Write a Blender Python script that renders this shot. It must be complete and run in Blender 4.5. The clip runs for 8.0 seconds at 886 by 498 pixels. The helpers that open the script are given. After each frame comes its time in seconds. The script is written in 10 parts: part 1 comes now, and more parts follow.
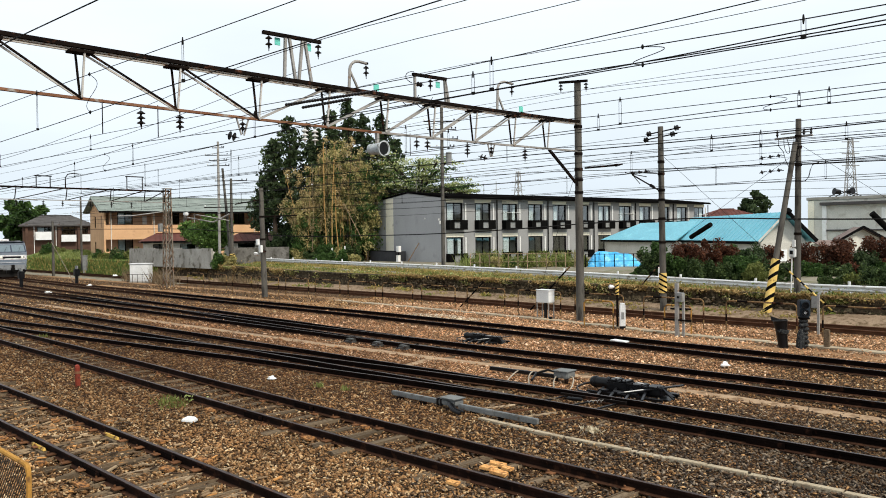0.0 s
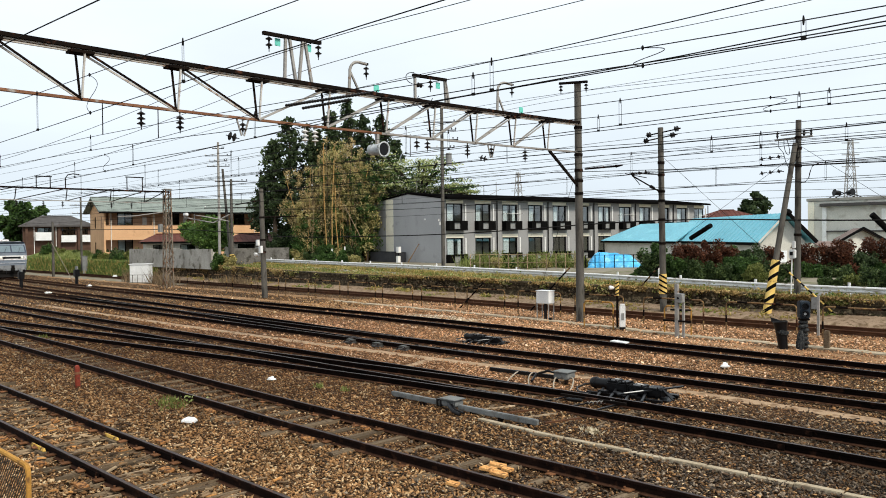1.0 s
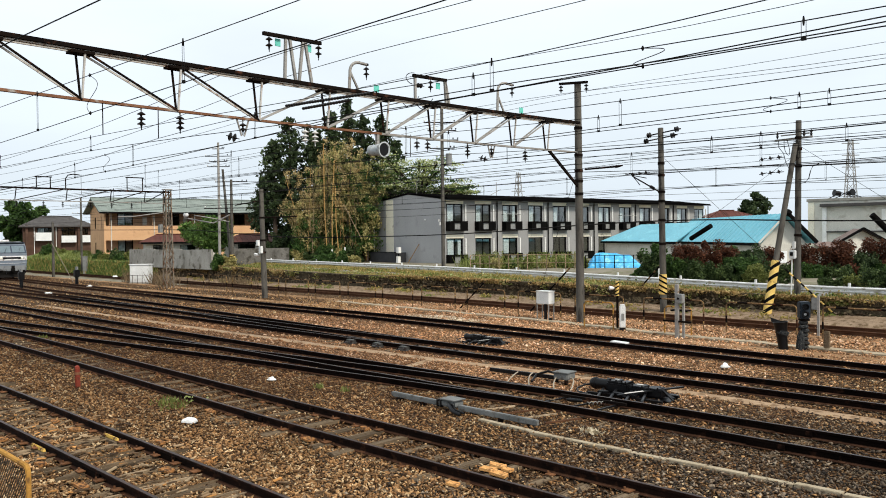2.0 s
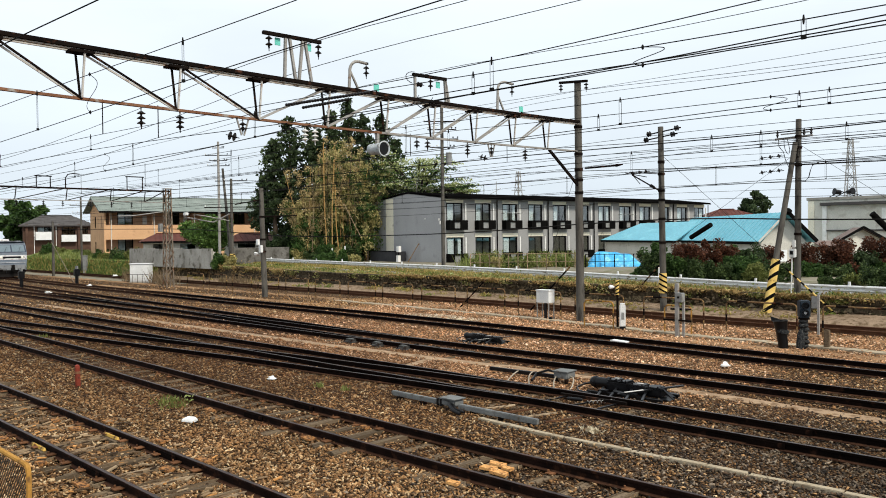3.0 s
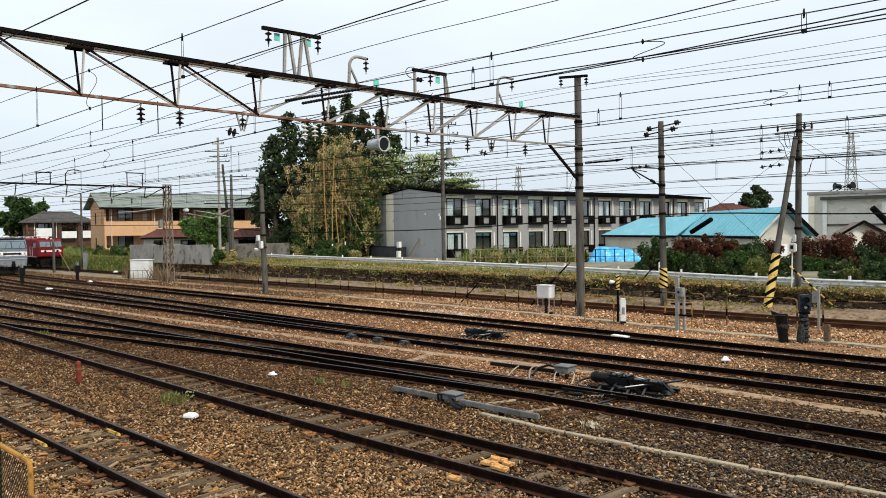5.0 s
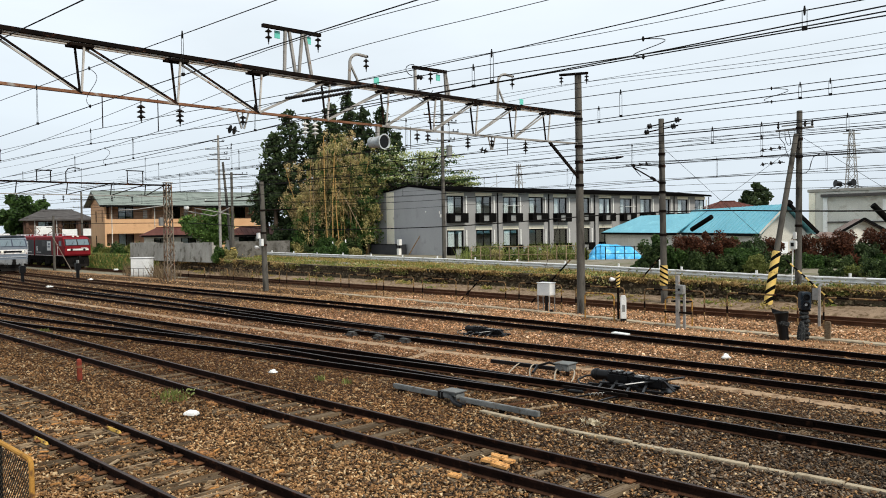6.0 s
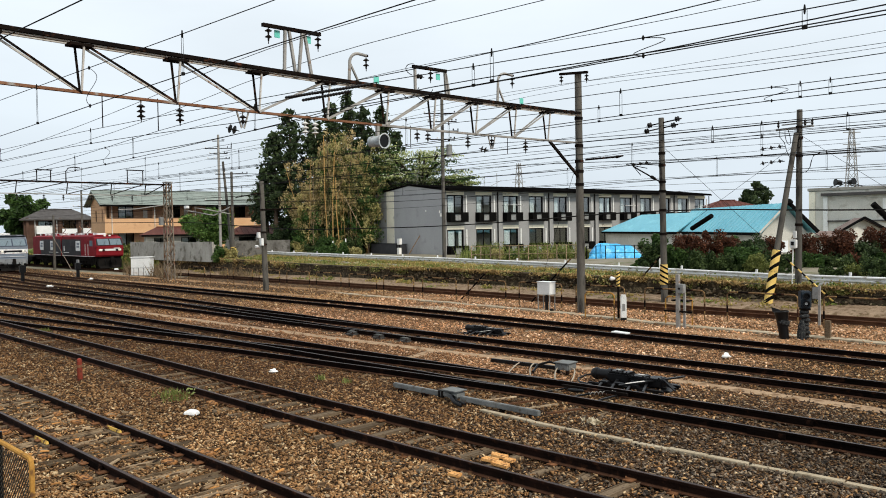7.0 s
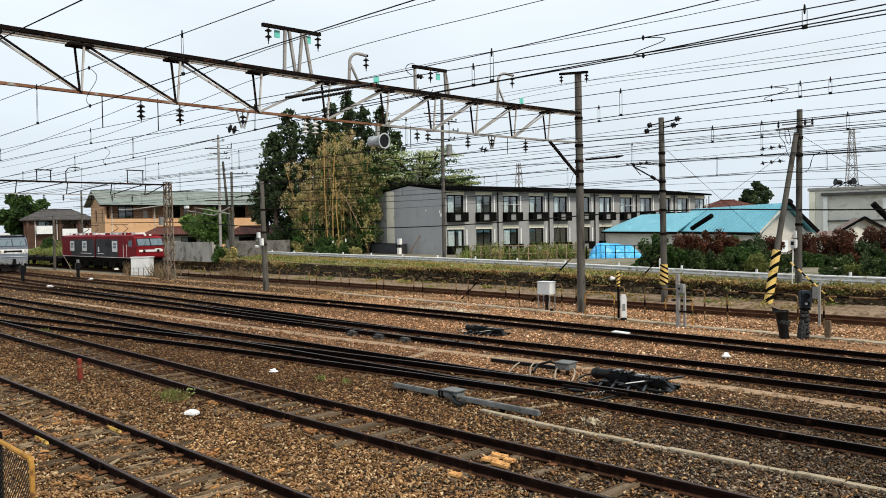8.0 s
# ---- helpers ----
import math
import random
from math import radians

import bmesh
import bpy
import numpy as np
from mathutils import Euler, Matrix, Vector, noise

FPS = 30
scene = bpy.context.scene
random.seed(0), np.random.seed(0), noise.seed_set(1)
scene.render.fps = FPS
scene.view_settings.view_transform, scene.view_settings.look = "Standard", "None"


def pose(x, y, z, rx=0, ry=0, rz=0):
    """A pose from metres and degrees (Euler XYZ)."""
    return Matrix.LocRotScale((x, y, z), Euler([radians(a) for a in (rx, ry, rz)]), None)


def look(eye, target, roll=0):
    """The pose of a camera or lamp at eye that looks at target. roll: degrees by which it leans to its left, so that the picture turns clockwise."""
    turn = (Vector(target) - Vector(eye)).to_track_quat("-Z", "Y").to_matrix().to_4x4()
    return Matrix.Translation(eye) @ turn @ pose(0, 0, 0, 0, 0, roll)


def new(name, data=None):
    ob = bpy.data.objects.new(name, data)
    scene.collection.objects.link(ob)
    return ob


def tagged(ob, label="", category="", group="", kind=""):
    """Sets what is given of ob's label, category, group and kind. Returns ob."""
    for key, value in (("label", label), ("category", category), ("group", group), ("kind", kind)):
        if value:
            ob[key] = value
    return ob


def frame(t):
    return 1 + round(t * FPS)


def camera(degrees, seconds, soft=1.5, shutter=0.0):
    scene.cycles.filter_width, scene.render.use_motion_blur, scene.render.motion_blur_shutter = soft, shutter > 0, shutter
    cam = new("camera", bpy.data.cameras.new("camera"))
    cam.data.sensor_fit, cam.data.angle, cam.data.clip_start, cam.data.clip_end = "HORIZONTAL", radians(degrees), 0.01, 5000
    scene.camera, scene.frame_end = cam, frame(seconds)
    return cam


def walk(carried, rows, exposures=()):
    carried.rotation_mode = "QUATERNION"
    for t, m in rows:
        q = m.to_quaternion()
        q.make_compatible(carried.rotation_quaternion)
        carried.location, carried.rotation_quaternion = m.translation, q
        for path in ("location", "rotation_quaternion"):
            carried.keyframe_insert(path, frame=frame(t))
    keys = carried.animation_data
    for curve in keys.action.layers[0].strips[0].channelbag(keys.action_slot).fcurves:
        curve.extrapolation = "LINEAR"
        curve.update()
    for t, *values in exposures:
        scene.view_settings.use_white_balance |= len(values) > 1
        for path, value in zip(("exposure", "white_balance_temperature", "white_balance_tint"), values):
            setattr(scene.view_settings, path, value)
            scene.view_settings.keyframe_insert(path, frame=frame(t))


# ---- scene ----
# ---- camera: on a tripod-like stand beside the yard, tilting slightly ----
EYE = Vector((0.0, 0.0, 3.42))


def aim(pitch, roll, yaw):
    p, y = radians(pitch), radians(yaw)
    way = Vector((-math.sin(y) * math.cos(p), math.cos(y) * math.cos(p), -math.sin(p)))
    return look(EYE, EYE + way * 10, -roll)


cam = camera(58.296, 8.0, 0.95)
walk(cam, [
    (0.0, aim(1.010, 0.695, 44.876)), (0.5, aim(0.992, 0.672, 44.874)), (1.0, aim(0.953, 0.650, 44.874)),
    (1.5, aim(0.925, 0.640, 44.878)), (2.2, aim(0.930, 0.645, 44.880)), (3.0, aim(0.998, 0.680, 44.882)),
    (3.5, aim(1.066, 0.718, 44.888)), (4.0, aim(1.138, 0.755, 44.893)), (4.5, aim(1.228, 0.800, 44.898)),
    (5.2, aim(1.372, 0.845, 44.915)), (6.0, aim(1.503, 0.875, 44.938)), (6.5, aim(1.548, 0.895, 44.945)),
    (7.0, aim(1.558, 0.922, 44.947)), (7.5, aim(1.560, 0.934, 44.949)), (8.0, aim(1.562, 0.940, 44.950)),
], [(0.0, 0.06), (1.5, 0.03), (3.0, 0.01), (4.5, -0.03), (6.0, -0.07), (8.0, -0.08)])

# ---- sky and light: bright overcast ----
SUN_EL, SUN_AZ = radians(46), radians(94)
world = bpy.data.worlds.new("world")
scene.world = world
world.use_nodes = True
wn, wl = world.node_tree.nodes, world.node_tree.links
sky = wn.new("ShaderNodeTexSky")
sky.sky_type, sky.sun_disc, sky.sun_elevation, sky.sun_rotation = "NISHITA", False, SUN_EL, SUN_AZ
sky.air_density, sky.dust_density = 1.0, 3.0
coord = wn.new("ShaderNodeTexCoord")
sep = wn.new("ShaderNodeSeparateXYZ")
wl.new(coord.outputs["Generated"], sep.inputs[0])
ramp = wn.new("ShaderNodeValToRGB")
ramp.color_ramp.elements[0].position, ramp.color_ramp.elements[0].color = 0.0, (7.85, 8.85, 9.75, 1)
ramp.color_ramp.elements[1].position, ramp.color_ramp.elements[1].color = 0.35, (10.3, 11.2, 11.85, 1)
wl.new(sep.outputs["Z"], ramp.inputs[0])
cloud = wn.new("ShaderNodeTexNoise")
cloud.inputs["Scale"].default_value, cloud.inputs["Detail"].default_value = 2.2, 6
cramp = wn.new("ShaderNodeMapRange")
cramp.inputs["From Min"].default_value, cramp.inputs["From Max"].default_value = 0.3, 0.7
cramp.inputs["To Min"].default_value, cramp.inputs["To Max"].default_value = 0.93, 1.06
stretch = wn.new("ShaderNodeMapping")
stretch.inputs["Scale"].default_value = (1, 1, 4)
wl.new(coord.outputs["Generated"], stretch.inputs[0])
wl.new(stretch.outputs[0], cloud.inputs["Vector"])
wl.new(cloud.outputs["Fac"], cramp.inputs["Value"])
shade = wn.new("ShaderNodeVectorMath")
shade.operation = "SCALE"
wl.new(ramp.outputs[0], shade.inputs[0])
wl.new(cramp.outputs[0], shade.inputs["Scale"])
veil = wn.new("ShaderNodeMix")
veil.data_type = "RGBA"
veil.inputs["Factor"].default_value = 0.94
wl.new(sky.outputs[0], veil.inputs["A"])
wl.new(shade.outputs[0], veil.inputs["B"])
wl.new(veil.outputs["Result"], wn["Background"].inputs[0])
wn["Background"].inputs[1].default_value = 0.1
sun_data = bpy.data.lights.new("sun", "SUN")
sun_data.energy, sun_data.angle, sun_data.color = 3.3, radians(10), (1.0, 0.93, 0.81)
sun = new("sun", sun_data)
sun.matrix_world = look((0, 0, 60), Vector((0, 0, 60)) - Vector((math.sin(SUN_AZ) * math.cos(SUN_EL), math.cos(SUN_AZ) * math.cos(SUN_EL), math.sin(SUN_EL))))


# ---- materials ----
def material(name, c1, c2, rough=0.8, metal=0.0, scale=6.0, fine=60.0, bump=0.15, c3=None, spots=0.62, vary=0.0, stretch=(1, 1, 1), spec=None, depth=0.02):
    """Two-scale procedural surface: broad noise between c1 and c2, fine grain and relief, optional stains of c3."""
    m = bpy.data.materials.new(name)
    m.use_nodes = True
    n, l = m.node_tree.nodes, m.node_tree.links
    b = n["Principled BSDF"]
    b.inputs["Roughness"].default_value, b.inputs["Metallic"].default_value = rough, metal
    b.inputs["Specular IOR Level"].default_value = spec if spec is not None else (0.5 if rough < 0.4 else 0.12)
    tc = n.new("ShaderNodeTexCoord")
    mp = n.new("ShaderNodeMapping")
    mp.inputs["Scale"].default_value = stretch
    l.new(tc.outputs["Object"], mp.inputs[0])
    big, small = n.new("ShaderNodeTexNoise"), n.new("ShaderNodeTexNoise")
    for t, s, d in ((big, scale, 6), (small, fine, 4)):
        t.inputs["Scale"].default_value, t.inputs["Detail"].default_value = s, d
        l.new(mp.outputs[0], t.inputs["Vector"])
    mix = n.new("ShaderNodeMix")
    mix.data_type = "RGBA"
    mr = n.new("ShaderNodeMapRange")
    mr.inputs["From Min"].default_value, mr.inputs["From Max"].default_value = 0.3, 0.7
    l.new(big.outputs["Fac"], mr.inputs["Value"])
    l.new(mr.outputs[0], mix.inputs["Factor"])
    mix.inputs["A"].default_value, mix.inputs["B"].default_value = (*c1, 1), (*c2, 1)
    out = mix.outputs["Result"]
    if c3:
        st = n.new("ShaderNodeTexNoise")
        st.inputs["Scale"].default_value, st.inputs["Detail"].default_value = scale * 2.3, 8
        l.new(mp.outputs[0], st.inputs["Vector"])
        sr = n.new("ShaderNodeMapRange")
        sr.inputs["From Min"].default_value, sr.inputs["From Max"].default_value = spots - 0.06, spots + 0.06
        l.new(st.outputs["Fac"], sr.inputs["Value"])
        m3 = n.new("ShaderNodeMix")
        m3.data_type = "RGBA"
        l.new(sr.outputs[0], m3.inputs["Factor"])
        l.new(out, m3.inputs["A"])
        m3.inputs["B"].default_value = (*c3, 1)
        out = m3.outputs["Result"]
    gr = n.new("ShaderNodeMapRange")
    gr.inputs["From Min"].default_value, gr.inputs["From Max"].default_value = 0.25, 0.75
    gr.inputs["To Min"].default_value, gr.inputs["To Max"].default_value = 0.8, 1.2
    l.new(small.outputs["Fac"], gr.inputs["Value"])
    hv = n.new("ShaderNodeHueSaturation")
    l.new(out, hv.inputs["Color"])
    if vary:
        oi = n.new("ShaderNodeObjectInfo")
        geo = n.new("ShaderNodeNewGeometry")
        ad = n.new("ShaderNodeMath")
        ad.operation = "ADD"
        l.new(oi.outputs["Random"], ad.inputs[0])
        l.new(geo.outputs["Random Per Island"], ad.inputs[1])
        fr = n.new("ShaderNodeMath")
        fr.operation = "FRACT"
        l.new(ad.outputs[0], fr.inputs[0])
        vr = n.new("ShaderNodeMapRange")
        vr.inputs["To Min"].default_value, vr.inputs["To Max"].default_value = 1 - vary, 1 + vary
        l.new(fr.outputs[0], vr.inputs["Value"])
        mu = n.new("ShaderNodeMath")
        mu.operation = "MULTIPLY"
        l.new(gr.outputs[0], mu.inputs[0])
        l.new(vr.outputs[0], mu.inputs[1])
        l.new(mu.outputs[0], hv.inputs["Value"])
    else:
        l.new(gr.outputs[0], hv.inputs["Value"])
    l.new(hv.outputs[0], b.inputs["Base Color"])
    if bump:
        bp = n.new("ShaderNodeBump")
        bp.inputs["Strength"].default_value, bp.inputs["Distance"].default_value = bump, depth
        l.new(small.outputs["Fac"], bp.inputs["Height"])
        l.new(bp.outputs[0], b.inputs["Normal"])
    return m


def glass_material(name, tint, clear=0.7):
    """Window glass: mostly clear, tinted, with a sharp reflection that grows at a slant."""
    m = bpy.data.materials.new(name)
    m.use_nodes = True
    n, l = m.node_tree.nodes, m.node_tree.links
    tr, gl, mx = n.new("ShaderNodeBsdfTransparent"), n.new("ShaderNodeBsdfGlossy"), n.new("ShaderNodeMixShader")
    tr.inputs[0].default_value = (*tint, 1)
    gl.inputs["Roughness"].default_value = 0.03
    lw = n.new("ShaderNodeLayerWeight")
    lw.inputs["Blend"].default_value = 0.25
    mr = n.new("ShaderNodeMapRange")
    mr.inputs["To Min"].default_value, mr.inputs["To Max"].default_value = 0.05, 0.6
    l.new(lw.outputs["Facing"], mr.inputs["Value"])
    l.new(mr.outputs[0], mx.inputs[0])
    l.new(tr.outputs[0], mx.inputs[1])
    l.new(gl.outputs[0], mx.inputs[2])
    l.new(mx.outputs[0], n["Material Output"].inputs["Surface"])
    return m


def grime_and_shade(n, l, tc, value):
    """Oil and brake dust soaked into the ballast where engines stand, a ragged patch over the western tracks; also
    painted shade mottling.
    """
    mp, ln, no = n.new("ShaderNodeMapping"), n.new("ShaderNodeVectorMath"), n.new("ShaderNodeTexNoise")
    mp.vector_type = "TEXTURE"
    mp.inputs["Location"].default_value, mp.inputs["Scale"].default_value = (-27.0, 10.2, 0), (17.0, 5.4, 1.0)
    l.new(tc.outputs["Object"], mp.inputs[0])
    ln.operation = "LENGTH"
    l.new(mp.outputs[0], ln.inputs[0])
    no.inputs["Scale"].default_value, no.inputs["Detail"].default_value = 0.5, 6
    l.new(tc.outputs["Object"], no.inputs["Vector"])
    ad = n.new("ShaderNodeMath")
    l.new(ln.outputs["Value"], ad.inputs[0])
    l.new(no.outputs["Fac"], ad.inputs[1])
    mr = n.new("ShaderNodeMapRange")
    mr.inputs["From Min"].default_value, mr.inputs["From Max"].default_value = 1.05, 1.75
    mr.inputs["To Min"].default_value, mr.inputs["To Max"].default_value = 0.66, 1.03
    l.new(ad.outputs[0], mr.inputs["Value"])
    # finer mottling paints in the shade between clumps of stones
    mid = n.new("ShaderNodeTexNoise")
    mid.inputs["Scale"].default_value, mid.inputs["Detail"].default_value = 3.6, 3
    l.new(tc.outputs["Object"], mid.inputs["Vector"])
    ma = n.new("ShaderNodeMapRange")
    ma.inputs["From Min"].default_value, ma.inputs["From Max"].default_value = 0.3, 0.7
    ma.inputs["To Min"].default_value, ma.inputs["To Max"].default_value = 0.72, 1.28
    l.new(mid.outputs["Fac"], ma.inputs["Value"])
    for f in (mr, ma):
        mu = n.new("ShaderNodeMath")
        mu.operation = "MULTIPLY"
        l.new(value, mu.inputs[0])
        l.new(f.outputs[0], mu.inputs[1])
        value = mu.outputs[0]
    return value


def rust_dust(n, l, tc, colour):
    """Iron dust off wheels and rails, lying as a broad ragged reddish stain over the middle of the yard."""
    mp, ln, no = n.new("ShaderNodeMapping"), n.new("ShaderNodeVectorMath"), n.new("ShaderNodeTexNoise")
    mp.vector_type = "TEXTURE"
    mp.inputs["Location"].default_value, mp.inputs["Scale"].default_value = (-25.0, 14.0, 0), (16.0, 8.5, 1.0)
    l.new(tc.outputs["Object"], mp.inputs[0])
    ln.operation = "LENGTH"
    l.new(mp.outputs[0], ln.inputs[0])
    no.inputs["Scale"].default_value, no.inputs["Detail"].default_value = 0.6, 6
    l.new(tc.outputs["Object"], no.inputs["Vector"])
    ad = n.new("ShaderNodeMath")
    l.new(ln.outputs["Value"], ad.inputs[0])
    l.new(no.outputs["Fac"], ad.inputs[1])
    mr = n.new("ShaderNodeMapRange")
    mr.inputs["From Min"].default_value, mr.inputs["From Max"].default_value = 0.8, 1.8
    mr.inputs["To Min"].default_value, mr.inputs["To Max"].default_value = 0.3, 0.0
    l.new(ad.outputs[0], mr.inputs["Value"])
    mx = n.new("ShaderNodeMix")
    mx.data_type = "RGBA"
    l.new(mr.outputs[0], mx.inputs["Factor"])
    l.new(colour, mx.inputs["A"])
    mx.inputs["B"].default_value = (0.19, 0.076, 0.034, 1)
    return mx.outputs["Result"]


def stone_material(name, colours, rough=0.9):
    """Loose stones: each stone draws its own colour."""
    m = bpy.data.materials.new(name)
    m.use_nodes = True
    n, l = m.node_tree.nodes, m.node_tree.links
    b = n["Principled BSDF"]
    b.inputs["Roughness"].default_value = rough
    b.inputs["Specular IOR Level"].default_value = 0.12
    geo = n.new("ShaderNodeNewGeometry")
    rp = n.new("ShaderNodeValToRGB")
    rp.color_ramp.interpolation = "CONSTANT"
    while len(rp.color_ramp.elements) < len(colours):
        rp.color_ramp.elements.new(0.5)
    for i, c in enumerate(colours):
        rp.color_ramp.elements[i].position = i / len(colours)
        rp.color_ramp.elements[i].color = (*c, 1)
    l.new(geo.outputs["Random Per Island"], rp.inputs[0])
    tc = n.new("ShaderNodeTexCoord")
    patch = n.new("ShaderNodeTexNoise")
    patch.inputs["Scale"].default_value, patch.inputs["Detail"].default_value = 0.35, 5
    l.new(tc.outputs["Object"], patch.inputs["Vector"])
    pr = n.new("ShaderNodeMapRange")
    pr.inputs["From Min"].default_value, pr.inputs["From Max"].default_value = 0.3, 0.7
    pr.inputs["To Min"].default_value, pr.inputs["To Max"].default_value = 0.65, 1.25
    l.new(patch.outputs["Fac"], pr.inputs["Value"])
    hv = n.new("ShaderNodeHueSaturation")
    l.new(rust_dust(n, l, tc, rp.outputs[0]), hv.inputs["Color"])
    l.new(grime_and_shade(n, l, tc, pr.outputs[0]), hv.inputs["Value"])
    l.new(hv.outputs[0], b.inputs["Base Color"])
    return m


def bed_material(name, colours, joint_shade):
    """Packed ballast: cells of stone size in the stones' colours, gritty joints with painted near-black shade, and
    broad stains.
    """
    m = bpy.data.materials.new(name)
    m.use_nodes = True
    n, l = m.node_tree.nodes, m.node_tree.links
    b = n["Principled BSDF"]
    b.inputs["Roughness"].default_value, b.inputs["Specular IOR Level"].default_value = 0.95, 0.08
    tc = n.new("ShaderNodeTexCoord")
    cell, edge = n.new("ShaderNodeTexVoronoi"), n.new("ShaderNodeTexVoronoi")
    edge.feature = "DISTANCE_TO_EDGE"
    for v in (cell, edge):
        v.inputs["Scale"].default_value = 21
        l.new(tc.outputs["Object"], v.inputs["Vector"])
    sep = n.new("ShaderNodeSeparateColor")
    l.new(cell.outputs["Color"], sep.inputs[0])
    rp = n.new("ShaderNodeValToRGB")
    rp.color_ramp.interpolation = "CONSTANT"
    while len(rp.color_ramp.elements) < len(colours):
        rp.color_ramp.elements.new(0.5)
    for i, c in enumerate(colours):
        rp.color_ramp.elements[i].position = i / len(colours)
        rp.color_ramp.elements[i].color = (*c, 1)
    l.new(sep.outputs[0], rp.inputs[0])
    er = n.new("ShaderNodeMapRange")
    er.inputs["From Min"].default_value, er.inputs["From Max"].default_value = 0.02, 0.2
    l.new(edge.outputs["Distance"], er.inputs["Value"])
    # the near-black joint colour stands in for shade in the gaps between stones
    mx = n.new("ShaderNodeMix")
    mx.data_type = "RGBA"
    mx.inputs["A"].default_value = (*joint_shade, 1)
    l.new(er.outputs[0], mx.inputs["Factor"])
    l.new(rp.outputs[0], mx.inputs["B"])
    patch = n.new("ShaderNodeTexNoise")
    patch.inputs["Scale"].default_value, patch.inputs["Detail"].default_value = 0.4, 6
    l.new(tc.outputs["Object"], patch.inputs["Vector"])
    pr = n.new("ShaderNodeMapRange")
    pr.inputs["From Min"].default_value, pr.inputs["From Max"].default_value = 0.3, 0.7
    pr.inputs["To Min"].default_value, pr.inputs["To Max"].default_value = 0.72, 1.25
    l.new(patch.outputs["Fac"], pr.inputs["Value"])
    hv = n.new("ShaderNodeHueSaturation")
    l.new(rust_dust(n, l, tc, mx.outputs["Result"]), hv.inputs["Color"])
    l.new(grime_and_shade(n, l, tc, pr.outputs[0]), hv.inputs["Value"])
    l.new(hv.outputs[0], b.inputs["Base Color"])
    bp = n.new("ShaderNodeBump")
    bp.inputs["Strength"].default_value, bp.inputs["Distance"].default_value = 0.9, 0.04
    l.new(er.outputs[0], bp.inputs["Height"])
    l.new(bp.outputs[0], b.inputs["Normal"])
    return m


STONES = [(0.23, 0.113, 0.046), (0.34, 0.197, 0.094), (0.09, 0.046, 0.022), (0.185, 0.09, 0.036), (0.285, 0.152, 0.065), (0.46, 0.33, 0.2), (0.12, 0.06, 0.027), (0.255, 0.129, 0.053), (0.045, 0.025, 0.014), (0.21, 0.106, 0.045), (0.37, 0.232, 0.122), (0.15, 0.082, 0.042)]
STONES = [tuple((v * 0.97 + 0.03 * sum(c) / 3) * (1.06 if c[0] > 0.3 else 0.7 if c[0] < 0.13 else 1.02) for v in c) for c in STONES]
M_BALLAST = bed_material("ballast_bed", [(r * 0.84, g * 0.85, b * 0.85) for r, g, b in STONES], (0.006, 0.004, 0.003))
M_BALLASTNEW = bed_material("newer_ballast_bed", [(r * 1.8, g * 1.78, b * 1.8) for r, g, b in STONES], (0.008, 0.005, 0.003))
M_STONENEW = stone_material("newer_ballast_stone", [(0.145 + 0.86 * r * 1.8, 0.08 + 0.86 * g * 1.82, 0.04 + 0.86 * b * 2.1) for r, g, b in STONES])
M_STONE = stone_material("ballast_stone", [(0.03 + r * 1.14, 0.0175 + g * 1.17, 0.0085 + b * 1.12) for r, g, b in STONES])
M_STONEGREY = stone_material("grey_ballast_stone", [tuple(1.12 * v for v in c) for c in ((0.047, 0.036, 0.028), (0.088, 0.066, 0.048), (0.018, 0.015, 0.012), (0.14, 0.108, 0.078), (0.08, 0.051, 0.032), (0.032, 0.025, 0.02), (0.225, 0.175, 0.125), (0.11, 0.069, 0.039))])
M_STONEPALE = stone_material("pale_gravel_stone", [(0.5, 0.4, 0.27), (0.62, 0.53, 0.4), (0.33, 0.24, 0.15), (0.7, 0.62, 0.49), (0.25, 0.16, 0.09)])
M_EARTH = material("terrace_earth", (0.15, 0.13, 0.095), (0.24, 0.215, 0.165), 0.95, 0, 0.6, 12, 0.6, c3=(0.10, 0.11, 0.05), spots=0.6)
# rusty web taken down to near-black: shade below the head is in the colour
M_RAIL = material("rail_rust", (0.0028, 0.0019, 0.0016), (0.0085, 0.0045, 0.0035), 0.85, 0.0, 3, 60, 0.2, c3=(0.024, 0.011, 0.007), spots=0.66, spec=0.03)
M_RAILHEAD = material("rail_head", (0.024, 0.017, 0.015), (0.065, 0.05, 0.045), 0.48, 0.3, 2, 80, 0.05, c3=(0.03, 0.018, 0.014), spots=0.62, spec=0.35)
M_RAILHEADBROWN = material("idle_rail_head", (0.018, 0.0105, 0.0085), (0.05, 0.03, 0.024), 0.5, 0.15, 2, 80, 0.05, c3=(0.08, 0.035, 0.02), spots=0.64, spec=0.2)
M_RUSTRAIL = material("rusty_rail", (0.055, 0.024, 0.013), (0.10, 0.048, 0.026), 0.85, 0.0, 3, 60, 0.2, spec=0.08)
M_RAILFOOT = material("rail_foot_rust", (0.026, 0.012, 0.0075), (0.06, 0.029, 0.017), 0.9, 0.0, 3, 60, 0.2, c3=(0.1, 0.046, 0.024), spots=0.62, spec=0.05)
# browner web rust, likewise with the side's shade in its colour
M_RAILBROWN = material("shaded_brown_rust", (0.006, 0.0034, 0.0027), (0.018, 0.0085, 0.006), 0.8, 0.0, 3, 60, 0.2, c3=(0.04, 0.017, 0.0095), spots=0.64, spec=0.05)
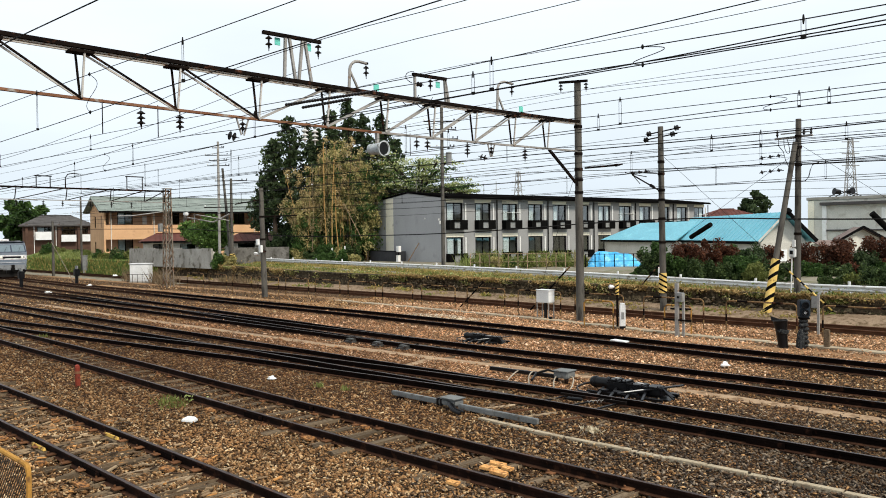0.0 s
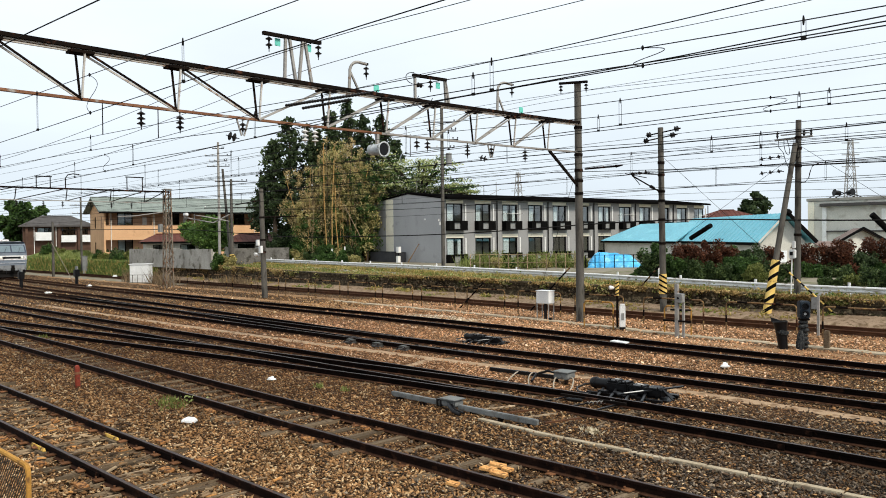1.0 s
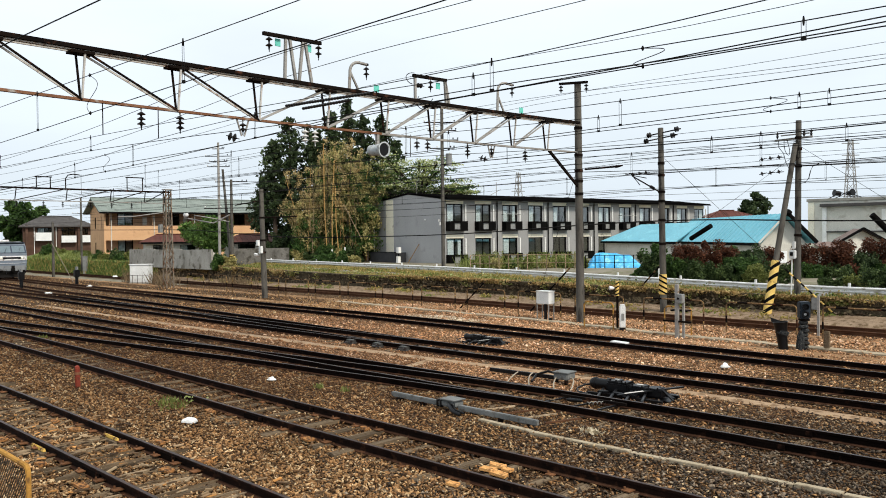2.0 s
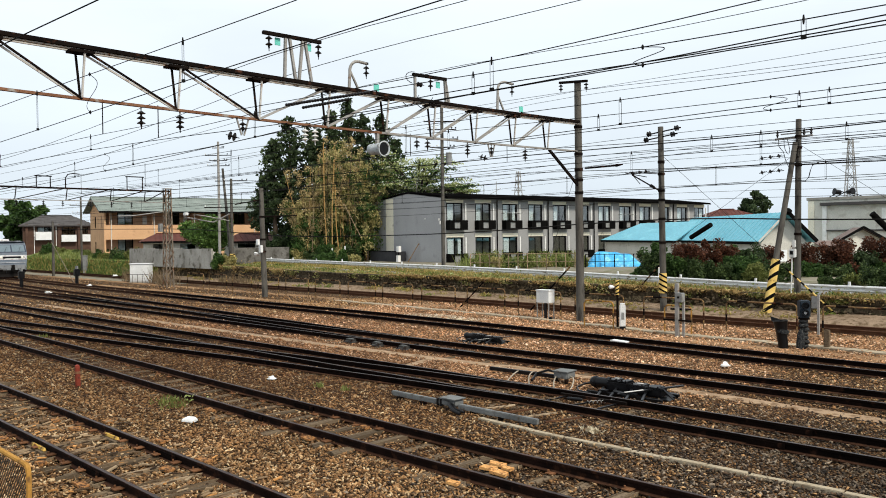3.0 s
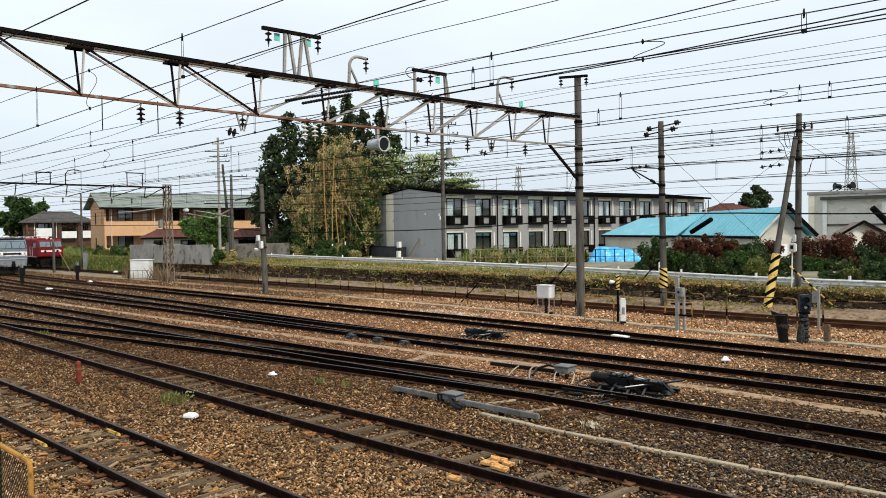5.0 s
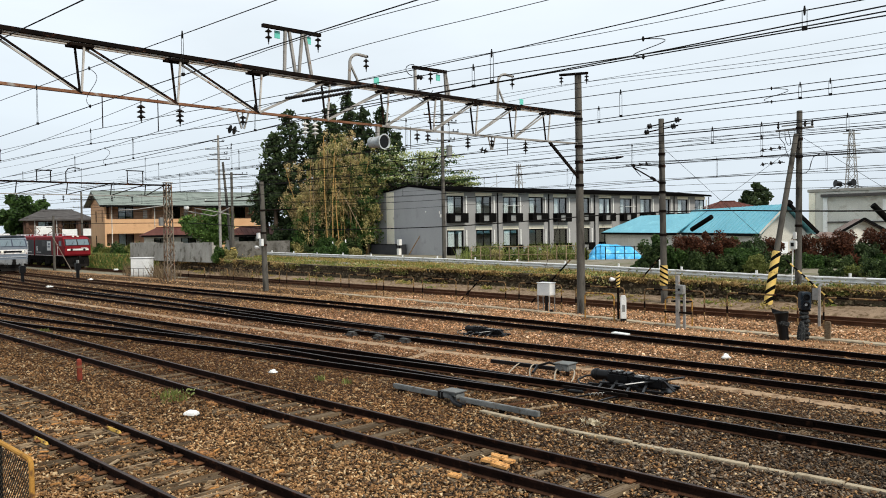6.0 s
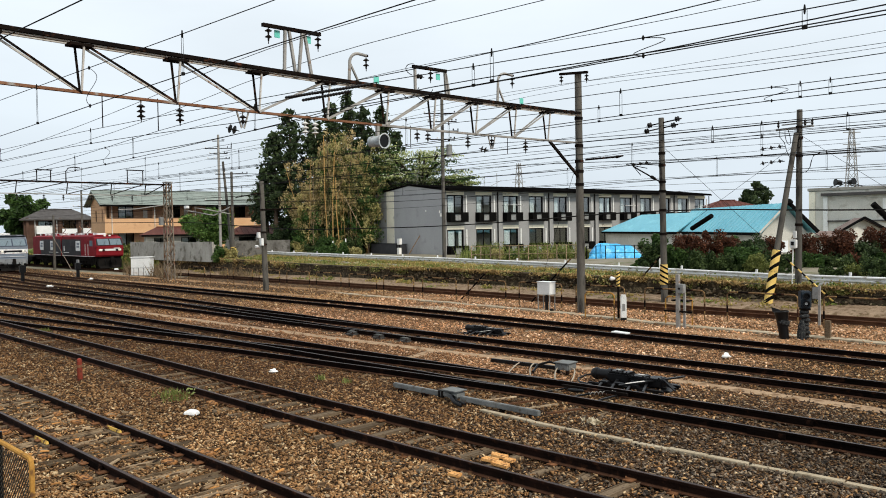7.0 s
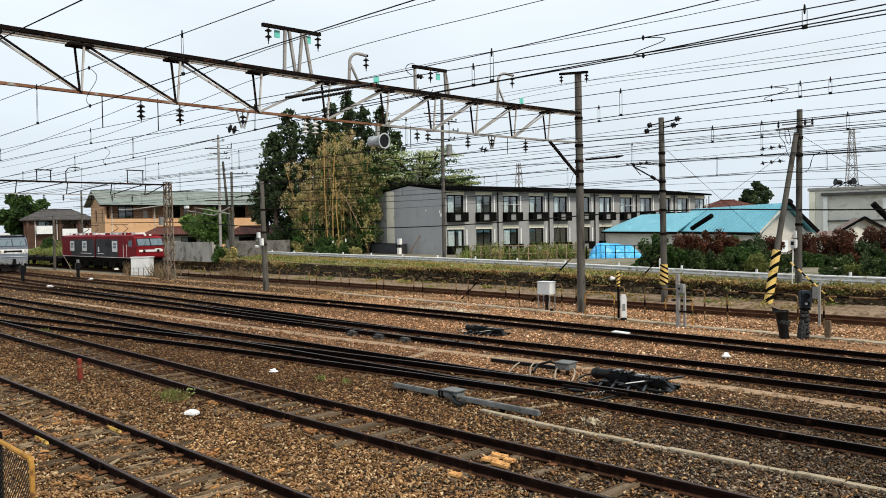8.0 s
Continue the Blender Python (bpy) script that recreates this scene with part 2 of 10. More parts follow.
M_SLEEPER = material("sleeper_wood", (0.09, 0.062, 0.038), (0.17, 0.125, 0.08), 0.9, 0, 2, 30, 0.5, c3=(0.06, 0.04, 0.03), vary=0.35, stretch=(6, 1, 6))
M_SLEEPER_PALE = material("sleeper_pale_wood", (0.19, 0.13, 0.077), (0.38, 0.29, 0.19), 0.9, 0, 2, 30, 0.6, c3=(0.075, 0.048, 0.03), spots=0.56, vary=0.45, stretch=(6, 1, 6))
M_CONCRETE = material("concrete", (0.25, 0.235, 0.205), (0.36, 0.34, 0.30), 0.9, 0, 1.2, 40, 0.25, c3=(0.17, 0.155, 0.13))
M_POLE = material("pole_concrete", (0.068, 0.063, 0.055), (0.128, 0.118, 0.102), 0.9, 0, 1.6, 40, 0.25, c3=(0.034, 0.031, 0.028), spots=0.58, stretch=(1, 1, 0.25))
M_STEEL = material("galvanised_steel", (0.22, 0.21, 0.195), (0.36, 0.345, 0.325), 0.65, 0.1, 2.5, 40, 0.1, c3=(0.2, 0.13, 0.085), spots=0.66)
M_STEELRUST = material("rusted_steel", (0.15, 0.065, 0.035), (0.25, 0.13, 0.075), 0.85, 0.1, 1.5, 30, 0.2, c3=(0.3, 0.27, 0.24), spots=0.64)
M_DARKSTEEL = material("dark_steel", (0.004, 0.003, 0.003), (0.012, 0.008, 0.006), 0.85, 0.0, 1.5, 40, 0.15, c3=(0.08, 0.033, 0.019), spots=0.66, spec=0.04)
M_WIRE = material("wire_metal", (0.008, 0.008, 0.008), (0.018, 0.017, 0.016), 0.8, 0.0, 2, 40, 0, spec=0.06)
M_INSUL = material("insulator_brown", (0.006, 0.005, 0.005), (0.013, 0.01, 0.009), 0.4, 0, 4, 40, 0, spec=0.2)
M_PORCELAIN = material("insulator_white", (0.6, 0.6, 0.58), (0.7, 0.7, 0.68), 0.3, 0, 4, 40, 0)
M_TEAL = material("teal_tag", (0.12, 0.5, 0.42), (0.16, 0.58, 0.48), 0.5, 0, 4, 40, 0)
M_BLACK = material("black_gear", (0.002, 0.002, 0.0025), (0.006, 0.006, 0.007), 0.36, 0.0, 5, 60, 0.2, c3=(0.03, 0.028, 0.026), spots=0.72, spec=0.22)
M_WHITEBOX = material("white_paint", (0.62, 0.63, 0.62), (0.74, 0.74, 0.73), 0.55, 0, 1.5, 40, 0.05, c3=(0.5, 0.46, 0.4), spots=0.7)
M_GREYBOX = material("grey_paint", (0.19, 0.195, 0.19), (0.27, 0.27, 0.262), 0.6, 0.1, 2, 40, 0.08, c3=(0.18, 0.17, 0.155))
M_YELLOW = material("yellow_paint", (0.62, 0.42, 0.11), (0.74, 0.53, 0.18), 0.65, 0, 3, 50, 0.08, c3=(0.36, 0.24, 0.07), spots=0.64)
M_OCHRE = material("ochre_paint", (0.30, 0.15, 0.032), (0.42, 0.22, 0.05), 0.75, 0, 4, 50, 0.1, c3=(0.1, 0.05, 0.025), spots=0.6)
M_BLACKPAINT = material("black_paint", (0.003, 0.003, 0.003), (0.006, 0.0055, 0.005), 0.85, 0, 3, 50, 0.05, c3=(0.014, 0.012, 0.01), spots=0.68, spec=0.03)
M_REDPOST = material("red_paint", (0.16, 0.03, 0.018), (0.24, 0.045, 0.028), 0.7, 0, 5, 60, 0.1, c3=(0.09, 0.03, 0.02), spots=0.6)
M_ASPHALT = material("asphalt", (0.13, 0.13, 0.13), (0.19, 0.19, 0.185), 0.9, 0, 0.7, 40, 0.3)
M_OLDWALL = material("mossy_concrete", (0.022, 0.017, 0.01), (0.085, 0.064, 0.04), 0.95, 0, 3.2, 14, 1.0, c3=(0.19, 0.145, 0.085), spots=0.6, depth=0.08)
M_COPING = material("mossy_coping", (0.05, 0.039, 0.023), (0.13, 0.1, 0.062), 0.95, 0, 1.1, 20, 0.6, c3=(0.03, 0.026, 0.016), spots=0.56)
M_GREYWALL = material("grey_plaster", (0.255, 0.253, 0.25), (0.29, 0.288, 0.284), 0.85, 0, 0.5, 30, 0.08, c3=(0.225, 0.222, 0.218), spots=0.66)
M_BEIGE = material("beige_panel", (0.74, 0.69, 0.56), (0.82, 0.77, 0.63), 0.8, 0, 0.8, 30, 0.05, c3=(0.46, 0.41, 0.33), spots=0.68)
M_ROOFDARK = material("dark_roof", (0.0025, 0.0025, 0.0025), (0.005, 0.0045, 0.0045), 0.95, 0.0, 0.8, 30, 0.05, spec=0.0)
M_GLASS = glass_material("window_glass", (0.75, 0.8, 0.8))
M_DARKGLASS = material("cab_glass", (0.11, 0.15, 0.175), (0.16, 0.205, 0.235), 0.2, 0.0, 0.5, 10, 0)
M_CURTAIN = material("curtain", (0.8, 0.83, 0.85), (0.9, 0.91, 0.92), 0.9, 0, 3, 20, 0.1, stretch=(8, 1, 0.3))
M_FRAME = material("dark_frame", (0.003, 0.003, 0.003), (0.006, 0.0055, 0.0055), 0.8, 0.0, 2, 40, 0, spec=0.04)
M_WHITEPIPE = material("white_pipe", (0.74, 0.73, 0.70), (0.82, 0.81, 0.78), 0.5, 0, 2, 40, 0, c3=(0.6, 0.57, 0.52), spots=0.68)
M_BLUEROOF = material("blue_tin", (0.15, 0.43, 0.53), (0.19, 0.49, 0.58), 0.45, 0.0, 0.35, 8, 0.05, c3=(0.22, 0.55, 0.63), spots=0.66)
M_CREAM = material("cream_wall", (0.54, 0.52, 0.46), (0.64, 0.615, 0.55), 0.85, 0, 0.7, 30, 0.06, c3=(0.43, 0.40, 0.34))
M_ORANGE = material("orange_tile_wall", (0.55, 0.325, 0.175), (0.63, 0.385, 0.215), 0.8, 0, 0.7, 20, 0.08, c3=(0.46, 0.265, 0.14), spots=0.66)
M_ORANGE2 = material("orange_brown_wall", (0.40, 0.235, 0.14), (0.47, 0.285, 0.175), 0.8, 0, 0.7, 20, 0.08)
M_ROOFGREEN = material("grey_green_roof", (0.17, 0.2, 0.18), (0.23, 0.26, 0.235), 0.7, 0.1, 0.7, 20, 0.08)
M_REDROOF = material("dark_red_roof", (0.075, 0.026, 0.02), (0.12, 0.042, 0.031), 0.7, 0, 0.9, 20, 0.1, spec=0.1)
M_TILE = material("grey_roof_tile", (0.055, 0.05, 0.048), (0.09, 0.083, 0.08), 0.75, 0, 1.2, 20, 0.2)
M_BROWNWALL = material("brown_brick_wall", (0.065, 0.037, 0.027), (0.10, 0.058, 0.041), 0.85, 0, 1.5, 25, 0.1)
M_TARP = material("blue_tarpaulin", (0.05, 0.36, 0.72), (0.1, 0.47, 0.82), 0.4, 0, 1.2, 5, 0.6, c3=(0.25, 0.62, 0.86), spots=0.6, depth=0.1)
M_BARK = material("bark", (0.075, 0.055, 0.04), (0.12, 0.09, 0.065), 0.95, 0, 3, 20, 0.5, stretch=(3, 3, 0.4))
M_LIMB = material("dark_cherry_bark", (0.018, 0.014, 0.011), (0.035, 0.027, 0.021), 0.9, 0, 3, 20, 0.4, stretch=(3, 3, 0.4))
M_BAMBOO = material("yellow_bamboo", (0.31, 0.18, 0.06), (0.46, 0.29, 0.11), 0.6, 0, 3, 30, 0.1, stretch=(1, 1, 0.3))


def leaf_material(name, dark, mid, light):
    m = bpy.data.materials.new(name)
    m.use_nodes = True
    n, l = m.node_tree.nodes, m.node_tree.links
    b = n["Principled BSDF"]
    b.inputs["Roughness"].default_value = 0.6
    b.inputs["Specular IOR Level"].default_value = 0.2
    geo = n.new("ShaderNodeNewGeometry")
    rp = n.new("ShaderNodeValToRGB")
    rp.color_ramp.elements[0].color, rp.color_ramp.elements[1].color = (*dark, 1), (*light, 1)
    e = rp.color_ramp.elements.new(0.5)
    e.color = (*mid, 1)
    tc = n.new("ShaderNodeTexCoord")
    big = n.new("ShaderNodeTexNoise")
    big.inputs["Scale"].default_value, big.inputs["Detail"].default_value = 0.45, 3
    l.new(tc.outputs["Object"], big.inputs["Vector"])
    ma = n.new("ShaderNodeMath")
    ma.operation = "MULTIPLY_ADD"
    ma.inputs[1].default_value, ma.inputs[2].default_value = 0.6, -0.3
    l.new(geo.outputs["Random Per Island"], ma.inputs[0])
    ad = n.new("ShaderNodeMath")
    l.new(ma.outputs[0], ad.inputs[0])
    l.new(big.outputs["Fac"], ad.inputs[1])
    l.new(ad.outputs[0], rp.inputs[0])
    l.new(rp.outputs[0], b.inputs["Base Color"])
    b.inputs["Subsurface Weight"].default_value = 0.0
    tr = n.new("ShaderNodeBsdfTranslucent")
    l.new(rp.outputs[0], tr.inputs["Color"])
    mx = n.new("ShaderNodeMixShader")
    mx.inputs[0].default_value = 0.35
    l.new(b.outputs[0], mx.inputs[1])
    l.new(tr.outputs[0], mx.inputs[2])
    l.new(mx.outputs[0], n["Material Output"].inputs["Surface"])
    return m


M_LEAFDARK = leaf_material("conifer_needles", (0.012, 0.022, 0.009), (0.04, 0.064, 0.025), (0.11, 0.15, 0.06))
M_LEAFGREEN = leaf_material("green_leaves", (0.014, 0.03, 0.008), (0.042, 0.085, 0.02), (0.11, 0.19, 0.045))
M_LEAFBAMBOO = leaf_material("bamboo_leaves", (0.12, 0.092, 0.04), (0.48, 0.365, 0.17), (0.78, 0.63, 0.35))
M_LEAFOLIVE = leaf_material("bamboo_leaves_olive", (0.085, 0.082, 0.027), (0.37, 0.325, 0.125), (0.66, 0.57, 0.26))
M_LEAFPALE = leaf_material("pale_leaves", (0.09, 0.12, 0.028), (0.33, 0.38, 0.13), (0.68, 0.7, 0.38))
M_BLOSSOM = leaf_material("white_blossom", (0.7, 0.7, 0.58), (0.86, 0.86, 0.76), (0.92, 0.92, 0.86))
M_LEAFRED = leaf_material("red_young_leaves", (0.018, 0.011, 0.006), (0.075, 0.028, 0.015), (0.21, 0.075, 0.036))
M_GRASS = leaf_material("verge_grass", (0.10, 0.08, 0.022), (0.32, 0.255, 0.075), (0.62, 0.48, 0.19))
M_GRASSGREEN = leaf_material("bank_grass", (0.045, 0.062, 0.013), (0.15, 0.185, 0.042), (0.31, 0.345, 0.1))
M_HEDGE = leaf_material("hedge_leaves", (0.009, 0.02, 0.007), (0.042, 0.07, 0.022), (0.15, 0.2, 0.065))
M_SHRUBGREEN = leaf_material("fresh_tree_leaves", (0.02, 0.045, 0.01), (0.075, 0.14, 0.03), (0.2, 0.31, 0.075))
M_DUCT = material("duct_paint", (0.115, 0.12, 0.118), (0.185, 0.19, 0.185), 0.7, 0.0, 3, 40, 0.12, c3=(0.09, 0.075, 0.06), spots=0.62)
M_WEED = leaf_material("ballast_weed", (0.05, 0.055, 0.014), (0.15, 0.175, 0.045), (0.32, 0.33, 0.11))
M_REFUSE = material("refuse_grey", (0.035, 0.036, 0.04), (0.06, 0.06, 0.065), 0.8, 0, 1, 30, 0.1)
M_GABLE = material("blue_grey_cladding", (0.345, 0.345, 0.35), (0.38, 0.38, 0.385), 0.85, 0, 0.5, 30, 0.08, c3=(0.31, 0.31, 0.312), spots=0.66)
M_SPLINTER = stone_material("sleeper_splinter", [(0.26, 0.18, 0.105), (0.16, 0.10, 0.055), (0.34, 0.25, 0.155), (0.09, 0.055, 0.03), (0.48, 0.23, 0.075), (0.21, 0.135, 0.075), (0.12, 0.075, 0.042), (0.05, 0.032, 0.02)])


# ---- mesh helpers ----
class Shape:
    """Vertices and faces gathered for one mesh."""

    def __init__(self):
        self.v, self.f = [], []

    def add(self, verts, faces):
        k = len(self.v)
        self.v += [tuple(p) for p in verts]
        self.f += [tuple(i + k for i in f) for f in faces]
        return self

    def box(self, c, s, m=None):
        x, y, z = (a / 2 for a in s)
        pts = [Vector((i * x, j * y, k * z)) for k in (-1, 1) for j in (-1, 1) for i in (-1, 1)]
        if m is not None:
            pts = [m @ p for p in pts]
        pts = [p + Vector(c) for p in pts]
        return self.add(pts, [(0, 2, 3, 1), (4, 5, 7, 6), (0, 1, 5, 4), (2, 6, 7, 3), (0, 4, 6, 2), (1, 3, 7, 5)])

    def span(self, a, b):
        """A box from corner a to corner b."""
        a, b = Vector(a), Vector(b)
        return self.box((a + b) / 2, [abs(q) for q in (b - a)])

    def bar(self, p, q, w, h):
        p, q = Vector(p), Vector(q)
        d = (q - p).normalized()
        up = Vector((0, 0, 1)) if abs(d.z) < 0.95 else Vector((1, 0, 0))
        s = d.cross(up).normalized()
        u = s.cross(d).normalized()
        pts = [e + s * (i * w / 2) + u * (j * h / 2) for e in (p, q) for i, j in ((-1, -1), (1, -1), (1, 1), (-1, 1))]
        return self.add(pts, [(3, 2, 1, 0), (4, 5, 6, 7), (0, 1, 5, 4), (1, 2, 6, 5), (2, 3, 7, 6), (3, 0, 4, 7)])

    def cyl(self, p, q, r1, r2=None, n=10):
        r2 = r1 if r2 is None else r2
        p, q = Vector(p), Vector(q)
        d = (q - p).normalized()
        up = Vector((0, 0, 1)) if abs(d.z) < 0.95 else Vector((1, 0, 0))
        s = d.cross(up).normalized()
        u = s.cross(d).normalized()
        pts = []
        for e, r in ((p, r1), (q, r2)):
            pts += [e + (s * math.cos(2 * math.pi * i / n) + u * math.sin(2 * math.pi * i / n)) * r for i in range(n)]
        fs = [(i, (i + 1) % n, n + (i + 1) % n, n + i) for i in range(n)]
        return self.add(pts, fs + [tuple(range(n - 1, -1, -1)), tuple(range(n, 2 * n))])

    def lathe(self, base, prof, axis=(0, 0, 1), n=12):
        """Turned form: prof is (distance along the axis, radius)."""
        base, d = Vector(base), Vector(axis).normalized()
        up = Vector((0, 0, 1)) if abs(d.z) < 0.95 else Vector((1, 0, 0))
        s = d.cross(up).normalized()
        u = s.cross(d).normalized()
        pts = []
        for a, r in prof:
            pts += [base + d * a + (s * math.cos(2 * math.pi * i / n) + u * math.sin(2 * math.pi * i / n)) * r for i in range(n)]
        fs = []
        for k in range(len(prof) - 1):
            fs += [(k * n + i, k * n + (i + 1) % n, (k + 1) * n + (i + 1) % n, (k + 1) * n + i) for i in range(n)]
        k = (len(prof) - 1) * n
        return self.add(pts, fs + [tuple(range(n - 1, -1, -1)), tuple(range(k, k + n))])

    def tube(self, pts, r, n=6):
        pts = [Vector(p) for p in pts]
        ring, out, fs = None, [], []
        for i, p in enumerate(pts):
            d = (pts[min(i + 1, len(pts) - 1)] - pts[max(i - 1, 0)]).normalized()
            up = Vector((0, 0, 1)) if abs(d.z) < 0.9 else Vector((1, 0, 0))
            s = d.cross(up).normalized()
            u = s.cross(d).normalized()
            out += [p + (s * math.cos(2 * math.pi * k / n) + u * math.sin(2 * math.pi * k / n)) * r for k in range(n)]
        for i in range(len(pts) - 1):
            fs += [(i * n + k, i * n + (k + 1) % n, (i + 1) * n + (k + 1) % n, (i + 1) * n + k) for k in range(n)]
        k = (len(pts) - 1) * n
        return self.add(out, fs + [tuple(range(n - 1, -1, -1)), tuple(range(k, k + n))])

    def prism(self, outline, p, q, side=None):
        """An outline of (across, up) pairs carried from p to q."""
        p, q = Vector(p), Vector(q)
        d = (q - p).normalized()
        s = Vector(side).normalized() if side else d.cross(Vector((0, 0, 1))).normalized()
        u = s.cross(d).normalized()
        n = len(outline)
        pts = [e + s * a + u * b for e in (p, q) for a, b in outline]
        fs = [(i, (i + 1) % n, n + (i + 1) % n, n + i) for i in range(n)]
        return self.add(pts, fs + [tuple(range(n - 1, -1, -1)), tuple(range(n, 2 * n))])

    def mesh(self, name, mat, bevel=0.0, smooth=False):
        me = bpy.data.meshes.new(name)
        me.from_pydata(self.v, [], self.f)
        bm = bmesh.new()
        bm.from_mesh(me)
        bmesh.ops.recalc_face_normals(bm, faces=bm.faces)
        if bevel:
            sharp = [e for e in bm.edges if len(e.link_faces) == 2 and e.calc_face_angle(0) > 0.6]
            bmesh.ops.bevel(bm, geom=sharp, offset=bevel, segments=2, affect="EDGES", clamp_overlap=True)
        if smooth:
            for f in bm.faces:
                f.smooth = True
            for e in bm.edges:
                if len(e.link_faces) == 2 and e.calc_face_angle(0) > 0.7:
                    e.smooth = False
        bm.to_mesh(me)
        bm.free()
        me.materials.append(mat)
        return me


def part(name, shape, mat, parent=None, label="", bevel=0.0, smooth=False, at=None):
    """One mesh object; under parent when given. Its points are in the parent's space."""
    ob = new(name, shape.mesh(name, mat, bevel, smooth) if isinstance(shape, Shape) else shape)
    if parent:
        ob.parent = parent
    if at is not None:
        ob.matrix_basis = at
    return tagged(ob, label) if label else ob


def thing(name, label, category, m=None, group="", kind=""):
    ob = new(name)
    ob.empty_display_size = 0.2
    if m is not None:
        ob.matrix_basis = m
    return tagged(ob, label, category, group, kind)


def lerp_at(x, table):
    for (a, p), (b, q) in zip(table[:-1], table[1:]):
        if x <= b:
            return p + (q - p) * (x - a) / (b - a)
    return table[-1][1]


def ease(a, b, x):
    u = min(1.0, max(0.0, (x - a) / (b - a)))
    return u * u * (3 - 2 * u)


def fall(x, y, z=0.0):
    """The yard falls gently away at its far end, where the lines swing outwards."""
    k = 1 + 0.15 * ease(45, 72, math.hypot(x, y)) * ease(35, 50, -x)
    return x * k, y * k, 3.42 + (z - 3.42) * k


# ---- ground: one sheet, yard level with a raised terrace behind the retaining wall ----
WALL_Y = 31.75
GUARD = [(-140, 43.0), (-66, 40.0), (-59.4, 39.5), (-36.4, 37.3), (-26.6, 35.9), (-14.3, 33.6), (-10, 33.2), (30, 32.6)]
GUARD_Z = [(-140, 1.3), (-59.4, 1.02), (-36.4, 0.93), (-26.6, 0.88), (-14.3, 0.78), (30, 0.74)]
WALL_Z = [(-140, 0.95), (-47, 0.92), (-31, 1.0), (-23, 0.95), (-14.6, 0.88), (-8, 0.76), (30, 0.72)]


def build_ground():
    xs = [-2600, -900, -320] + list(np.arange(-200, 61, 2.0)) + [160, 600, 2600]
    ys0 = [-2600, -600, -60, -10] + list(np.arange(-4, 31.1, 1.0))
    rows = []
    for x in xs:
        g, gz, wz = lerp_at(x, GUARD), lerp_at(max(-140, x), GUARD_Z), lerp_at(max(-140, x), WALL_Z)
        g = max(g if x > -140 else 43.0, WALL_Y + 0.9)
        row = []
        for y in ys0:
            bump = 0.0
            if -60 < y:
                bump = 0.018 * noise.noise(Vector((x * 0.5, y * 0.8, 3))) + 0.01 * noise.noise(Vector((x * 1.7, y * 1.9, 9)))
            row.append(fall(x, y, bump - 0.015))
        fx, fy, fz = fall(x, WALL_Y, -0.01)
        g = max(g, fy + 0.9)
        row.append((fx, fy, fz))
        row.append((fx, fy + 0.12, wz - 0.03))
        for k in (0.25, 0.5, 0.75):
            y = fy + 0.12 + (g - fy - 0.12) * k
            row.append((x + (fx - x) * (1 - k), y, wz + (gz - wz) * k ** 0.8 + 0.09 * noise.noise(Vector((x * 0.35, y, 1)))))
        row.append((x, g, gz))
        row.append((x, g + 6.0, gz))
        row.append((x, g + 8.0, 1.0))
        row += [(x, max(y, g + 12), 1.0) for y in (60, 90, 160, 500, 2600)]
        rows.append(row)
    n = len(rows[0])
    s = Shape()
    s.v = [p for r in rows for p in r]
    s.f = [(i * n + j, (i + 1) * n + j, (i + 1) * n + j + 1, i * n + j + 1) for i in range(len(rows) - 1) for j in range(n - 1)]
    me = s.mesh("ground", M_BALLAST, smooth=False)
    me.materials.append(M_EARTH)
    me.materials.append(M_BALLASTNEW)
    for p in me.polygons:
        p.material_index = 1 if p.center.y > WALL_Y - 0.3 or p.center.y < -30 else 2 if 14 < p.center.y < 31.2 and p.center.x > -34 and (p.center.y > 21 or p.center.x < -8) else 0
    tagged(new("ground", me), "brown ballast yard and earth terrace behind retaining wall", "ground", kind="structure")


build_ground()


# ---- retaining wall of old mossy concrete ----
def build_retaining_wall():
    xs = np.arange(-130, 31, 2.0)
    rng = random.Random(3)
    wall = thing("retaining_wall", "low mossy dark concrete retaining wall beside the track", "wall", kind="structure")
    for a, b in zip(xs[:-1], xs[1:]):
        z = lerp_at((a + b) / 2, WALL_Z)
        s = Shape()
        y0 = WALL_Y - 0.14 + rng.uniform(-0.012, 0.012)
        za, zb = lerp_at(a, WALL_Z), lerp_at(b, WALL_Z)
        pts = []
        for x, zz in ((a + 0.012, za), (b - 0.012, zb)):
            wx, wy, wd = fall(x, WALL_Y, 0)
            y1 = y0 - WALL_Y + wy
            pts += [(wx, y1 - 0.10, wd - 0.1), (wx, y1 + 0.02, zz - 0.12), (wx, y1 - 0.05, zz - 0.12), (wx, y1 - 0.05, zz), (wx, wy + 0.16, zz), (wx, wy + 0.16, wd - 0.1)]
        s.add(pts, [(i, (i + 1) % 6, 6 + (i + 1) % 6, 6 + i) for i in range(6)] + [(5, 4, 3, 2, 1, 0), (6, 7, 8, 9, 10, 11)])
        part("panel", s, M_OLDWALL, wall, bevel=0.012)
        ends = [fall(x, WALL_Y, 0) for x in (a + 0.02, b - 0.02)]
        part("coping", Shape().bar((ends[0][0], ends[0][1] - 0.06, za + 0.045), (ends[1][0], ends[1][1] - 0.06, zb + 0.045), 0.34, 0.09), M_COPING, wall)


    rubble(wall)


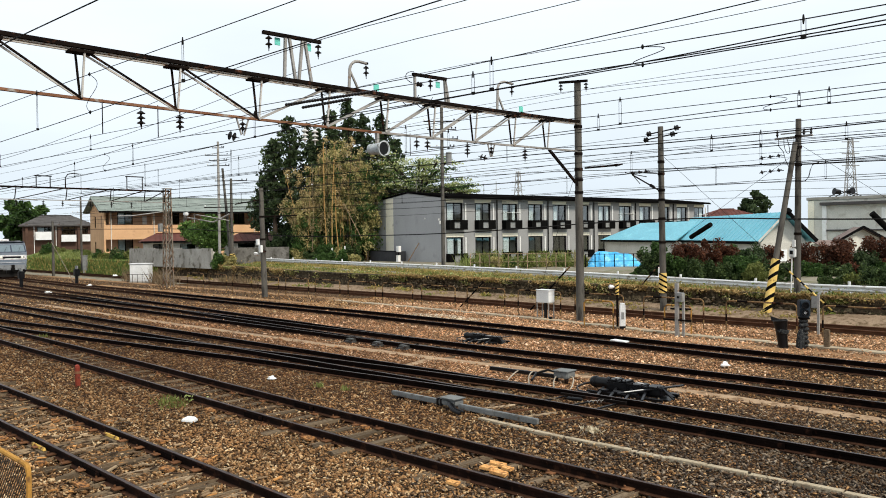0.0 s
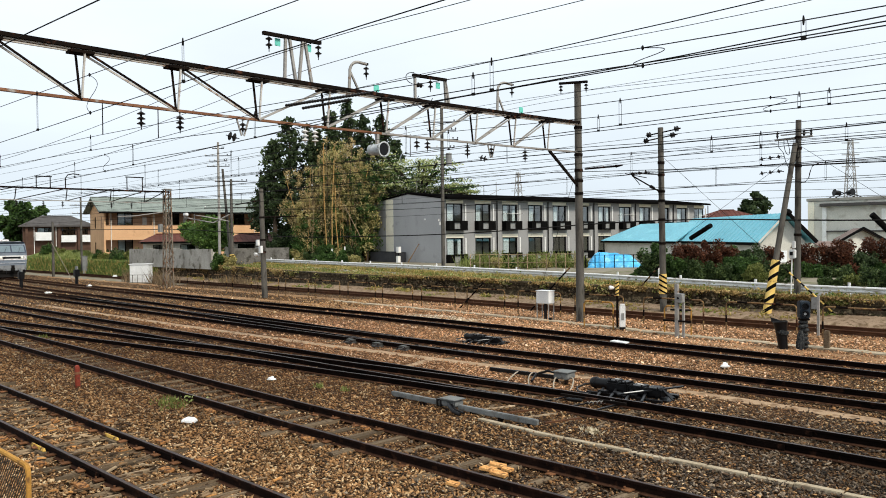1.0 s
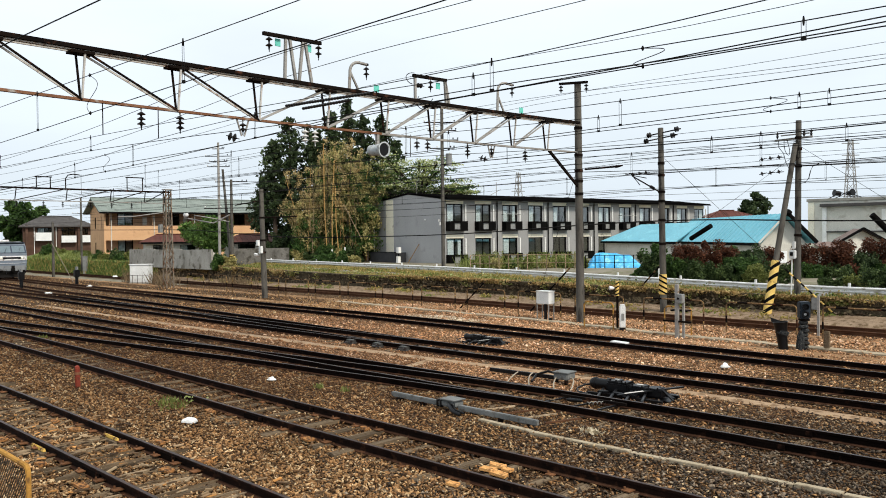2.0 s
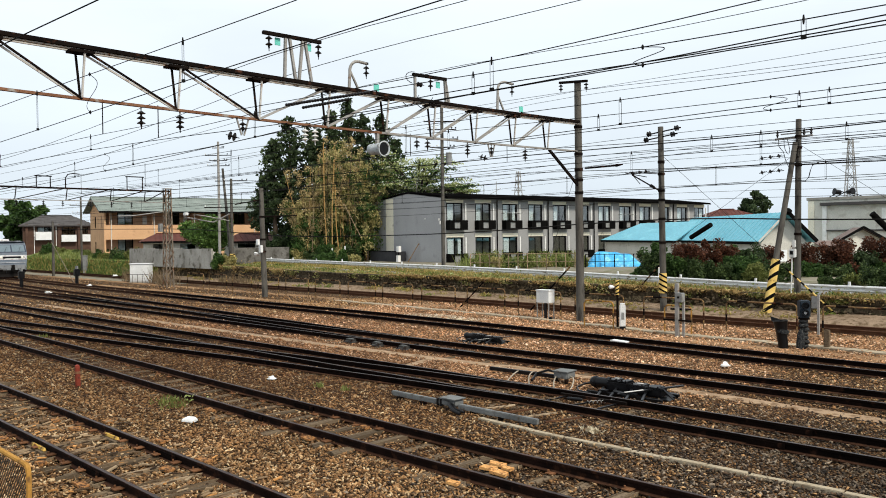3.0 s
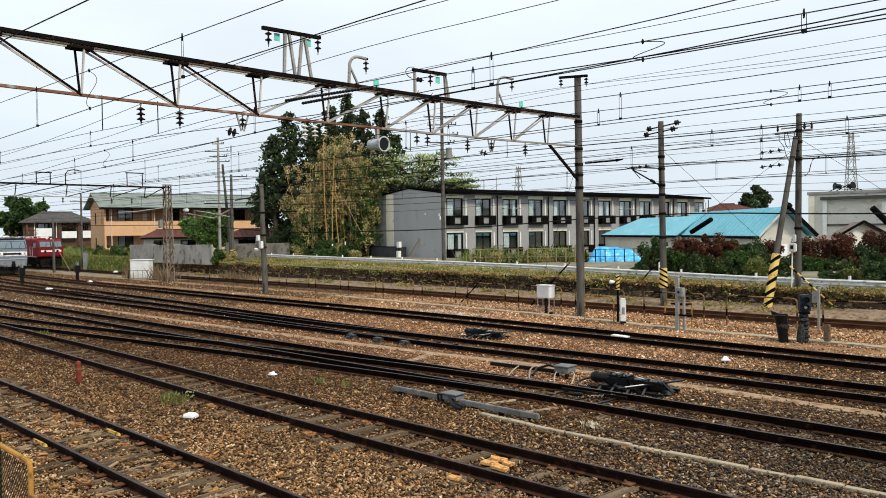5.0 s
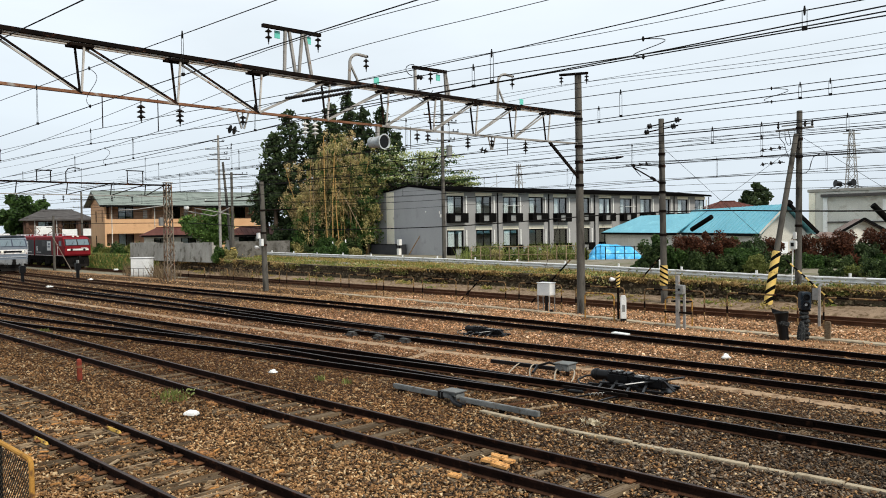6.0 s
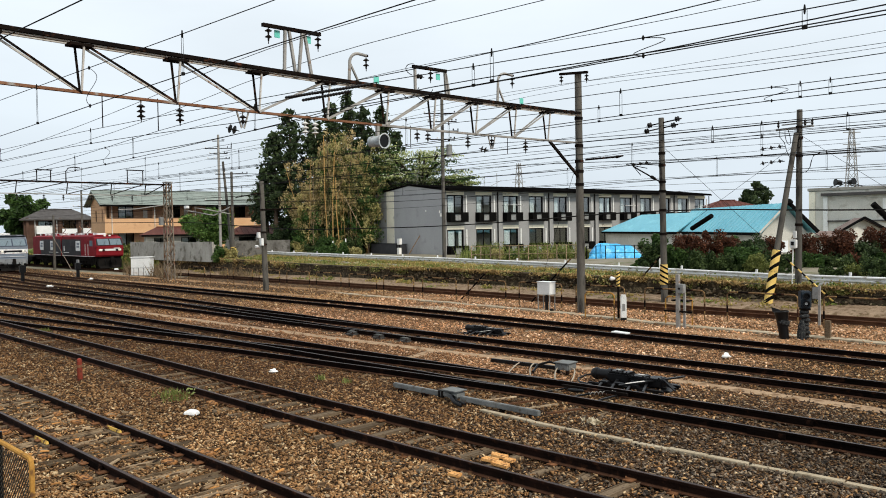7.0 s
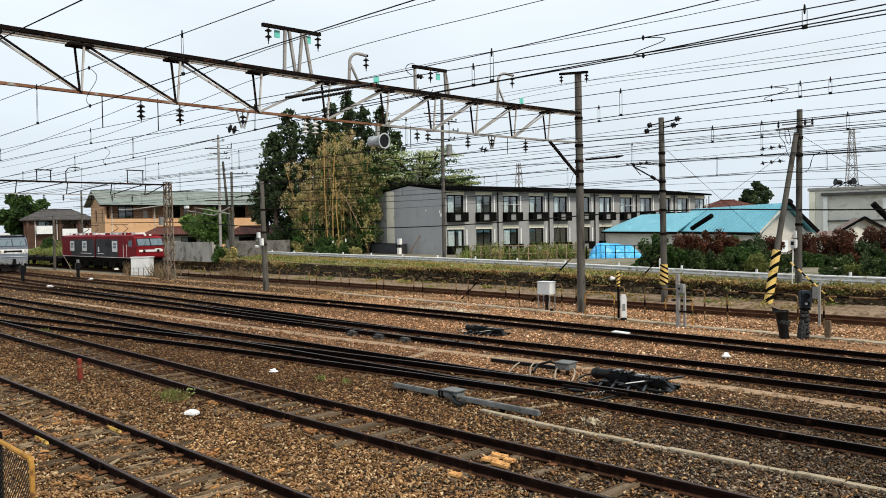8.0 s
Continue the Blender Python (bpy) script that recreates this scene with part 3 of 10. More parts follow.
def rubble(wall):
    """Rough stones standing proud of the wall's face where its skin has broken away."""
    g = np.random.default_rng(31)
    top, s = np.array([(1, 0, 0), (-1, 0, 0), (0, 0, 1), (0, 0, -1), (0, -1, 0), (0, 1, 0)], float), Shape()
    faces = [(0, 2, 4), (2, 1, 4), (1, 3, 4), (3, 0, 4), (2, 0, 5), (1, 2, 5), (3, 1, 5), (0, 3, 5)]
    for x in np.concatenate([g.uniform(-34, 4, 1500), g.uniform(-66, -34, 300)]):
        wx, wy, wd = fall(x, WALL_Y, 0)
        zt = lerp_at(x, WALL_Z) - 0.16
        k = g.random()
        if noise.noise(Vector((x * 0.25, k, 12))) < -0.15 or zt < wd + 0.35:
            continue
        z = wd + 0.3 + (zt - wd - 0.3) * k
        r = g.uniform(0.035, 0.1)
        q = top * np.array([r * g.uniform(0.8, 1.5), 0.05 + 0.4 * r, r * g.uniform(0.6, 1.0)]) * g.uniform(0.75, 1.25, (6, 1)) + g.normal(size=(6, 3)) * r * 0.15
        s.add([(wx + a, wy - 0.17 - 0.06 * (1 - k) + b, z + c) for a, b, c in q], faces)
    part("rubble_stones", s, M_RUBBLE, wall, "rough brown stones in the broken wall face")


M_RUBBLE = stone_material("wall_rubble", [(0.16, 0.115, 0.07), (0.06, 0.042, 0.027), (0.24, 0.185, 0.12), (0.03, 0.022, 0.015), (0.1, 0.072, 0.045), (0.045, 0.04, 0.02), (0.13, 0.09, 0.05)])
build_retaining_wall()


# ---- road with guard rail ----
def build_road():
    xs = list(np.arange(-140, 61, 3.0))
    s = Shape()
    for x in xs:
        g, z = lerp_at(x, GUARD), lerp_at(x, GUARD_Z)
        s.v += [(x, g + 0.7, z + 0.004), (x, g + 3, z + 0.03), (x, g + 5.6, z + 0.006)]
    n = len(xs)
    s.f = [(i * 3 + j, (i + 1) * 3 + j, (i + 1) * 3 + j + 1, i * 3 + j + 1) for i in range(n - 1) for j in (0, 1)]
    tagged(part("road", s, M_ASPHALT), "narrow grey asphalt road above the yard", "road", kind="structure")


build_road()


# ---- tracks ----
HEAD, GAUGE = 0.17, 1.132
RAIL_PROFILE = [(-0.06, 0.02), (-0.06, 0.03), (-0.009, 0.048), (-0.009, 0.125), (-0.033, 0.134), (-0.033, 0.163), (-0.026, 0.17),
                (0.026, 0.17), (0.033, 0.163), (0.033, 0.134), (0.009, 0.125), (0.009, 0.048), (0.06, 0.03), (0.06, 0.02)]


def smooth_line(pts, step):
    """A smooth curve of Y over X through pts (X rising)."""
    px, py = np.array([p[0] for p in pts], float), np.array([p[1] for p in pts], float)
    x = np.arange(px[0], px[-1] + step / 2, step)
    y = np.interp(x, px, py)
    w = max(1, int(5 / step))
    k = np.ones(2 * w + 1) / (2 * w + 1)
    yp = np.concatenate([y[0] + (y[1] - y[0]) * np.arange(-w, 0), y, y[-1] + (y[-1] - y[-2]) * np.arange(1, w + 1)])
    return list(zip(x, np.convolve(yp, k, "valid")))


def rail_mesh(line, off, web, head):
    s, n = Shape(), len(RAIL_PROFILE)
    for i, (x, y) in enumerate(line):
        a, b = line[max(i - 1, 0)], line[min(i + 1, len(line) - 1)]
        d = Vector((b[0] - a[0], b[1] - a[1], 0)).normalized()
        side = Vector((-d.y, d.x, 0))
        wob = 0.006 * noise.noise(Vector((x * 0.4, y, off)))
        base = Vector(fall(x, y, 0))
        s.v += [tuple(base + Vector((0, 0, wob)) + side * (off + p) + Vector((0, 0, q))) for p, q in RAIL_PROFILE]
    for i in range(len(line) - 1):
        s.f += [(i * n + j, i * n + (j + 1) % n, (i + 1) * n + (j + 1) % n, (i + 1) * n + j) for j in range(n)]
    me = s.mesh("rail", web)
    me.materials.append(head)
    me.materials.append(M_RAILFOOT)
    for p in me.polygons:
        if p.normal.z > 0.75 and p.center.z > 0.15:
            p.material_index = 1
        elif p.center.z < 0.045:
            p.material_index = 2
    return me


def old_sleeper(mat, seed, ragged):
    """A weathered timber: three split strips along the grain with uneven tops and chewed ends."""
    rng = random.Random(seed)
    s = Shape()
    cuts = [-0.105, -0.105 + rng.uniform(0.05, 0.09), 0.105 - rng.uniform(0.05, 0.08), 0.105]
    for a, b in zip(cuts[:-1], cuts[1:]):
        e0, e1 = -1.075 + rng.random() * 0.22 * ragged, 1.075 - rng.random() * 0.22 * ragged
        n, g = 5, 0.004 + 0.006 * ragged
        top = rng.uniform(-0.016, 0.0) * ragged
        rows = []
        for i in range(n + 1):
            y = e0 + (e1 - e0) * i / n
            z = 0.075 + top + rng.uniform(-0.014, 0.004) * ragged
            w = rng.uniform(0, 0.012) * ragged
            rows += [(a + g + w, y, z - rng.uniform(0, 0.01)), (b - g - w, y, z - rng.uniform(0, 0.01)), (b - g, y, -0.075), (a + g, y, -0.075)]
        fs = [(i * 4 + j, (i + 1) * 4 + j, (i + 1) * 4 + (j + 1) % 4, i * 4 + (j + 1) % 4) for i in range(n) for j in range(4)]
        s.add(rows, fs + [(0, 1, 2, 3), (n * 4 + 3, n * 4 + 2, n * 4 + 1, n * 4)])
    return s.mesh("sleeper", mat)


SLEEPER = [old_sleeper(M_SLEEPER, 31 + i, 0.5) for i in range(4)]
SLEEPER_PALE = [old_sleeper(M_SLEEPER_PALE if i % 3 else M_SLEEPER, 51 + i, 1.9) for i in range(7)]
M_TIEPLATE = material("tie_plate_rust", (0.06, 0.027, 0.014), (0.15, 0.067, 0.03), 0.9, 0, 3, 40, 0.2, vary=0.4)
PLATE = Shape().box((0, 0, 0.008), (0.13, 0.3, 0.016)).cyl((0.04, 0.1, 0.016), (0.04, 0.1, 0.05), 0.016, n=6).cyl((-0.04, -0.1, 0.016), (-0.04, -0.1, 0.05), 0.016, n=6).mesh("tie_plate", M_TIEPLATE)
FISHPLATE = Shape().box((0, 0, 0), (0.6, 0.03, 0.09)).cyl((-0.2, -0.02, 0), (-0.2, 0.05, 0), 0.02, n=6).cyl((0.2, -0.02, 0), (0.2, 0.05, 0), 0.02, n=6).cyl((0, -0.02, 0), (0, 0.05, 0), 0.02, n=6).mesh("fishplate", M_RAIL)


def build_track(pts, label, web, head, sleepers, proud, pitch=0.62, near=(-46, 4), plates=False, joints=()):
    line = smooth_line(pts, 1.0)
    t = thing("railway_track", label, "railway track", group="railway tracks", kind="structure")
    rng = random.Random(int(pts[0][1] * 100))
    for off in (-GAUGE / 2, GAUGE / 2):
        r = part("rail", rail_mesh(line, off, web, head), None, t)
        for jx in joints:
            y = np.interp(jx, [p[0] for p in line], [p[1] for p in line])
            for sd in (-0.03, 0.03):
                f = part("fishplate", FISHPLATE, None, t, at=pose(jx, y + off + sd, 0.09))
    x = pts[0][0] + 0.3
    far = Shape()
    while x < pts[-1][0]:
        y = np.interp(x, [p[0] for p in line], [p[1] for p in line])
        yaw = math.degrees(math.atan2(np.interp(x + 1, *zip(*line)) - y, 1)) + rng.uniform(-2.6, 2.6)
        z = proud - 0.075 + rng.uniform(-0.035, 0.012) + (0.028 if plates and proud < 0.05 and x > -12 else 0.0)
        if near[0] < x < near[1]:
            part("sleeper", sleepers[rng.randrange(len(sleepers))], None, t, at=Matrix.Translation(Vector(fall(x, y, 0)) - Vector((x, y, 0))) @ pose(x + rng.uniform(-0.03, 0.03), y + rng.uniform(-0.05, 0.05), z, 0, 0, yaw))
            if plates and rng.random() < 0.6:
                for off in (-GAUGE / 2, GAUGE / 2):
                    part("tie_plate", PLATE, None, t, at=pose(x, y + off, z + 0.075, 0, 0, yaw))
        else:
            fx, fy, fz = fall(x, y, 0)
            far.box((fx, fy, fz + z), (0.21, 2.15, 0.15))
        x += pitch
    if far.v:
        tagged(part("far_sleepers", far, M_SLEEPER, t), kind="stuff")
    return t


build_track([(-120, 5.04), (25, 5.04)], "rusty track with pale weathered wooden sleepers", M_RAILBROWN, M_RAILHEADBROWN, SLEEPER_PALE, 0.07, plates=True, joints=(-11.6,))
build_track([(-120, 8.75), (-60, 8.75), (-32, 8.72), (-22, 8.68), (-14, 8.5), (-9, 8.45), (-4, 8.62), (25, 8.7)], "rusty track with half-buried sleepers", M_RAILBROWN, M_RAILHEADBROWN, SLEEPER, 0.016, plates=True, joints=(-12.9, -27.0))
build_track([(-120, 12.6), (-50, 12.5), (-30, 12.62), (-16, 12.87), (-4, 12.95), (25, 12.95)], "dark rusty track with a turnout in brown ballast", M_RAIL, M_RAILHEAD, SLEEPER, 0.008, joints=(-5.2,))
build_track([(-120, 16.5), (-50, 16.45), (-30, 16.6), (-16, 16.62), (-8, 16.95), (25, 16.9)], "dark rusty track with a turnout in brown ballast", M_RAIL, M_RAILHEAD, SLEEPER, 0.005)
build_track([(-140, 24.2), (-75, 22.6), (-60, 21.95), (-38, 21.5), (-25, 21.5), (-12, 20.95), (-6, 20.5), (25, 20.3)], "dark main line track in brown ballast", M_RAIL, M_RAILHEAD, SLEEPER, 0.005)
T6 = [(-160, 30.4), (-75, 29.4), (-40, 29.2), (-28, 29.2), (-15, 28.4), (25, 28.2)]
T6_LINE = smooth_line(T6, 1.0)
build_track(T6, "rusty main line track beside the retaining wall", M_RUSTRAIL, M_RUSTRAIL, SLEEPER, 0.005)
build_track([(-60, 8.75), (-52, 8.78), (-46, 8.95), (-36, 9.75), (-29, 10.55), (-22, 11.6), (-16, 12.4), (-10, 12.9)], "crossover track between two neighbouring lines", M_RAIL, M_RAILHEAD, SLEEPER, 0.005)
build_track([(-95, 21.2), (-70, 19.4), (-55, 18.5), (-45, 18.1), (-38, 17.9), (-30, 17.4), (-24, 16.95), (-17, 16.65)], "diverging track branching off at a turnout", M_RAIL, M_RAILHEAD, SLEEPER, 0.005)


# ---- loose ballast stones ----
# trodden paths between the tracks: centre line, width, bare of stones or not
PATHS = [([(-45, 14.75), (-30, 14.9), (-21, 15.2), (-17.4, 15.42), (-15.9, 15.5), (-12.5, 15.8), (-9, 15.85), (3, 15.3)], 0.62, True), ([(-15.85, 15.4), (-15.6, 14.6), (-15.4, 13.95)], 0.45, True), ([(-60, 23.9), (-34, 24.0), (-18, 23.6), (3, 22.6)], 1.3, False), ([(-80, 26.6), (-40, 26.9), (-20, 27.0), (3, 26.6)], 1.3, False), ([(-70, 29.9), (-30, 29.95), (3, 29.7)], 0.5, False)]


def build_stones(count, seed, band=None, pale=False):
    rng = np.random.default_rng(seed)
    block = np.array([(1, 0.25, 0), (-1, -0.2, 0.1), (0.15, 1, 0.1), (-0.2, -1, 0), (0.2, 0.1, 1), (-0.1, 0.1, -1)], float)
    tri = np.array([(4, 0, 2), (4, 2, 1), (4, 1, 3), (4, 3, 0), (5, 2, 0), (5, 1, 2), (5, 3, 1), (5, 0, 3)])
    y = 2.6 + (rng.random(count * 7) ** 1.6) * 24.5
    y -= rng.exponential(0.5, len(y)) * (y < 4.5)
    lo, hi = -3.7 * y - 1.5 - rng.exponential(3, len(y)), -0.2 * y + 1.0 + rng.exponential(1.2, len(y))
    x = lo + (hi - lo) * rng.random(len(y)) ** 0.75
    dist = np.hypot(x, y)
    keep = rng.random(len(y)) < np.clip((8.0 / dist) ** 1.5, 0, 1)
    x, y, dist = x[keep][:count], y[keep][:count], dist[keep][:count]
    for yc, share in ((8.6, 0.3), (12.8, 0.5), (16.75, 0.5), (21.1, 0.5), (5.04, 0.7)):
        keep = (np.abs(y - yc) > 0.5) | (rng.random(len(y)) < share)
        x, y, dist = x[keep], y[keep], dist[keep]
    for pts, w, bare in PATHS[:2]:
        p = np.array(pts)
        off = np.abs(y - np.interp(x, p[:, 0], p[:, 1])) if len(p) > 3 else np.where((y > p[-1, 1]) & (y < p[0, 1]), np.abs(x - np.interp(y, p[::-1, 1], p[::-1, 0])), 9.0)
        keep = (off > w * 0.36) | (rng.random(len(y)) < 0.1)
        x, y, dist = x[keep], y[keep], dist[keep]
    if band:
        x, y = rng.uniform(band[0], band[1], count), rng.uniform(band[2], band[3], count)
        keep = np.array([noise.noise(Vector((a * 0.7, b * 1.1, 4))) for a, b in zip(x, y)]) > rng.uniform(-0.5, 0.35, count)
        x, y = x[keep], y[keep]
        dist = np.hypot(x, y)
    m = len(x)
    size = (0.017 + 0.022 * rng.random(m) ** 1.3) * np.clip(dist / 20, 1, 1.6)
    sc = size[:, None] * np.array([0.75, 0.5, 0.34]) * (1 + 1.0 * rng.random((m, 3)))
    ang, tx, ty = rng.random(m) * 2 * math.pi, rng.normal(0, 0.45, m), rng.normal(0, 0.45, m)
    jit = (block[None] + rng.normal(0, 0.3, (m, 6, 3))) * rng.uniform(0.7, 1.25, (m, 6, 1)) * sc[:, None, :]
    px, py, pz = jit[..., 0], jit[..., 1], jit[..., 2]
    py, pz = py * np.cos(tx)[:, None] - pz * np.sin(tx)[:, None], py * np.sin(tx)[:, None] + pz * np.cos(tx)[:, None]
    px, pz = px * np.cos(ty)[:, None] + pz * np.sin(ty)[:, None], pz * np.cos(ty)[:, None] - px * np.sin(ty)[:, None]
    ca, sa = np.cos(ang)[:, None], np.sin(ang)[:, None]
    v = np.stack([px * ca - py * sa, px * sa + py * ca, pz], 2)
    base = np.array([fall(p, q, 0) for p, q in zip(x, y)])
    base[:, 2] += rng.uniform(0.0, 0.02, m)
    v += base[:, None, :]
    # newer grey ballast lies in one patch, brown ballast elsewhere
    grey = np.exp(-((x + 4.2) / 5.0) ** 2 - ((y - 12.2) / 5.2) ** 2) > rng.random(m) * 0.9 + 0.08
    fresh = ~grey & (y > 14) & (x > -30) & ((y > 21.0 + rng.normal(0, 0.6, m)) | (x < -8.2 + rng.normal(0, 1.0, m))) & (not pale)
    for name, pick, mat, label in (("pale_gravel" if pale else "ballast_stones", ~grey & ~fresh, M_STONEPALE if pale else M_STONE, "patch of pale crushed gravel beside the far track" if pale else "loose brown crushed ballast stones on the yard"), ("newer_ballast", fresh, M_STONENEW, "paler orange-brown crushed ballast stones"), ("grey_ballast", grey, M_STONEGREY, "patch of newer grey crushed ballast stones")):
        k = int(pick.sum())
        if k == 0:
            continue
        f = (tri[None] + 6 * np.arange(k)[:, None, None]).reshape(-1, 3)
        me = bpy.data.meshes.new(name)
        me.vertices.add(k * 6)
        me.vertices.foreach_set("co", v[pick].reshape(-1).astype(np.float32))
        me.loops.add(len(f) * 3)
        me.loops.foreach_set("vertex_index", f.reshape(-1).astype(np.int32))
        me.polygons.add(len(f))
        me.polygons.foreach_set("loop_start", np.arange(0, len(f) * 3, 3, dtype=np.int32))
        me.update(calc_edges=True)
        me.materials.append(mat)
        tagged(new(name, me), label, "ballast", kind="stuff")


build_stones(240000, 5)
build_stones(16000, 6, (-34, -2, 22.2, 30.6))
build_stones(1500, 7, (-25.2, -21.2, 22.9, 23.9), True)


# ---- catenary: masts, gantries, insulators, wires ----
def mast_mesh(h, r0, r1):
    return Shape().cyl((0, 0, -0.3), (0, 0, h), r0, r1, 20)


def concrete_mast(x, y, z, h, r0, r1, label, lean=0.0, bands=()):
    t = thing("catenary_mast", label, "catenary mast", pose(x, y, z, 0, lean, 0), "catenary masts")
    part("pole", mast_mesh(h, r0, r1), M_POLE, t, smooth=True)
    for b in bands:
        r = r0 + (r1 - r0) * b / h
        part("clamp", Shape().cyl((0, 0, b - 0.05), (0, 0, b + 0.05), r + 0.025, n=16), M_DARKSTEEL, t)
    return t


main_mast = concrete_mast(-18.0, 25.62, 0, 9.32, 0.165, 0.13, "tall grey concrete catenary mast carrying the gantry beam", -0.3, (7.55, 6.5, 5.9, 5.5, 5.0))
near_mast = concrete_mast(-18.0, 1.6, 0, 9.2, 0.2, 0.15, "tall grey concrete catenary mast carrying the gantry beam", 0, (7.55, 6.5))


def insulator(t, top, n=3, r=0.075, gap=0.11, mat=None, axis=(0, 0, -1)):
    """A string of bell insulators hung under top."""
    prof = [(0, 0.012), (0.06, 0.012)]
    a = 0.06
    for _ in range(n):
        prof += [(a, 0.025), (a + 0.02, r * 0.55), (a + 0.05, r), (a + 0.062, r * 0.95), (a + 0.066, 0.03), (a + gap, 0.02)]
        a += gap
    prof += [(a, 0.012), (a + 0.07, 0.012)]
    return part("insulator", Shape().lathe(top, prof, axis, 10), mat or M_INSUL, t, smooth=True)


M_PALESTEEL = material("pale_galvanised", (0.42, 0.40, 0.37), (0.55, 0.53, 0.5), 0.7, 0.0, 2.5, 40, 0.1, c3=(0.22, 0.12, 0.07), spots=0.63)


def build_gantry(X, y0, y1, zt, zb, nodes, zsag=0.12):
    """Truss beam across the tracks: two chords, paired diagonals and posts."""
    t = thing("gantry_beam", "long rust-streaked steel truss gantry across the tracks", "gantry beam", group="gantry beams")
    mid = (y0 + y1) / 2

    def up(y):
        return zt - zsag * (1 - ((y - mid) / (y1 - mid)) ** 2)

    def low(y):
        return zb - zsag * (1 - ((y - mid) / (y1 - mid)) ** 2)
    seg = [y0 + (y1 - y0) * i / 12 for i in range(13)]
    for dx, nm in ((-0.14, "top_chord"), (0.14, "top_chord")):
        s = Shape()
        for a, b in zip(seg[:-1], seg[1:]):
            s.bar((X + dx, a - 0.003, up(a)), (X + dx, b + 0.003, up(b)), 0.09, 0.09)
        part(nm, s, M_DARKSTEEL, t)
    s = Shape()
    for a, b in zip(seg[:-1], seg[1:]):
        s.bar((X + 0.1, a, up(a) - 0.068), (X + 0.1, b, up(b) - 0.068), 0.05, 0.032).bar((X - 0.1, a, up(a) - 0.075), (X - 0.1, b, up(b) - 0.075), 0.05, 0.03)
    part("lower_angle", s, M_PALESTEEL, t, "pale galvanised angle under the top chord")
    for old, mat, label in ((True, M_STEELRUST, "rusty bottom chord"), (False, M_STEEL, "pale bottom chord")):
        s = Shape()
        for a, b in zip(seg[:-1], seg[1:]):
            if (b < 16) == old:
                s.bar((X, a - 0.003, low(a)), (X, b + 0.003, low(b)), 0.1, 0.06)
        part("bottom_chord", s, mat, t, label)
    for i, y in enumerate(nodes):
        for dx in (-0.13, 0.13):
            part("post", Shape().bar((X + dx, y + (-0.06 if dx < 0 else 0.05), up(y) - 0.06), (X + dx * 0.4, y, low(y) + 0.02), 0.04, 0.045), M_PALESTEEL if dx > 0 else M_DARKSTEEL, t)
        part("gusset", Shape().box((X, y, up(y) - 0.1), (0.34, 0.5, 0.06)), M_DARKSTEEL, t)
    for a, b in zip(nodes[:-1], nodes[1:]):
        falling = (a + b) / 2 < nodes[4]
        for dx in (-0.12, 0.12):
            p, q = ((X + dx, a, up(a) - 0.05), (X + dx * 0.4, b, low(b))) if falling else ((X + dx * 0.4, a, low(a)), (X + dx, b, up(b) - 0.05))
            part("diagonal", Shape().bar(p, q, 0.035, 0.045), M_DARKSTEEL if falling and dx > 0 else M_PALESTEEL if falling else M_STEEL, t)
    return t


NODES = [3.4, 5.0, 6.84, 9.08, 11.32, 13.51, 15.68, 17.64, 19.61, 21.61, 23.55]
gantry = build_gantry(-18.0, 1.6, 25.45, 7.72, 6.6, NODES)
part("knee_brace", Shape().bar((-18, 23.7, 6.55), (-18.0, 25.5, 5.3), 0.075, 0.09), M_DARKSTEEL, gantry)
GX = -18.0


def gantry_top(y):
    return 7.72 - 0.12 * (1 - ((y - 13.5) / 11.9) ** 2)


# frames and hooks standing on the gantry, each with its insulators
def feeder_frame(y0, y1, ztop, legs, name="insulator_rack"):
    t = thing(name, "steel feeder frame with bell insulators standing on the gantry", "insulator rack", group="insulator racks")
    part("crossbar", Shape().bar((GX, y0, ztop), (GX, y1, ztop + 0.03), 0.1, 0.09), M_DARKSTEEL, t)
    for a, b in legs:
        part("leg", Shape().bar((GX, a, gantry_top(a) - 0.05), (GX, b, ztop), 0.07, 0.07), M_STEEL, t)
    return t


ff = feeder_frame(11.5, 13.35, 8.78, ((12.15, 12.2), (12.52, 12.32), (12.6, 12.75), (13.05, 12.82)))
insulator(ff, (GX, 11.68, 8.76), 2, 0.095, 0.16)
insulator(ff, (GX, 13.27, 8.78), 2, 0.095, 0.16)
for y in (11.98, 12.98):
    part("tag", Shape().box((GX - 0.05, y, 8.62), (0.02, 0.17, 0.2)), M_TEAL, ff, "small teal marker plate", bevel=0.004)
ff2 = feeder_frame(16.85, 18.3, 8.4, ((16.93, 16.93), (18.3, 18.24), (18.45, 18.26)))
insulator(ff2, (GX, 17.6, 8.38), 2, 0.09, 0.14)
insulator(ff2, (GX, 16.95, 8.12), 2, 0.08, 0.12, axis=(0, 1, 0))
part("tag", Shape().box((GX - 0.05, 17.98, 8.22), (0.02, 0.18, 0.2)), M_TEAL, ff2, "small teal marker plate", bevel=0.004)
part("jumper", Shape().tube([(GX, 16.9 - 0.35 * math.sin(a), 8.3 + 0.18 * math.cos(a)) for a in np.linspace(0, 2.9, 9)], 0.012), M_WIRE, ff2)
for k, y in ((1, 16.4), (2, 17.0)):
    part("jumper", Shape().tube([(GX - 0.2 + 0.4 * u, y + 0.5 * u, 7.75 - 0.35 * math.sin(u * 3.1)) for u in np.linspace(0, 1, 9)], 0.012), M_WIRE, ff2)


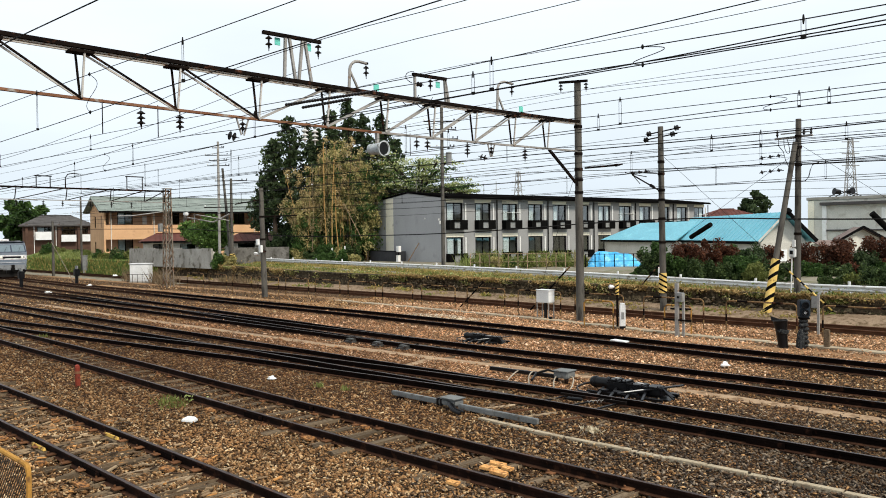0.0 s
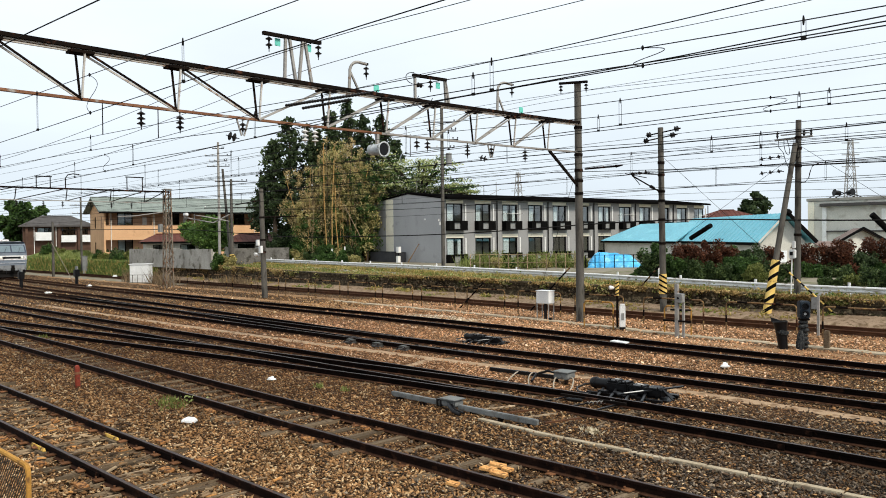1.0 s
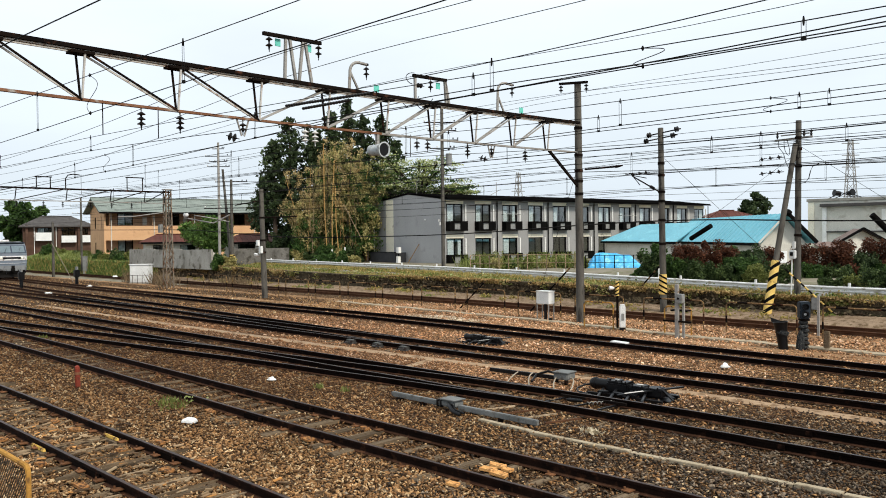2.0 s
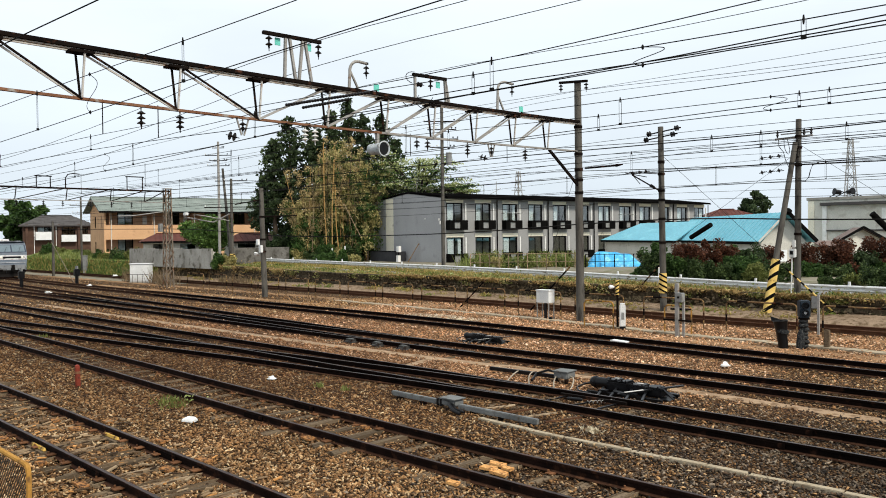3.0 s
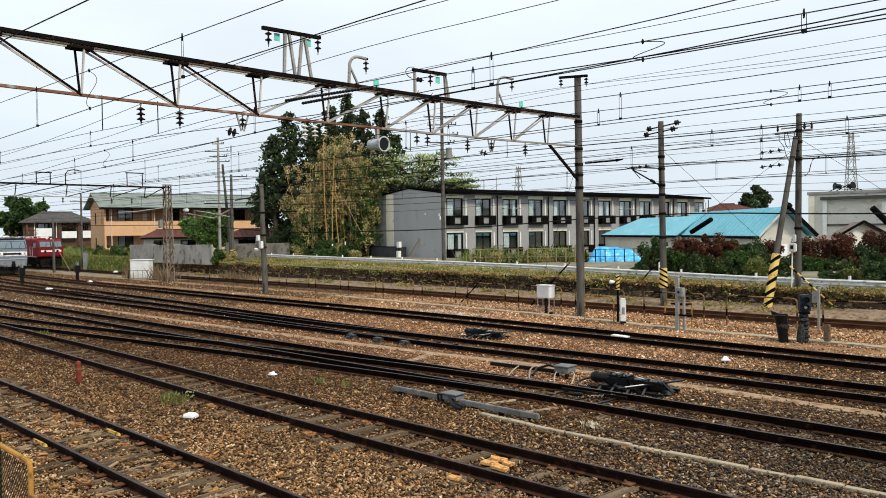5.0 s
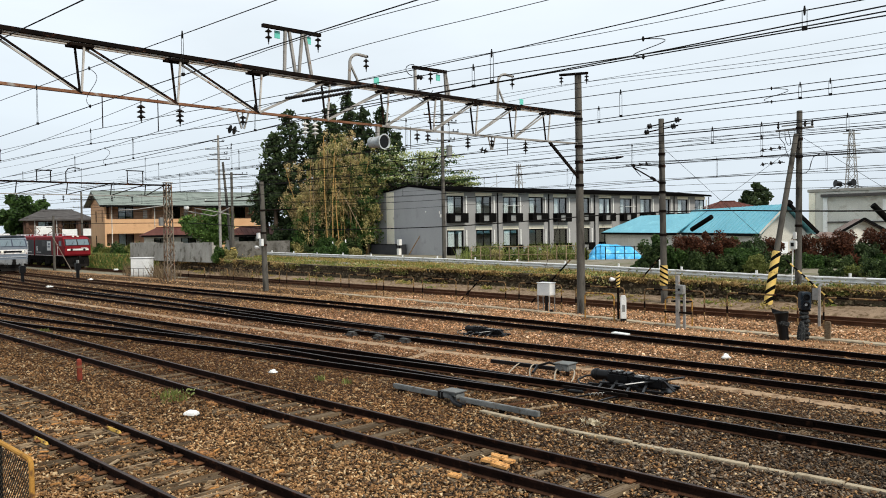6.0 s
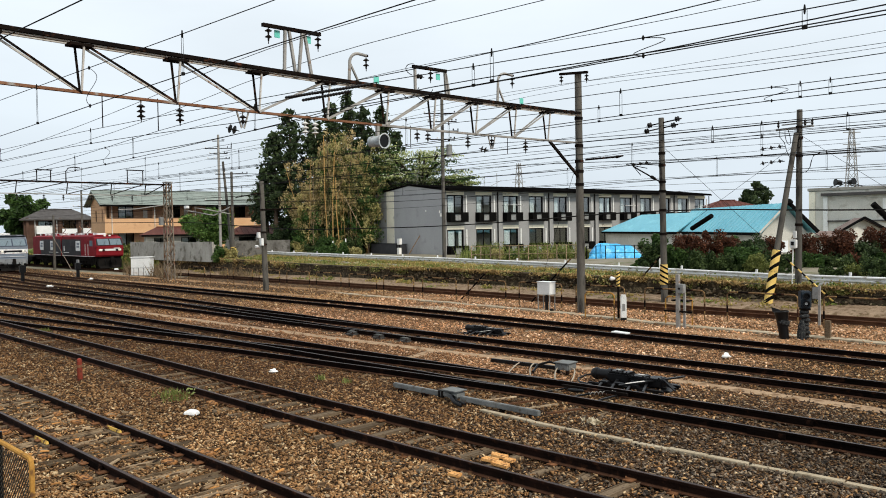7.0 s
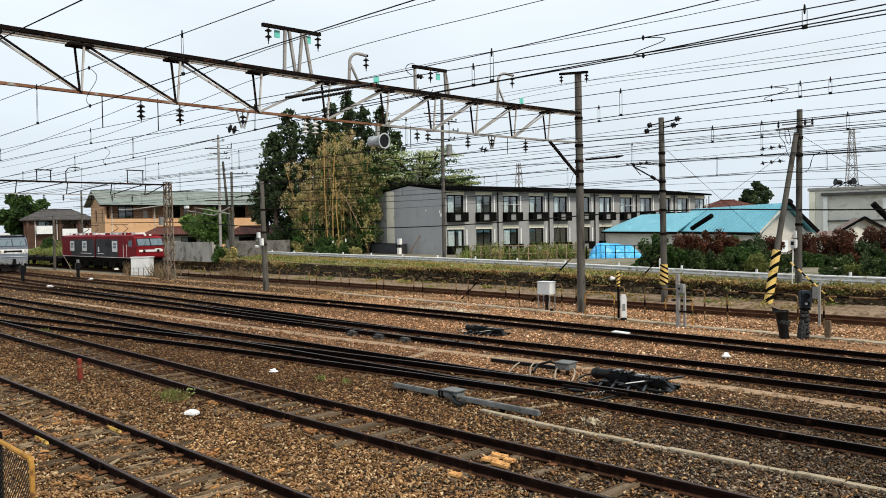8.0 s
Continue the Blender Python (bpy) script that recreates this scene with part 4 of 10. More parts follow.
def feeder_hook(y, top, reach):
    t = thing("feeder_hook", "bent pipe bracket with one bell insulator on the gantry", "bracket", group="feeder hooks")
    z0 = gantry_top(y) - 0.05
    pts = [(GX, y, z0), (GX, y + 0.04, top - 0.35)] + [(GX, y + 0.04 + reach * 0.5 * (1 - math.cos(a)), top - 0.3 + 0.3 * math.sin(a)) for a in np.linspace(0.15, 1.5, 6)] + [(GX, y + reach, top - 0.02)]
    part("pipe", Shape().tube(pts, 0.045, 8), M_STEEL, t, smooth=True)
    part("brace", Shape().bar((GX, y + 0.42, z0), (GX, y + 0.06, z0 + 0.6), 0.05, 0.05), M_STEEL, t)
    part("cap", Shape().bar((GX, y + reach * 0.55, top + 0.0), (GX, y + reach + 0.06, top - 0.02), 0.07, 0.06), M_DARKSTEEL, t)
    insulator(t, (GX, y + reach, top - 0.04), 2, 0.09, 0.15)
    return t


feeder_hook(14.33, 8.48, 0.65)
feeder_hook(20.8, 8.72, 0.8)
for y in (15.36, 22.1):
    tg = thing("marker_plate", "small teal marker plate on a stub above the gantry", "marker plate", group="marker plates")
    part("plate", Shape().box((GX, y, gantry_top(y) + 0.2), (0.02, 0.2, 0.2)), M_TEAL, tg, bevel=0.004)
    part("stub", Shape().bar((GX, y, gantry_top(y)), (GX, y, gantry_top(y) + 0.12), 0.03, 0.03), M_DARKSTEEL, tg)

# insulators hung from the gantry's bottom chord
hung = [(8.19, 3), (9.15, 3), (10.86, 2), (12.79, 3), (13.12, 3), (16.98, 2), (17.44, 2), (19.28, 3), (20.47, 2), (22.3, 3), (5.04, 3)]
for y, n in hung:
    zb = 6.6 - 0.12 * (1 - ((y - 13.5) / 11.9) ** 2)
    t = thing("hanging_insulator", "dark bell insulator string hung under the gantry", "insulator", group="hanging insulators")
    mat = M_PORCELAIN if 12 < y < 14 else M_INSUL
    part("hanger", Shape().bar((GX, y, zb + 0.02), (GX, y, zb - 0.08), 0.03, 0.03), M_STEEL, t)
    insulator(t, (GX, y, zb - 0.06), n, 0.1, 0.115, mat)
    if y in (10.86, 20.47):
        for dx in (-0.09, 0.09):
            part("drop_arm", Shape().bar((GX, y + dx * 2, zb), (GX, y + dx * 0.4, zb - 0.45), 0.035, 0.035), M_STEEL, t)
        insulator(t, (GX - 0.32, y - 0.3, zb - 0.42), 2, 0.115, 0.12, axis=(0.75, 0.6, -0.28))

# loudspeaker horn under the gantry
M_HORN = material("horn_paint", (0.36, 0.40, 0.42), (0.5, 0.53, 0.54), 0.6, 0, 4, 40, 0.08, c3=(0.2, 0.17, 0.14), spots=0.62)
horn = thing("loudspeaker", "weathered grey horn loudspeaker hung under the gantry", "loudspeaker")
part("bracket", Shape().bar((GX, 15.37, 6.52), (GX, 15.37, 6.05), 0.09, 0.09), M_STEEL, horn)
part("horn", Shape().lathe((-18.3, 15.33, 6.0), [(0, 0.1), (0.04, 0.16), (0.3, 0.165), (0.36, 0.17), (0.52, 0.19), (0.6, 0.23), (0.62, 0.235), (0.62, 0.2), (0.42, 0.13), (0.34, 0.08)], (1.0, 0.06, -0.03), 20), M_HORN, horn, smooth=True)
part("throat", Shape().lathe((-17.73, 15.364, 5.983), [(0, 0.185), (0.02, 0.19)], (1.0, 0.06, -0.03), 16), M_BLACK, horn)

# crossarm on top of the main mast
arm = thing("mast_crossarm", "short dark crossarm with two insulators on the mast top", "crossarm")
part("bar", Shape().bar((-18.75, 25.4, 9.33), (-17.45, 25.4, 9.22), 0.09, 0.09), M_DARKSTEEL, arm)
insulator(arm, (-18.68, 25.4, 9.3), 2, 0.09, 0.13)
insulator(arm, (-17.5, 25.4, 9.2), 2, 0.09, 0.13)

# far gantry with its lattice mast
FX = -54.5
NODES2 = [2.0, 4.8, 7.6, 10.4, 13.2, 16.5, 19.6, 22.5, 24.9, 26.4]
far_gantry = thing("gantry_beam", "distant dark steel truss gantry on a lattice mast", "gantry beam", group="gantry beams")
for z, nm in ((6.8, "top_chord"), (6.0, "bottom_chord")):
    part(nm, Shape().bar((FX, -6, z), (FX, 26.9, z), 0.1, 0.11 if z > 6.5 else 0.055), M_DARKSTEEL if z > 6.5 else M_STEEL, far_gantry)
for i, (a, b) in enumerate(zip(NODES2[:-1], NODES2[1:])):
    part("diagonal", Shape().bar((FX, a, 6.0), (FX, b, 6.8), 0.06, 0.055), M_DARKSTEEL, far_gantry)
    part("post", Shape().bar((FX, b, 6.0), (FX, b + 0.1, 6.8), 0.05, 0.05), M_DARKSTEEL, far_gantry)
for y0, y1, z in ((17.7, 18.75, 7.55), (23.6, 24.9, 7.75)):
    part("frame", Shape().bar((FX, y0, z), (FX, y1, z), 0.07, 0.07).bar((FX, y0 + 0.1, 6.8), (FX, y0 + 0.1, z), 0.05, 0.05).bar((FX, y1 - 0.1, 6.8), (FX, y1 - 0.1, z), 0.05, 0.05), M_DARKSTEEL, far_gantry)
part("hook", Shape().tube([(FX, 19.6, 6.8), (FX, 19.6, 7.5), (FX, 19.75, 7.72), (FX, 20.1, 7.8), (FX, 20.5, 7.76)], 0.038, 6), M_DARKSTEEL, far_gantry)
for y in (16.6, 18.2, 19.4, 21.2, 22.6, 24.0):
    insulator(far_gantry, (FX, y, 6.0), 3, 0.09, 0.11)

M_LATTICE = material("weathered_lattice_steel", (0.14, 0.11, 0.08), (0.25, 0.21, 0.165), 0.8, 0.0, 2.5, 30, 0.15, c3=(0.13, 0.06, 0.03), spots=0.58)
lat = thing("lattice_mast", "weathered steel lattice mast carrying the far gantry", "lattice mast", pose(-54.6, 26.66, 0))
for i in (-1, 1):
    for j in (-1, 1):
        part("leg", Shape().bar((i * 0.27, j * 0.27, -0.1), (i * 0.19, j * 0.19, 6.95), 0.07, 0.07), M_LATTICE, lat)
zs = np.linspace(0.15, 6.75, 13)
for k, (a, b) in enumerate(zip(zs[:-1], zs[1:])):
    wa, wb = 0.27 - 0.08 * a / 7, 0.27 - 0.08 * b / 7
    s = Shape()
    f = 1 if k % 2 else -1
    for sx in (-1, 1):
        s.bar((sx * wa, -f * wa, a), (sx * wb, f * wb, b), 0.05, 0.04)
        s.bar((-f * wa, sx * wa, a), (f * wb, sx * wb, b), 0.05, 0.04)
    part("bracing", s, M_LATTICE, lat)
part("cap", Shape().box((0, 0, 7.0), (0.56, 0.56, 0.06)), M_STEEL, lat, bevel=0.01)
part("switch_box", Shape().box((-0.3, -0.4, 4.2), (0.3, 0.25, 0.6)), M_GREYBOX, lat, bevel=0.02)
for y0, z0, y1, z1 in ((-2.4, 5.05, -0.3, 5.35), (-3.6, 5.0, -2.4, 5.05)):
    part("bracket_arm", Shape().cyl((0, y0, z0), (0, y1, z1), 0.035, n=8), M_STEEL, lat)
far_mast = thing("lattice_mast", "weathered steel lattice mast carrying the far gantry", "lattice mast", pose(-54.5, -5.8, 0))
for i in (-1, 1):
    for j in (-1, 1):
        part("leg", Shape().bar((i * 0.3, j * 0.3, -0.1), (i * 0.22, j * 0.22, 6.95), 0.07, 0.07), M_STEELRUST, far_mast)

# single poles along the far tracks
p467 = concrete_mast(-39.5, 25.1, 0, 6.25, 0.17, 0.13, "grey concrete pole with lamp and control boxes", -2.2, (2.6, 3.3, 4.6))
part("control_box", Shape().box((-0.18, -0.22, 3.15), (0.22, 0.16, 0.34)), M_WHITEBOX, p467, bevel=0.02)
part("control_box", Shape().box((0.1, -0.22, 2.75), (0.24, 0.16, 0.42)), M_WHITEBOX, p467, bevel=0.02)
part("lamp", Shape().lathe((-0.32, -0.2, 2.55), [(0, 0.05), (0.06, 0.15), (0.12, 0.17), (0.2, 0.08)], (0, -0.6, -0.8), 12), M_WHITEBOX, p467, smooth=True)
part("bracket_arm", Shape().cyl((0, 0, 4.62), (0.3, 2.2, 4.68), 0.035, n=8), M_DARKSTEEL, p467)
part("lamp_arm", Shape().cyl((0, 0, 5.6), (-0.2, -1.6, 5.3), 0.03, n=8), M_DARKSTEEL, p467)

p1168 = concrete_mast(-17.15, 30.45, 0, 7.9, 0.145, 0.115, "grey concrete catenary mast with striped base", -0.6, (3.0, 4.0, 4.8, 5.2, 5.9, 6.4))


def striped_sleeve(t, z0, z1, r0, r1, turns, tilt=0.3, turn=-60.0):
    """Yellow sleeve with slanting black bands wrapped round it."""
    part("yellow_sleeve", Shape().cyl((0, 0, z0), (0, 0, z1), r0, r1, 20), M_YELLOW, t, "yellow sleeve with slanting black bands", smooth=True)
    n, h = 24, (z1 - z0) / turns
    ph = radians(turn)
    for k in range(turns):
        s = Shape()
        for i in range(n):
            q = []
            for j, up in ((i, 0), (i + 1, 0), (i + 1, 0.38), (i, 0.38)):
                a = 2 * math.pi * j / n
                z = z0 + h * (k + 0.3 + up + tilt * math.sin(a - ph))
                r = r0 + (r1 - r0) * (z - z0) / (z1 - z0) + 0.005
                q.append((r * math.cos(a), r * math.sin(a), max(z0, min(z, z1))))
            s.add(q, [(0, 1, 2, 3)])
        part("black_band", s, M_BLACKPAINT, t)


striped_sleeve(p1168, 0.85, 1.7, 0.165, 0.16, 4, -0.45)
for z, a0, a1 in ((7.45, -0.75, 0.8), (7.68, -0.6, 0.95)):
    part("strain_arm", Shape().cyl((a0, 0, z - 0.05), (a1, -0.05, z + 0.08), 0.028, n=8), M_DARKSTEEL, p1168)
for xx, zz in ((-0.5, 7.42), (0.42, 7.5), (-0.36, 7.66), (0.6, 7.74)):
    insulator(p1168, (xx, -0.05, zz), 2, 0.12, 0.1, axis=(1 if xx > 0 else -1, 0, 0.12 if xx > 0 else -0.12))
part("bracket_arm", Shape().cyl((-0.05, -0.1, 5.2), (-0.2, -1.95, 5.78), 0.03, n=8), M_DARKSTEEL, p1168)
part("steady_arm", Shape().cyl((-0.18, -0.9, 5.75), (-0.25, -2.4, 5.85), 0.018, n=6).cyl((-0.2, -1.9, 5.76), (-0.25, -1.3, 5.45), 0.016, n=6), M_DARKSTEEL, p1168)
insulator(p1168, (-0.08, -0.4, 5.3), 3, 0.07, 0.1, axis=(-0.05, -1, 0.3))
part("bracket_arm", Shape().cyl((0, -0.1, 5.9), (-0.2, -2.2, 5.88), 0.018, n=8), M_DARKSTEEL, p1168)

p1413 = concrete_mast(-12.6, 33.1, 0.9, 7.05, 0.135, 0.11, "tall concrete utility pole with crossarm and cables", 0.6, (2.4, 5.2, 5.9, 6.35))
part("crossarm", Shape().bar((-0.95, 0, 6.3), (0.55, 0, 6.36), 0.08, 0.08).bar((-0.75, 0.1, 6.5), (0.4, 0.1, 6.52), 0.05, 0.05), M_STEEL, p1413)
for xx in (-0.85, 0.22, 0.5):
    part("pin_insulator", Shape().lathe((xx, 0, 6.36), [(0, 0.02), (0.06, 0.035), (0.1, 0.055), (0.15, 0.035), (0.21, 0.05), (0.27, 0.02), (0.32, 0.015)], n=10), M_INSUL, p1413, smooth=True)
part("meter_box", Shape().box((-0.12, -0.22, 1.62), (0.26, 0.18, 0.36)), M_WHITEBOX, p1413, bevel=0.03)
part("meter_window", Shape().box((-0.13, -0.32, 1.64), (0.12, 0.02, 0.15)), M_BLACK, p1413)
part("cap_box", Shape().box((-0.08, -0.18, 2.0), (0.13, 0.1, 0.3)), M_WHITEBOX, p1413, bevel=0.02)
for k in range(3):
    part("jumper_cable", Shape().tube([(-0.8 + 0.4 * k + 0.12 * math.sin(u * 5), -0.16, 6.3 - (0.5 + 0.15 * k) * math.sin(u * 3.14)) for u in np.linspace(0, 1, 9)] if k else [(-0.8, 0, 6.3), (-0.75, -0.1, 6.0), (-0.55, -0.12, 5.75), (-0.45, -0.15, 5.4), (-0.3, -0.18, 5.1), (-0.12, -0.2, 4.7)], 0.013), M_WIRE, p1413)
part("cable_loop", Shape().tube([(0.12, -0.1, 4.5), (0.32, -0.12, 4.52), (0.46, -0.12, 4.68), (0.52, -0.12, 4.95), (0.6, -0.12, 5.15), (0.85, -0.12, 5.25)], 0.018), M_WIRE, p1413)
part("cable_duct", Shape().cyl((-0.2, -0.12, -0.1), (-0.18, -0.12, 1.44), 0.03, n=8), M_WHITEPIPE, p1413)

stay_foot, stay_top = Vector((-12.98, 30.86, -0.15)), Vector((-12.6, 32.95, 7.0))
axis = (stay_top - stay_foot).normalized()
stay = thing("stay_pole", "leaning concrete stay pole with yellow and black sleeve", "stay pole", Matrix.Translation(stay_foot) @ axis.to_track_quat("Z", "Y").to_matrix().to_4x4())
part("pole", Shape().cyl((0, 0, 0), (0, 0, (stay_top - stay_foot).length), 0.12, 0.1, 20), M_POLE, stay, smooth=True)
striped_sleeve(stay, -0.12, 2.55, 0.172, 0.158, 6, 0.36, 123.0)
guy = thing("guy_wire", "striped yellow and black guy wire guard", "guy wire")
ga, gb = Vector((-17.1, 30.5, 6.6)), Vector((-10.3, 31.55, 0.0))
part("wire", Shape().cyl(ga, gb, 0.008, n=6), M_WIRE, guy)
for i in range(14):
    u0, u1 = 0.7 + 0.02 * i, 0.7 + 0.02 * (i + 1)
    part("guard_band", Shape().cyl(ga.lerp(gb, u0), ga.lerp(gb, u1), 0.032, n=10), M_YELLOW if i % 2 else M_BLACKPAINT, guy)


def far_pole(x, y, z0, z1, r, label, mat, arms=()):
    t = thing("utility_pole", label, "utility pole", pose(x, y, z0), "utility poles")
    part("pole", Shape().cyl((0, 0, -0.2), (0, 0, z1 - z0), r, r * 0.75, 14), mat, t, smooth=True)
    for h, l in arms:
        part("crossarm", Shape().bar((-l / 2, -l / 2, h), (l / 2, l / 2, h), 0.07, 0.07), M_DARKSTEEL, t)
        for k in (-0.48, -0.2, 0.34, 0.48):
            part("pin_insulator", Shape().lathe((k * l, k * l, h + 0.03), [(0, 0.02), (0.06, 0.02), (0.07, 0.06), (0.14, 0.05), (0.16, 0.0)], (0, 0, 1), 8), M_INSUL if k > 0 else M_PORCELAIN, t, smooth=True)
    return t


far_pole(-68.8, 38.8, 1.3, 12.6, 0.14, "slim grey pole with crossarms near houses", M_STEEL, ((10.0, 1.8), (9.5, 1.2), (9.0, 1.5), (10.7, 0.8)))
fp = far_pole(-62.4, 36.4, 1.2, 8.6, 0.14, "dark pole with crossarm beside the concrete wall", M_POLE, ((7.2, 2.0), (4.9, 3.4)))
part("lamp_arm", Shape().tube([(-0.2, -0.1, 3.7), (-1.6, -1.4, 4.1), (-2.6, -2.2, 4.3)], 0.05), M_STEEL, fp)
part("lamp_arm", Shape().tube([(-0.2, -0.1, 4.3), (-1.4, -1.0, 3.6), (-3.6, -2.6, 4.1)], 0.06), M_STEEL, fp)
part("floodlight", Shape().box((-3.3, -2.6, 4.35), (0.5, 0.3, 0.3)), M_WHITEBOX, fp, bevel=0.05)
striped_sleeve(fp, 0.1, 0.8, 0.23, 0.22, 3, turn=-30.0)
stp = thing("stay_pole", "leaning dark stay pole", "stay pole")
part("pole", Shape().cyl((-62.9, 36.6, 1.0), (-64.0, 36.5, 9.6), 0.14, 0.1, 12), M_POLE, stp, smooth=True)
far_pole(*fall(-79.1, 27.2, 0), 5.4, 0.15, "thin grey pole between the far tracks", M_POLE)
far_pole(*fall(-82.4, 31.07, 0), 8.3, 0.13, "thin dark pole beyond the far track", M_POLE, ((7.9, 1.8), (7.0, 1.4)))
fgy = thing("guy_wire", "weathered tan guy wire guard between far tracks", "guy wire")
part("wire", Shape().cyl(fall(-78.6, 26.9, 3.2), fall(-67.4, 24.7, 0), 0.03, n=8), M_LATTICE, fgy)

fp2 = far_pole(-41.4, 41.6, 1.2, 13.0, 0.15, "slim grey concrete utility pole before the grey block", M_POLE, ((10.6, 1.9), (10.0, 1.5), (9.3, 1.7), (8.7, 1.3)))
part("transformer", Shape().cyl((0.35, 0.35, 7.4), (0.35, 0.35, 8.3), 0.22, n=12), M_GREYBOX, fp2, smooth=True)


post_box = thing("cable_cabinet", "tall pale grey cable cabinet beyond the far track", "cabinet", pose(*fall(-81.4, 31.0, 0.1), 0, 0, 40))
part("body", Shape().span((-0.22, -0.18, 0.25), (0.22, 0.18, 1.9)), M_GREYBOX, post_box, bevel=0.02)
part("roof", Shape().span((-0.26, -0.22, 1.902), (0.26, 0.22, 1.97)), M_GREYBOX, post_box, bevel=0.015)
part("foot", Shape().span((-0.18, -0.14, -0.4), (0.18, 0.14, 0.248)), M_CONCRETE, post_box)


# ---- overhead wires ----
def wire_mesh(y, pts, r, n=5):
    """A wire over X; y is a number or (y at X=-18, y per metre)."""
    xs, zs = zip(*pts)
    out = []
    for x in np.arange(xs[0], xs[-1] + 0.01, 2.0):
        yy = y if not isinstance(y, tuple) else y[0] + y[1] * (x + 18)
        out.append((x, yy, np.interp(x, xs, zs)))
    z = np.array([p[2] for p in out])
    zz = np.convolve(np.concatenate([[z[0]] * 2, z, [z[-1]] * 2]), np.ones(5) / 5, "valid")
    return Shape().tube([(a[0], a[1], b) for a, b in zip(out, zz)], r, n), [o[0] for o in out], list(zz)


def overhead_line(y, messenger, contact, droppers, r, jumpers=()):
    t = thing("overhead_line", "dark overhead line of messenger and contact wire above a track", "overhead line", group="overhead lines")
    r *= 0.72
    m, mx, mz = wire_mesh(y, messenger, r)
    c, cx, cz = wire_mesh(y, contact, r * 1.1)
    part("messenger_wire", m, M_WIRE, t)
    part("contact_wire", c, M_WIRE, t)
    y18 = y if not isinstance(y, tuple) else y[0]
    if y18 < 25:
        part("steady_rod", Shape().cyl((-18, y18, 6.56), (-18, y18, np.interp(-18, mx, mz)), 0.012, n=5), M_DARKSTEEL, t)
    for x in droppers:
        yy = y if not isinstance(y, tuple) else y[0] + y[1] * (x + 18)
        a, b = np.interp(x, mx, mz), np.interp(x, cx, cz)
        s = Shape().cyl((x - 0.025, yy, b), (x - 0.025, yy, a), r * 0.55, n=5).cyl((x + 0.025, yy, b), (x + 0.025, yy, a), r * 0.55, n=5)
        s.lathe((x, yy, a - 0.05), [(0, 0.008), (0.03, r * 1.9), (0.06, r * 2.0), (0.1, 0.008)], n=8).box((x, yy, b + 0.01), (0.05, 0.03, 0.04))
        part("dropper", s, M_WIRE, t)
    for x in jumpers:
        yy = y if not isinstance(y, tuple) else y[0] + y[1] * (x + 18)
        a, b = np.interp(x, mx, mz), np.interp(x, cx, cz)
        pts = [(x + 0.2 * math.sin(u * 2 * math.pi) + 0.16 * math.sin(u * math.pi) ** 2, yy, a + (b - a) * u) for u in np.linspace(0, 1, 25)]
        part("jumper", Shape().tube(pts, r * 0.8, 5).lathe((x, yy, a - 0.05), [(0.02, 0.008), (0.05, 0.022), (0.08, 0.008)], n=8).lathe((x, yy, b - 0.05), [(0.02, 0.008), (0.05, 0.022), (0.08, 0.008)], n=8), M_WIRE, t)
    return t


overhead_line(5.04, [(-130, 6.1), (-60, 6.1), (-17.4, 6.1), (-9.8, 6.0), (0, 5.95), (16, 6.1)], [(-130, 5.3), (-60, 5.3), (-17.4, 5.36), (-9.8, 5.5), (0, 5.52), (16, 5.5)], (-15.3, -9.8, -3.5, -22), 0.0085, (-12.9,))
overhead_line((7.3, 0.0), [(-130, 6.1), (-60, 6.1), (-25, 5.86), (-16, 5.77), (-7.3, 5.47), (-6.4, 5.49), (-5.6, 5.5), (-4.1, 5.52), (-3.4, 5.52), (0, 5.62), (16, 5.9)], [(-130, 5.4), (-60, 5.4), (-25, 5.58), (-16, 5.45), (-7.1, 5.08), (-6.4, 5.13), (-5.3, 5.14), (-4.1, 5.17), (-3.1, 5.2), (-2.6, 5.22), (-2.1, 5.23), (0, 5.24), (16, 5.3)], (-25.3, -18.7, -6.4), 0.0085)
overhead_line(8.6, [(-130, 6.0), (-60, 5.9), (-30, 5.28), (-23, 5.56), (-19.4, 5.75), (-14, 5.98), (-9.7, 5.82), (-5.2, 5.66), (0, 5.55), (16, 5.9)], [(-130, 5.1), (-60, 5.1), (-30, 5.05), (-19.4, 5.25), (-13, 5.45), (-8, 5.52), (-3, 5.42), (5, 5.35), (16, 5.35)], (-27.6, -23.2, -19.4, -7.9, -3.2, -13.8), 0.0095, (-21.1, -5.1))
overhead_line(12.85, [(-130, 6.1), (-60, 6.1), (-18, 6.1), (-8.8, 5.88), (0, 5.85), (16, 6.0)], [(-130, 5.3), (-60, 5.3), (-18, 5.35), (-8.8, 5.44), (0, 5.5), (16, 5.4)], (-34, -28, -22, -14, -8.1, -3.2), 0.010)
overhead_line(14.3, [(-130, 6.0), (-60, 6.0), (-18, 6.15), (-9.8, 5.9), (-5, 5.78), (2, 5.85), (16, 6.0)], [(-130, 5.4), (-60, 5.4), (-18, 5.55), (-9.5, 5.62), (0, 5.55), (16, 5.5)], (-30, -24, -14, -9.55, -5.4, -4.9), 0.010, (-5.9,))
overhead_line(16.7, [(-130, 6.0), (-60, 6.0), (-18, 5.95), (-11.5, 5.52), (0, 5.5), (16, 5.9)], [(-130, 5.2), (-60, 5.2), (-18, 5.2), (0, 5.2), (16, 5.2)], (-40, -33, -26, -20, -8.2, -7.1, -5.4), 0.011)
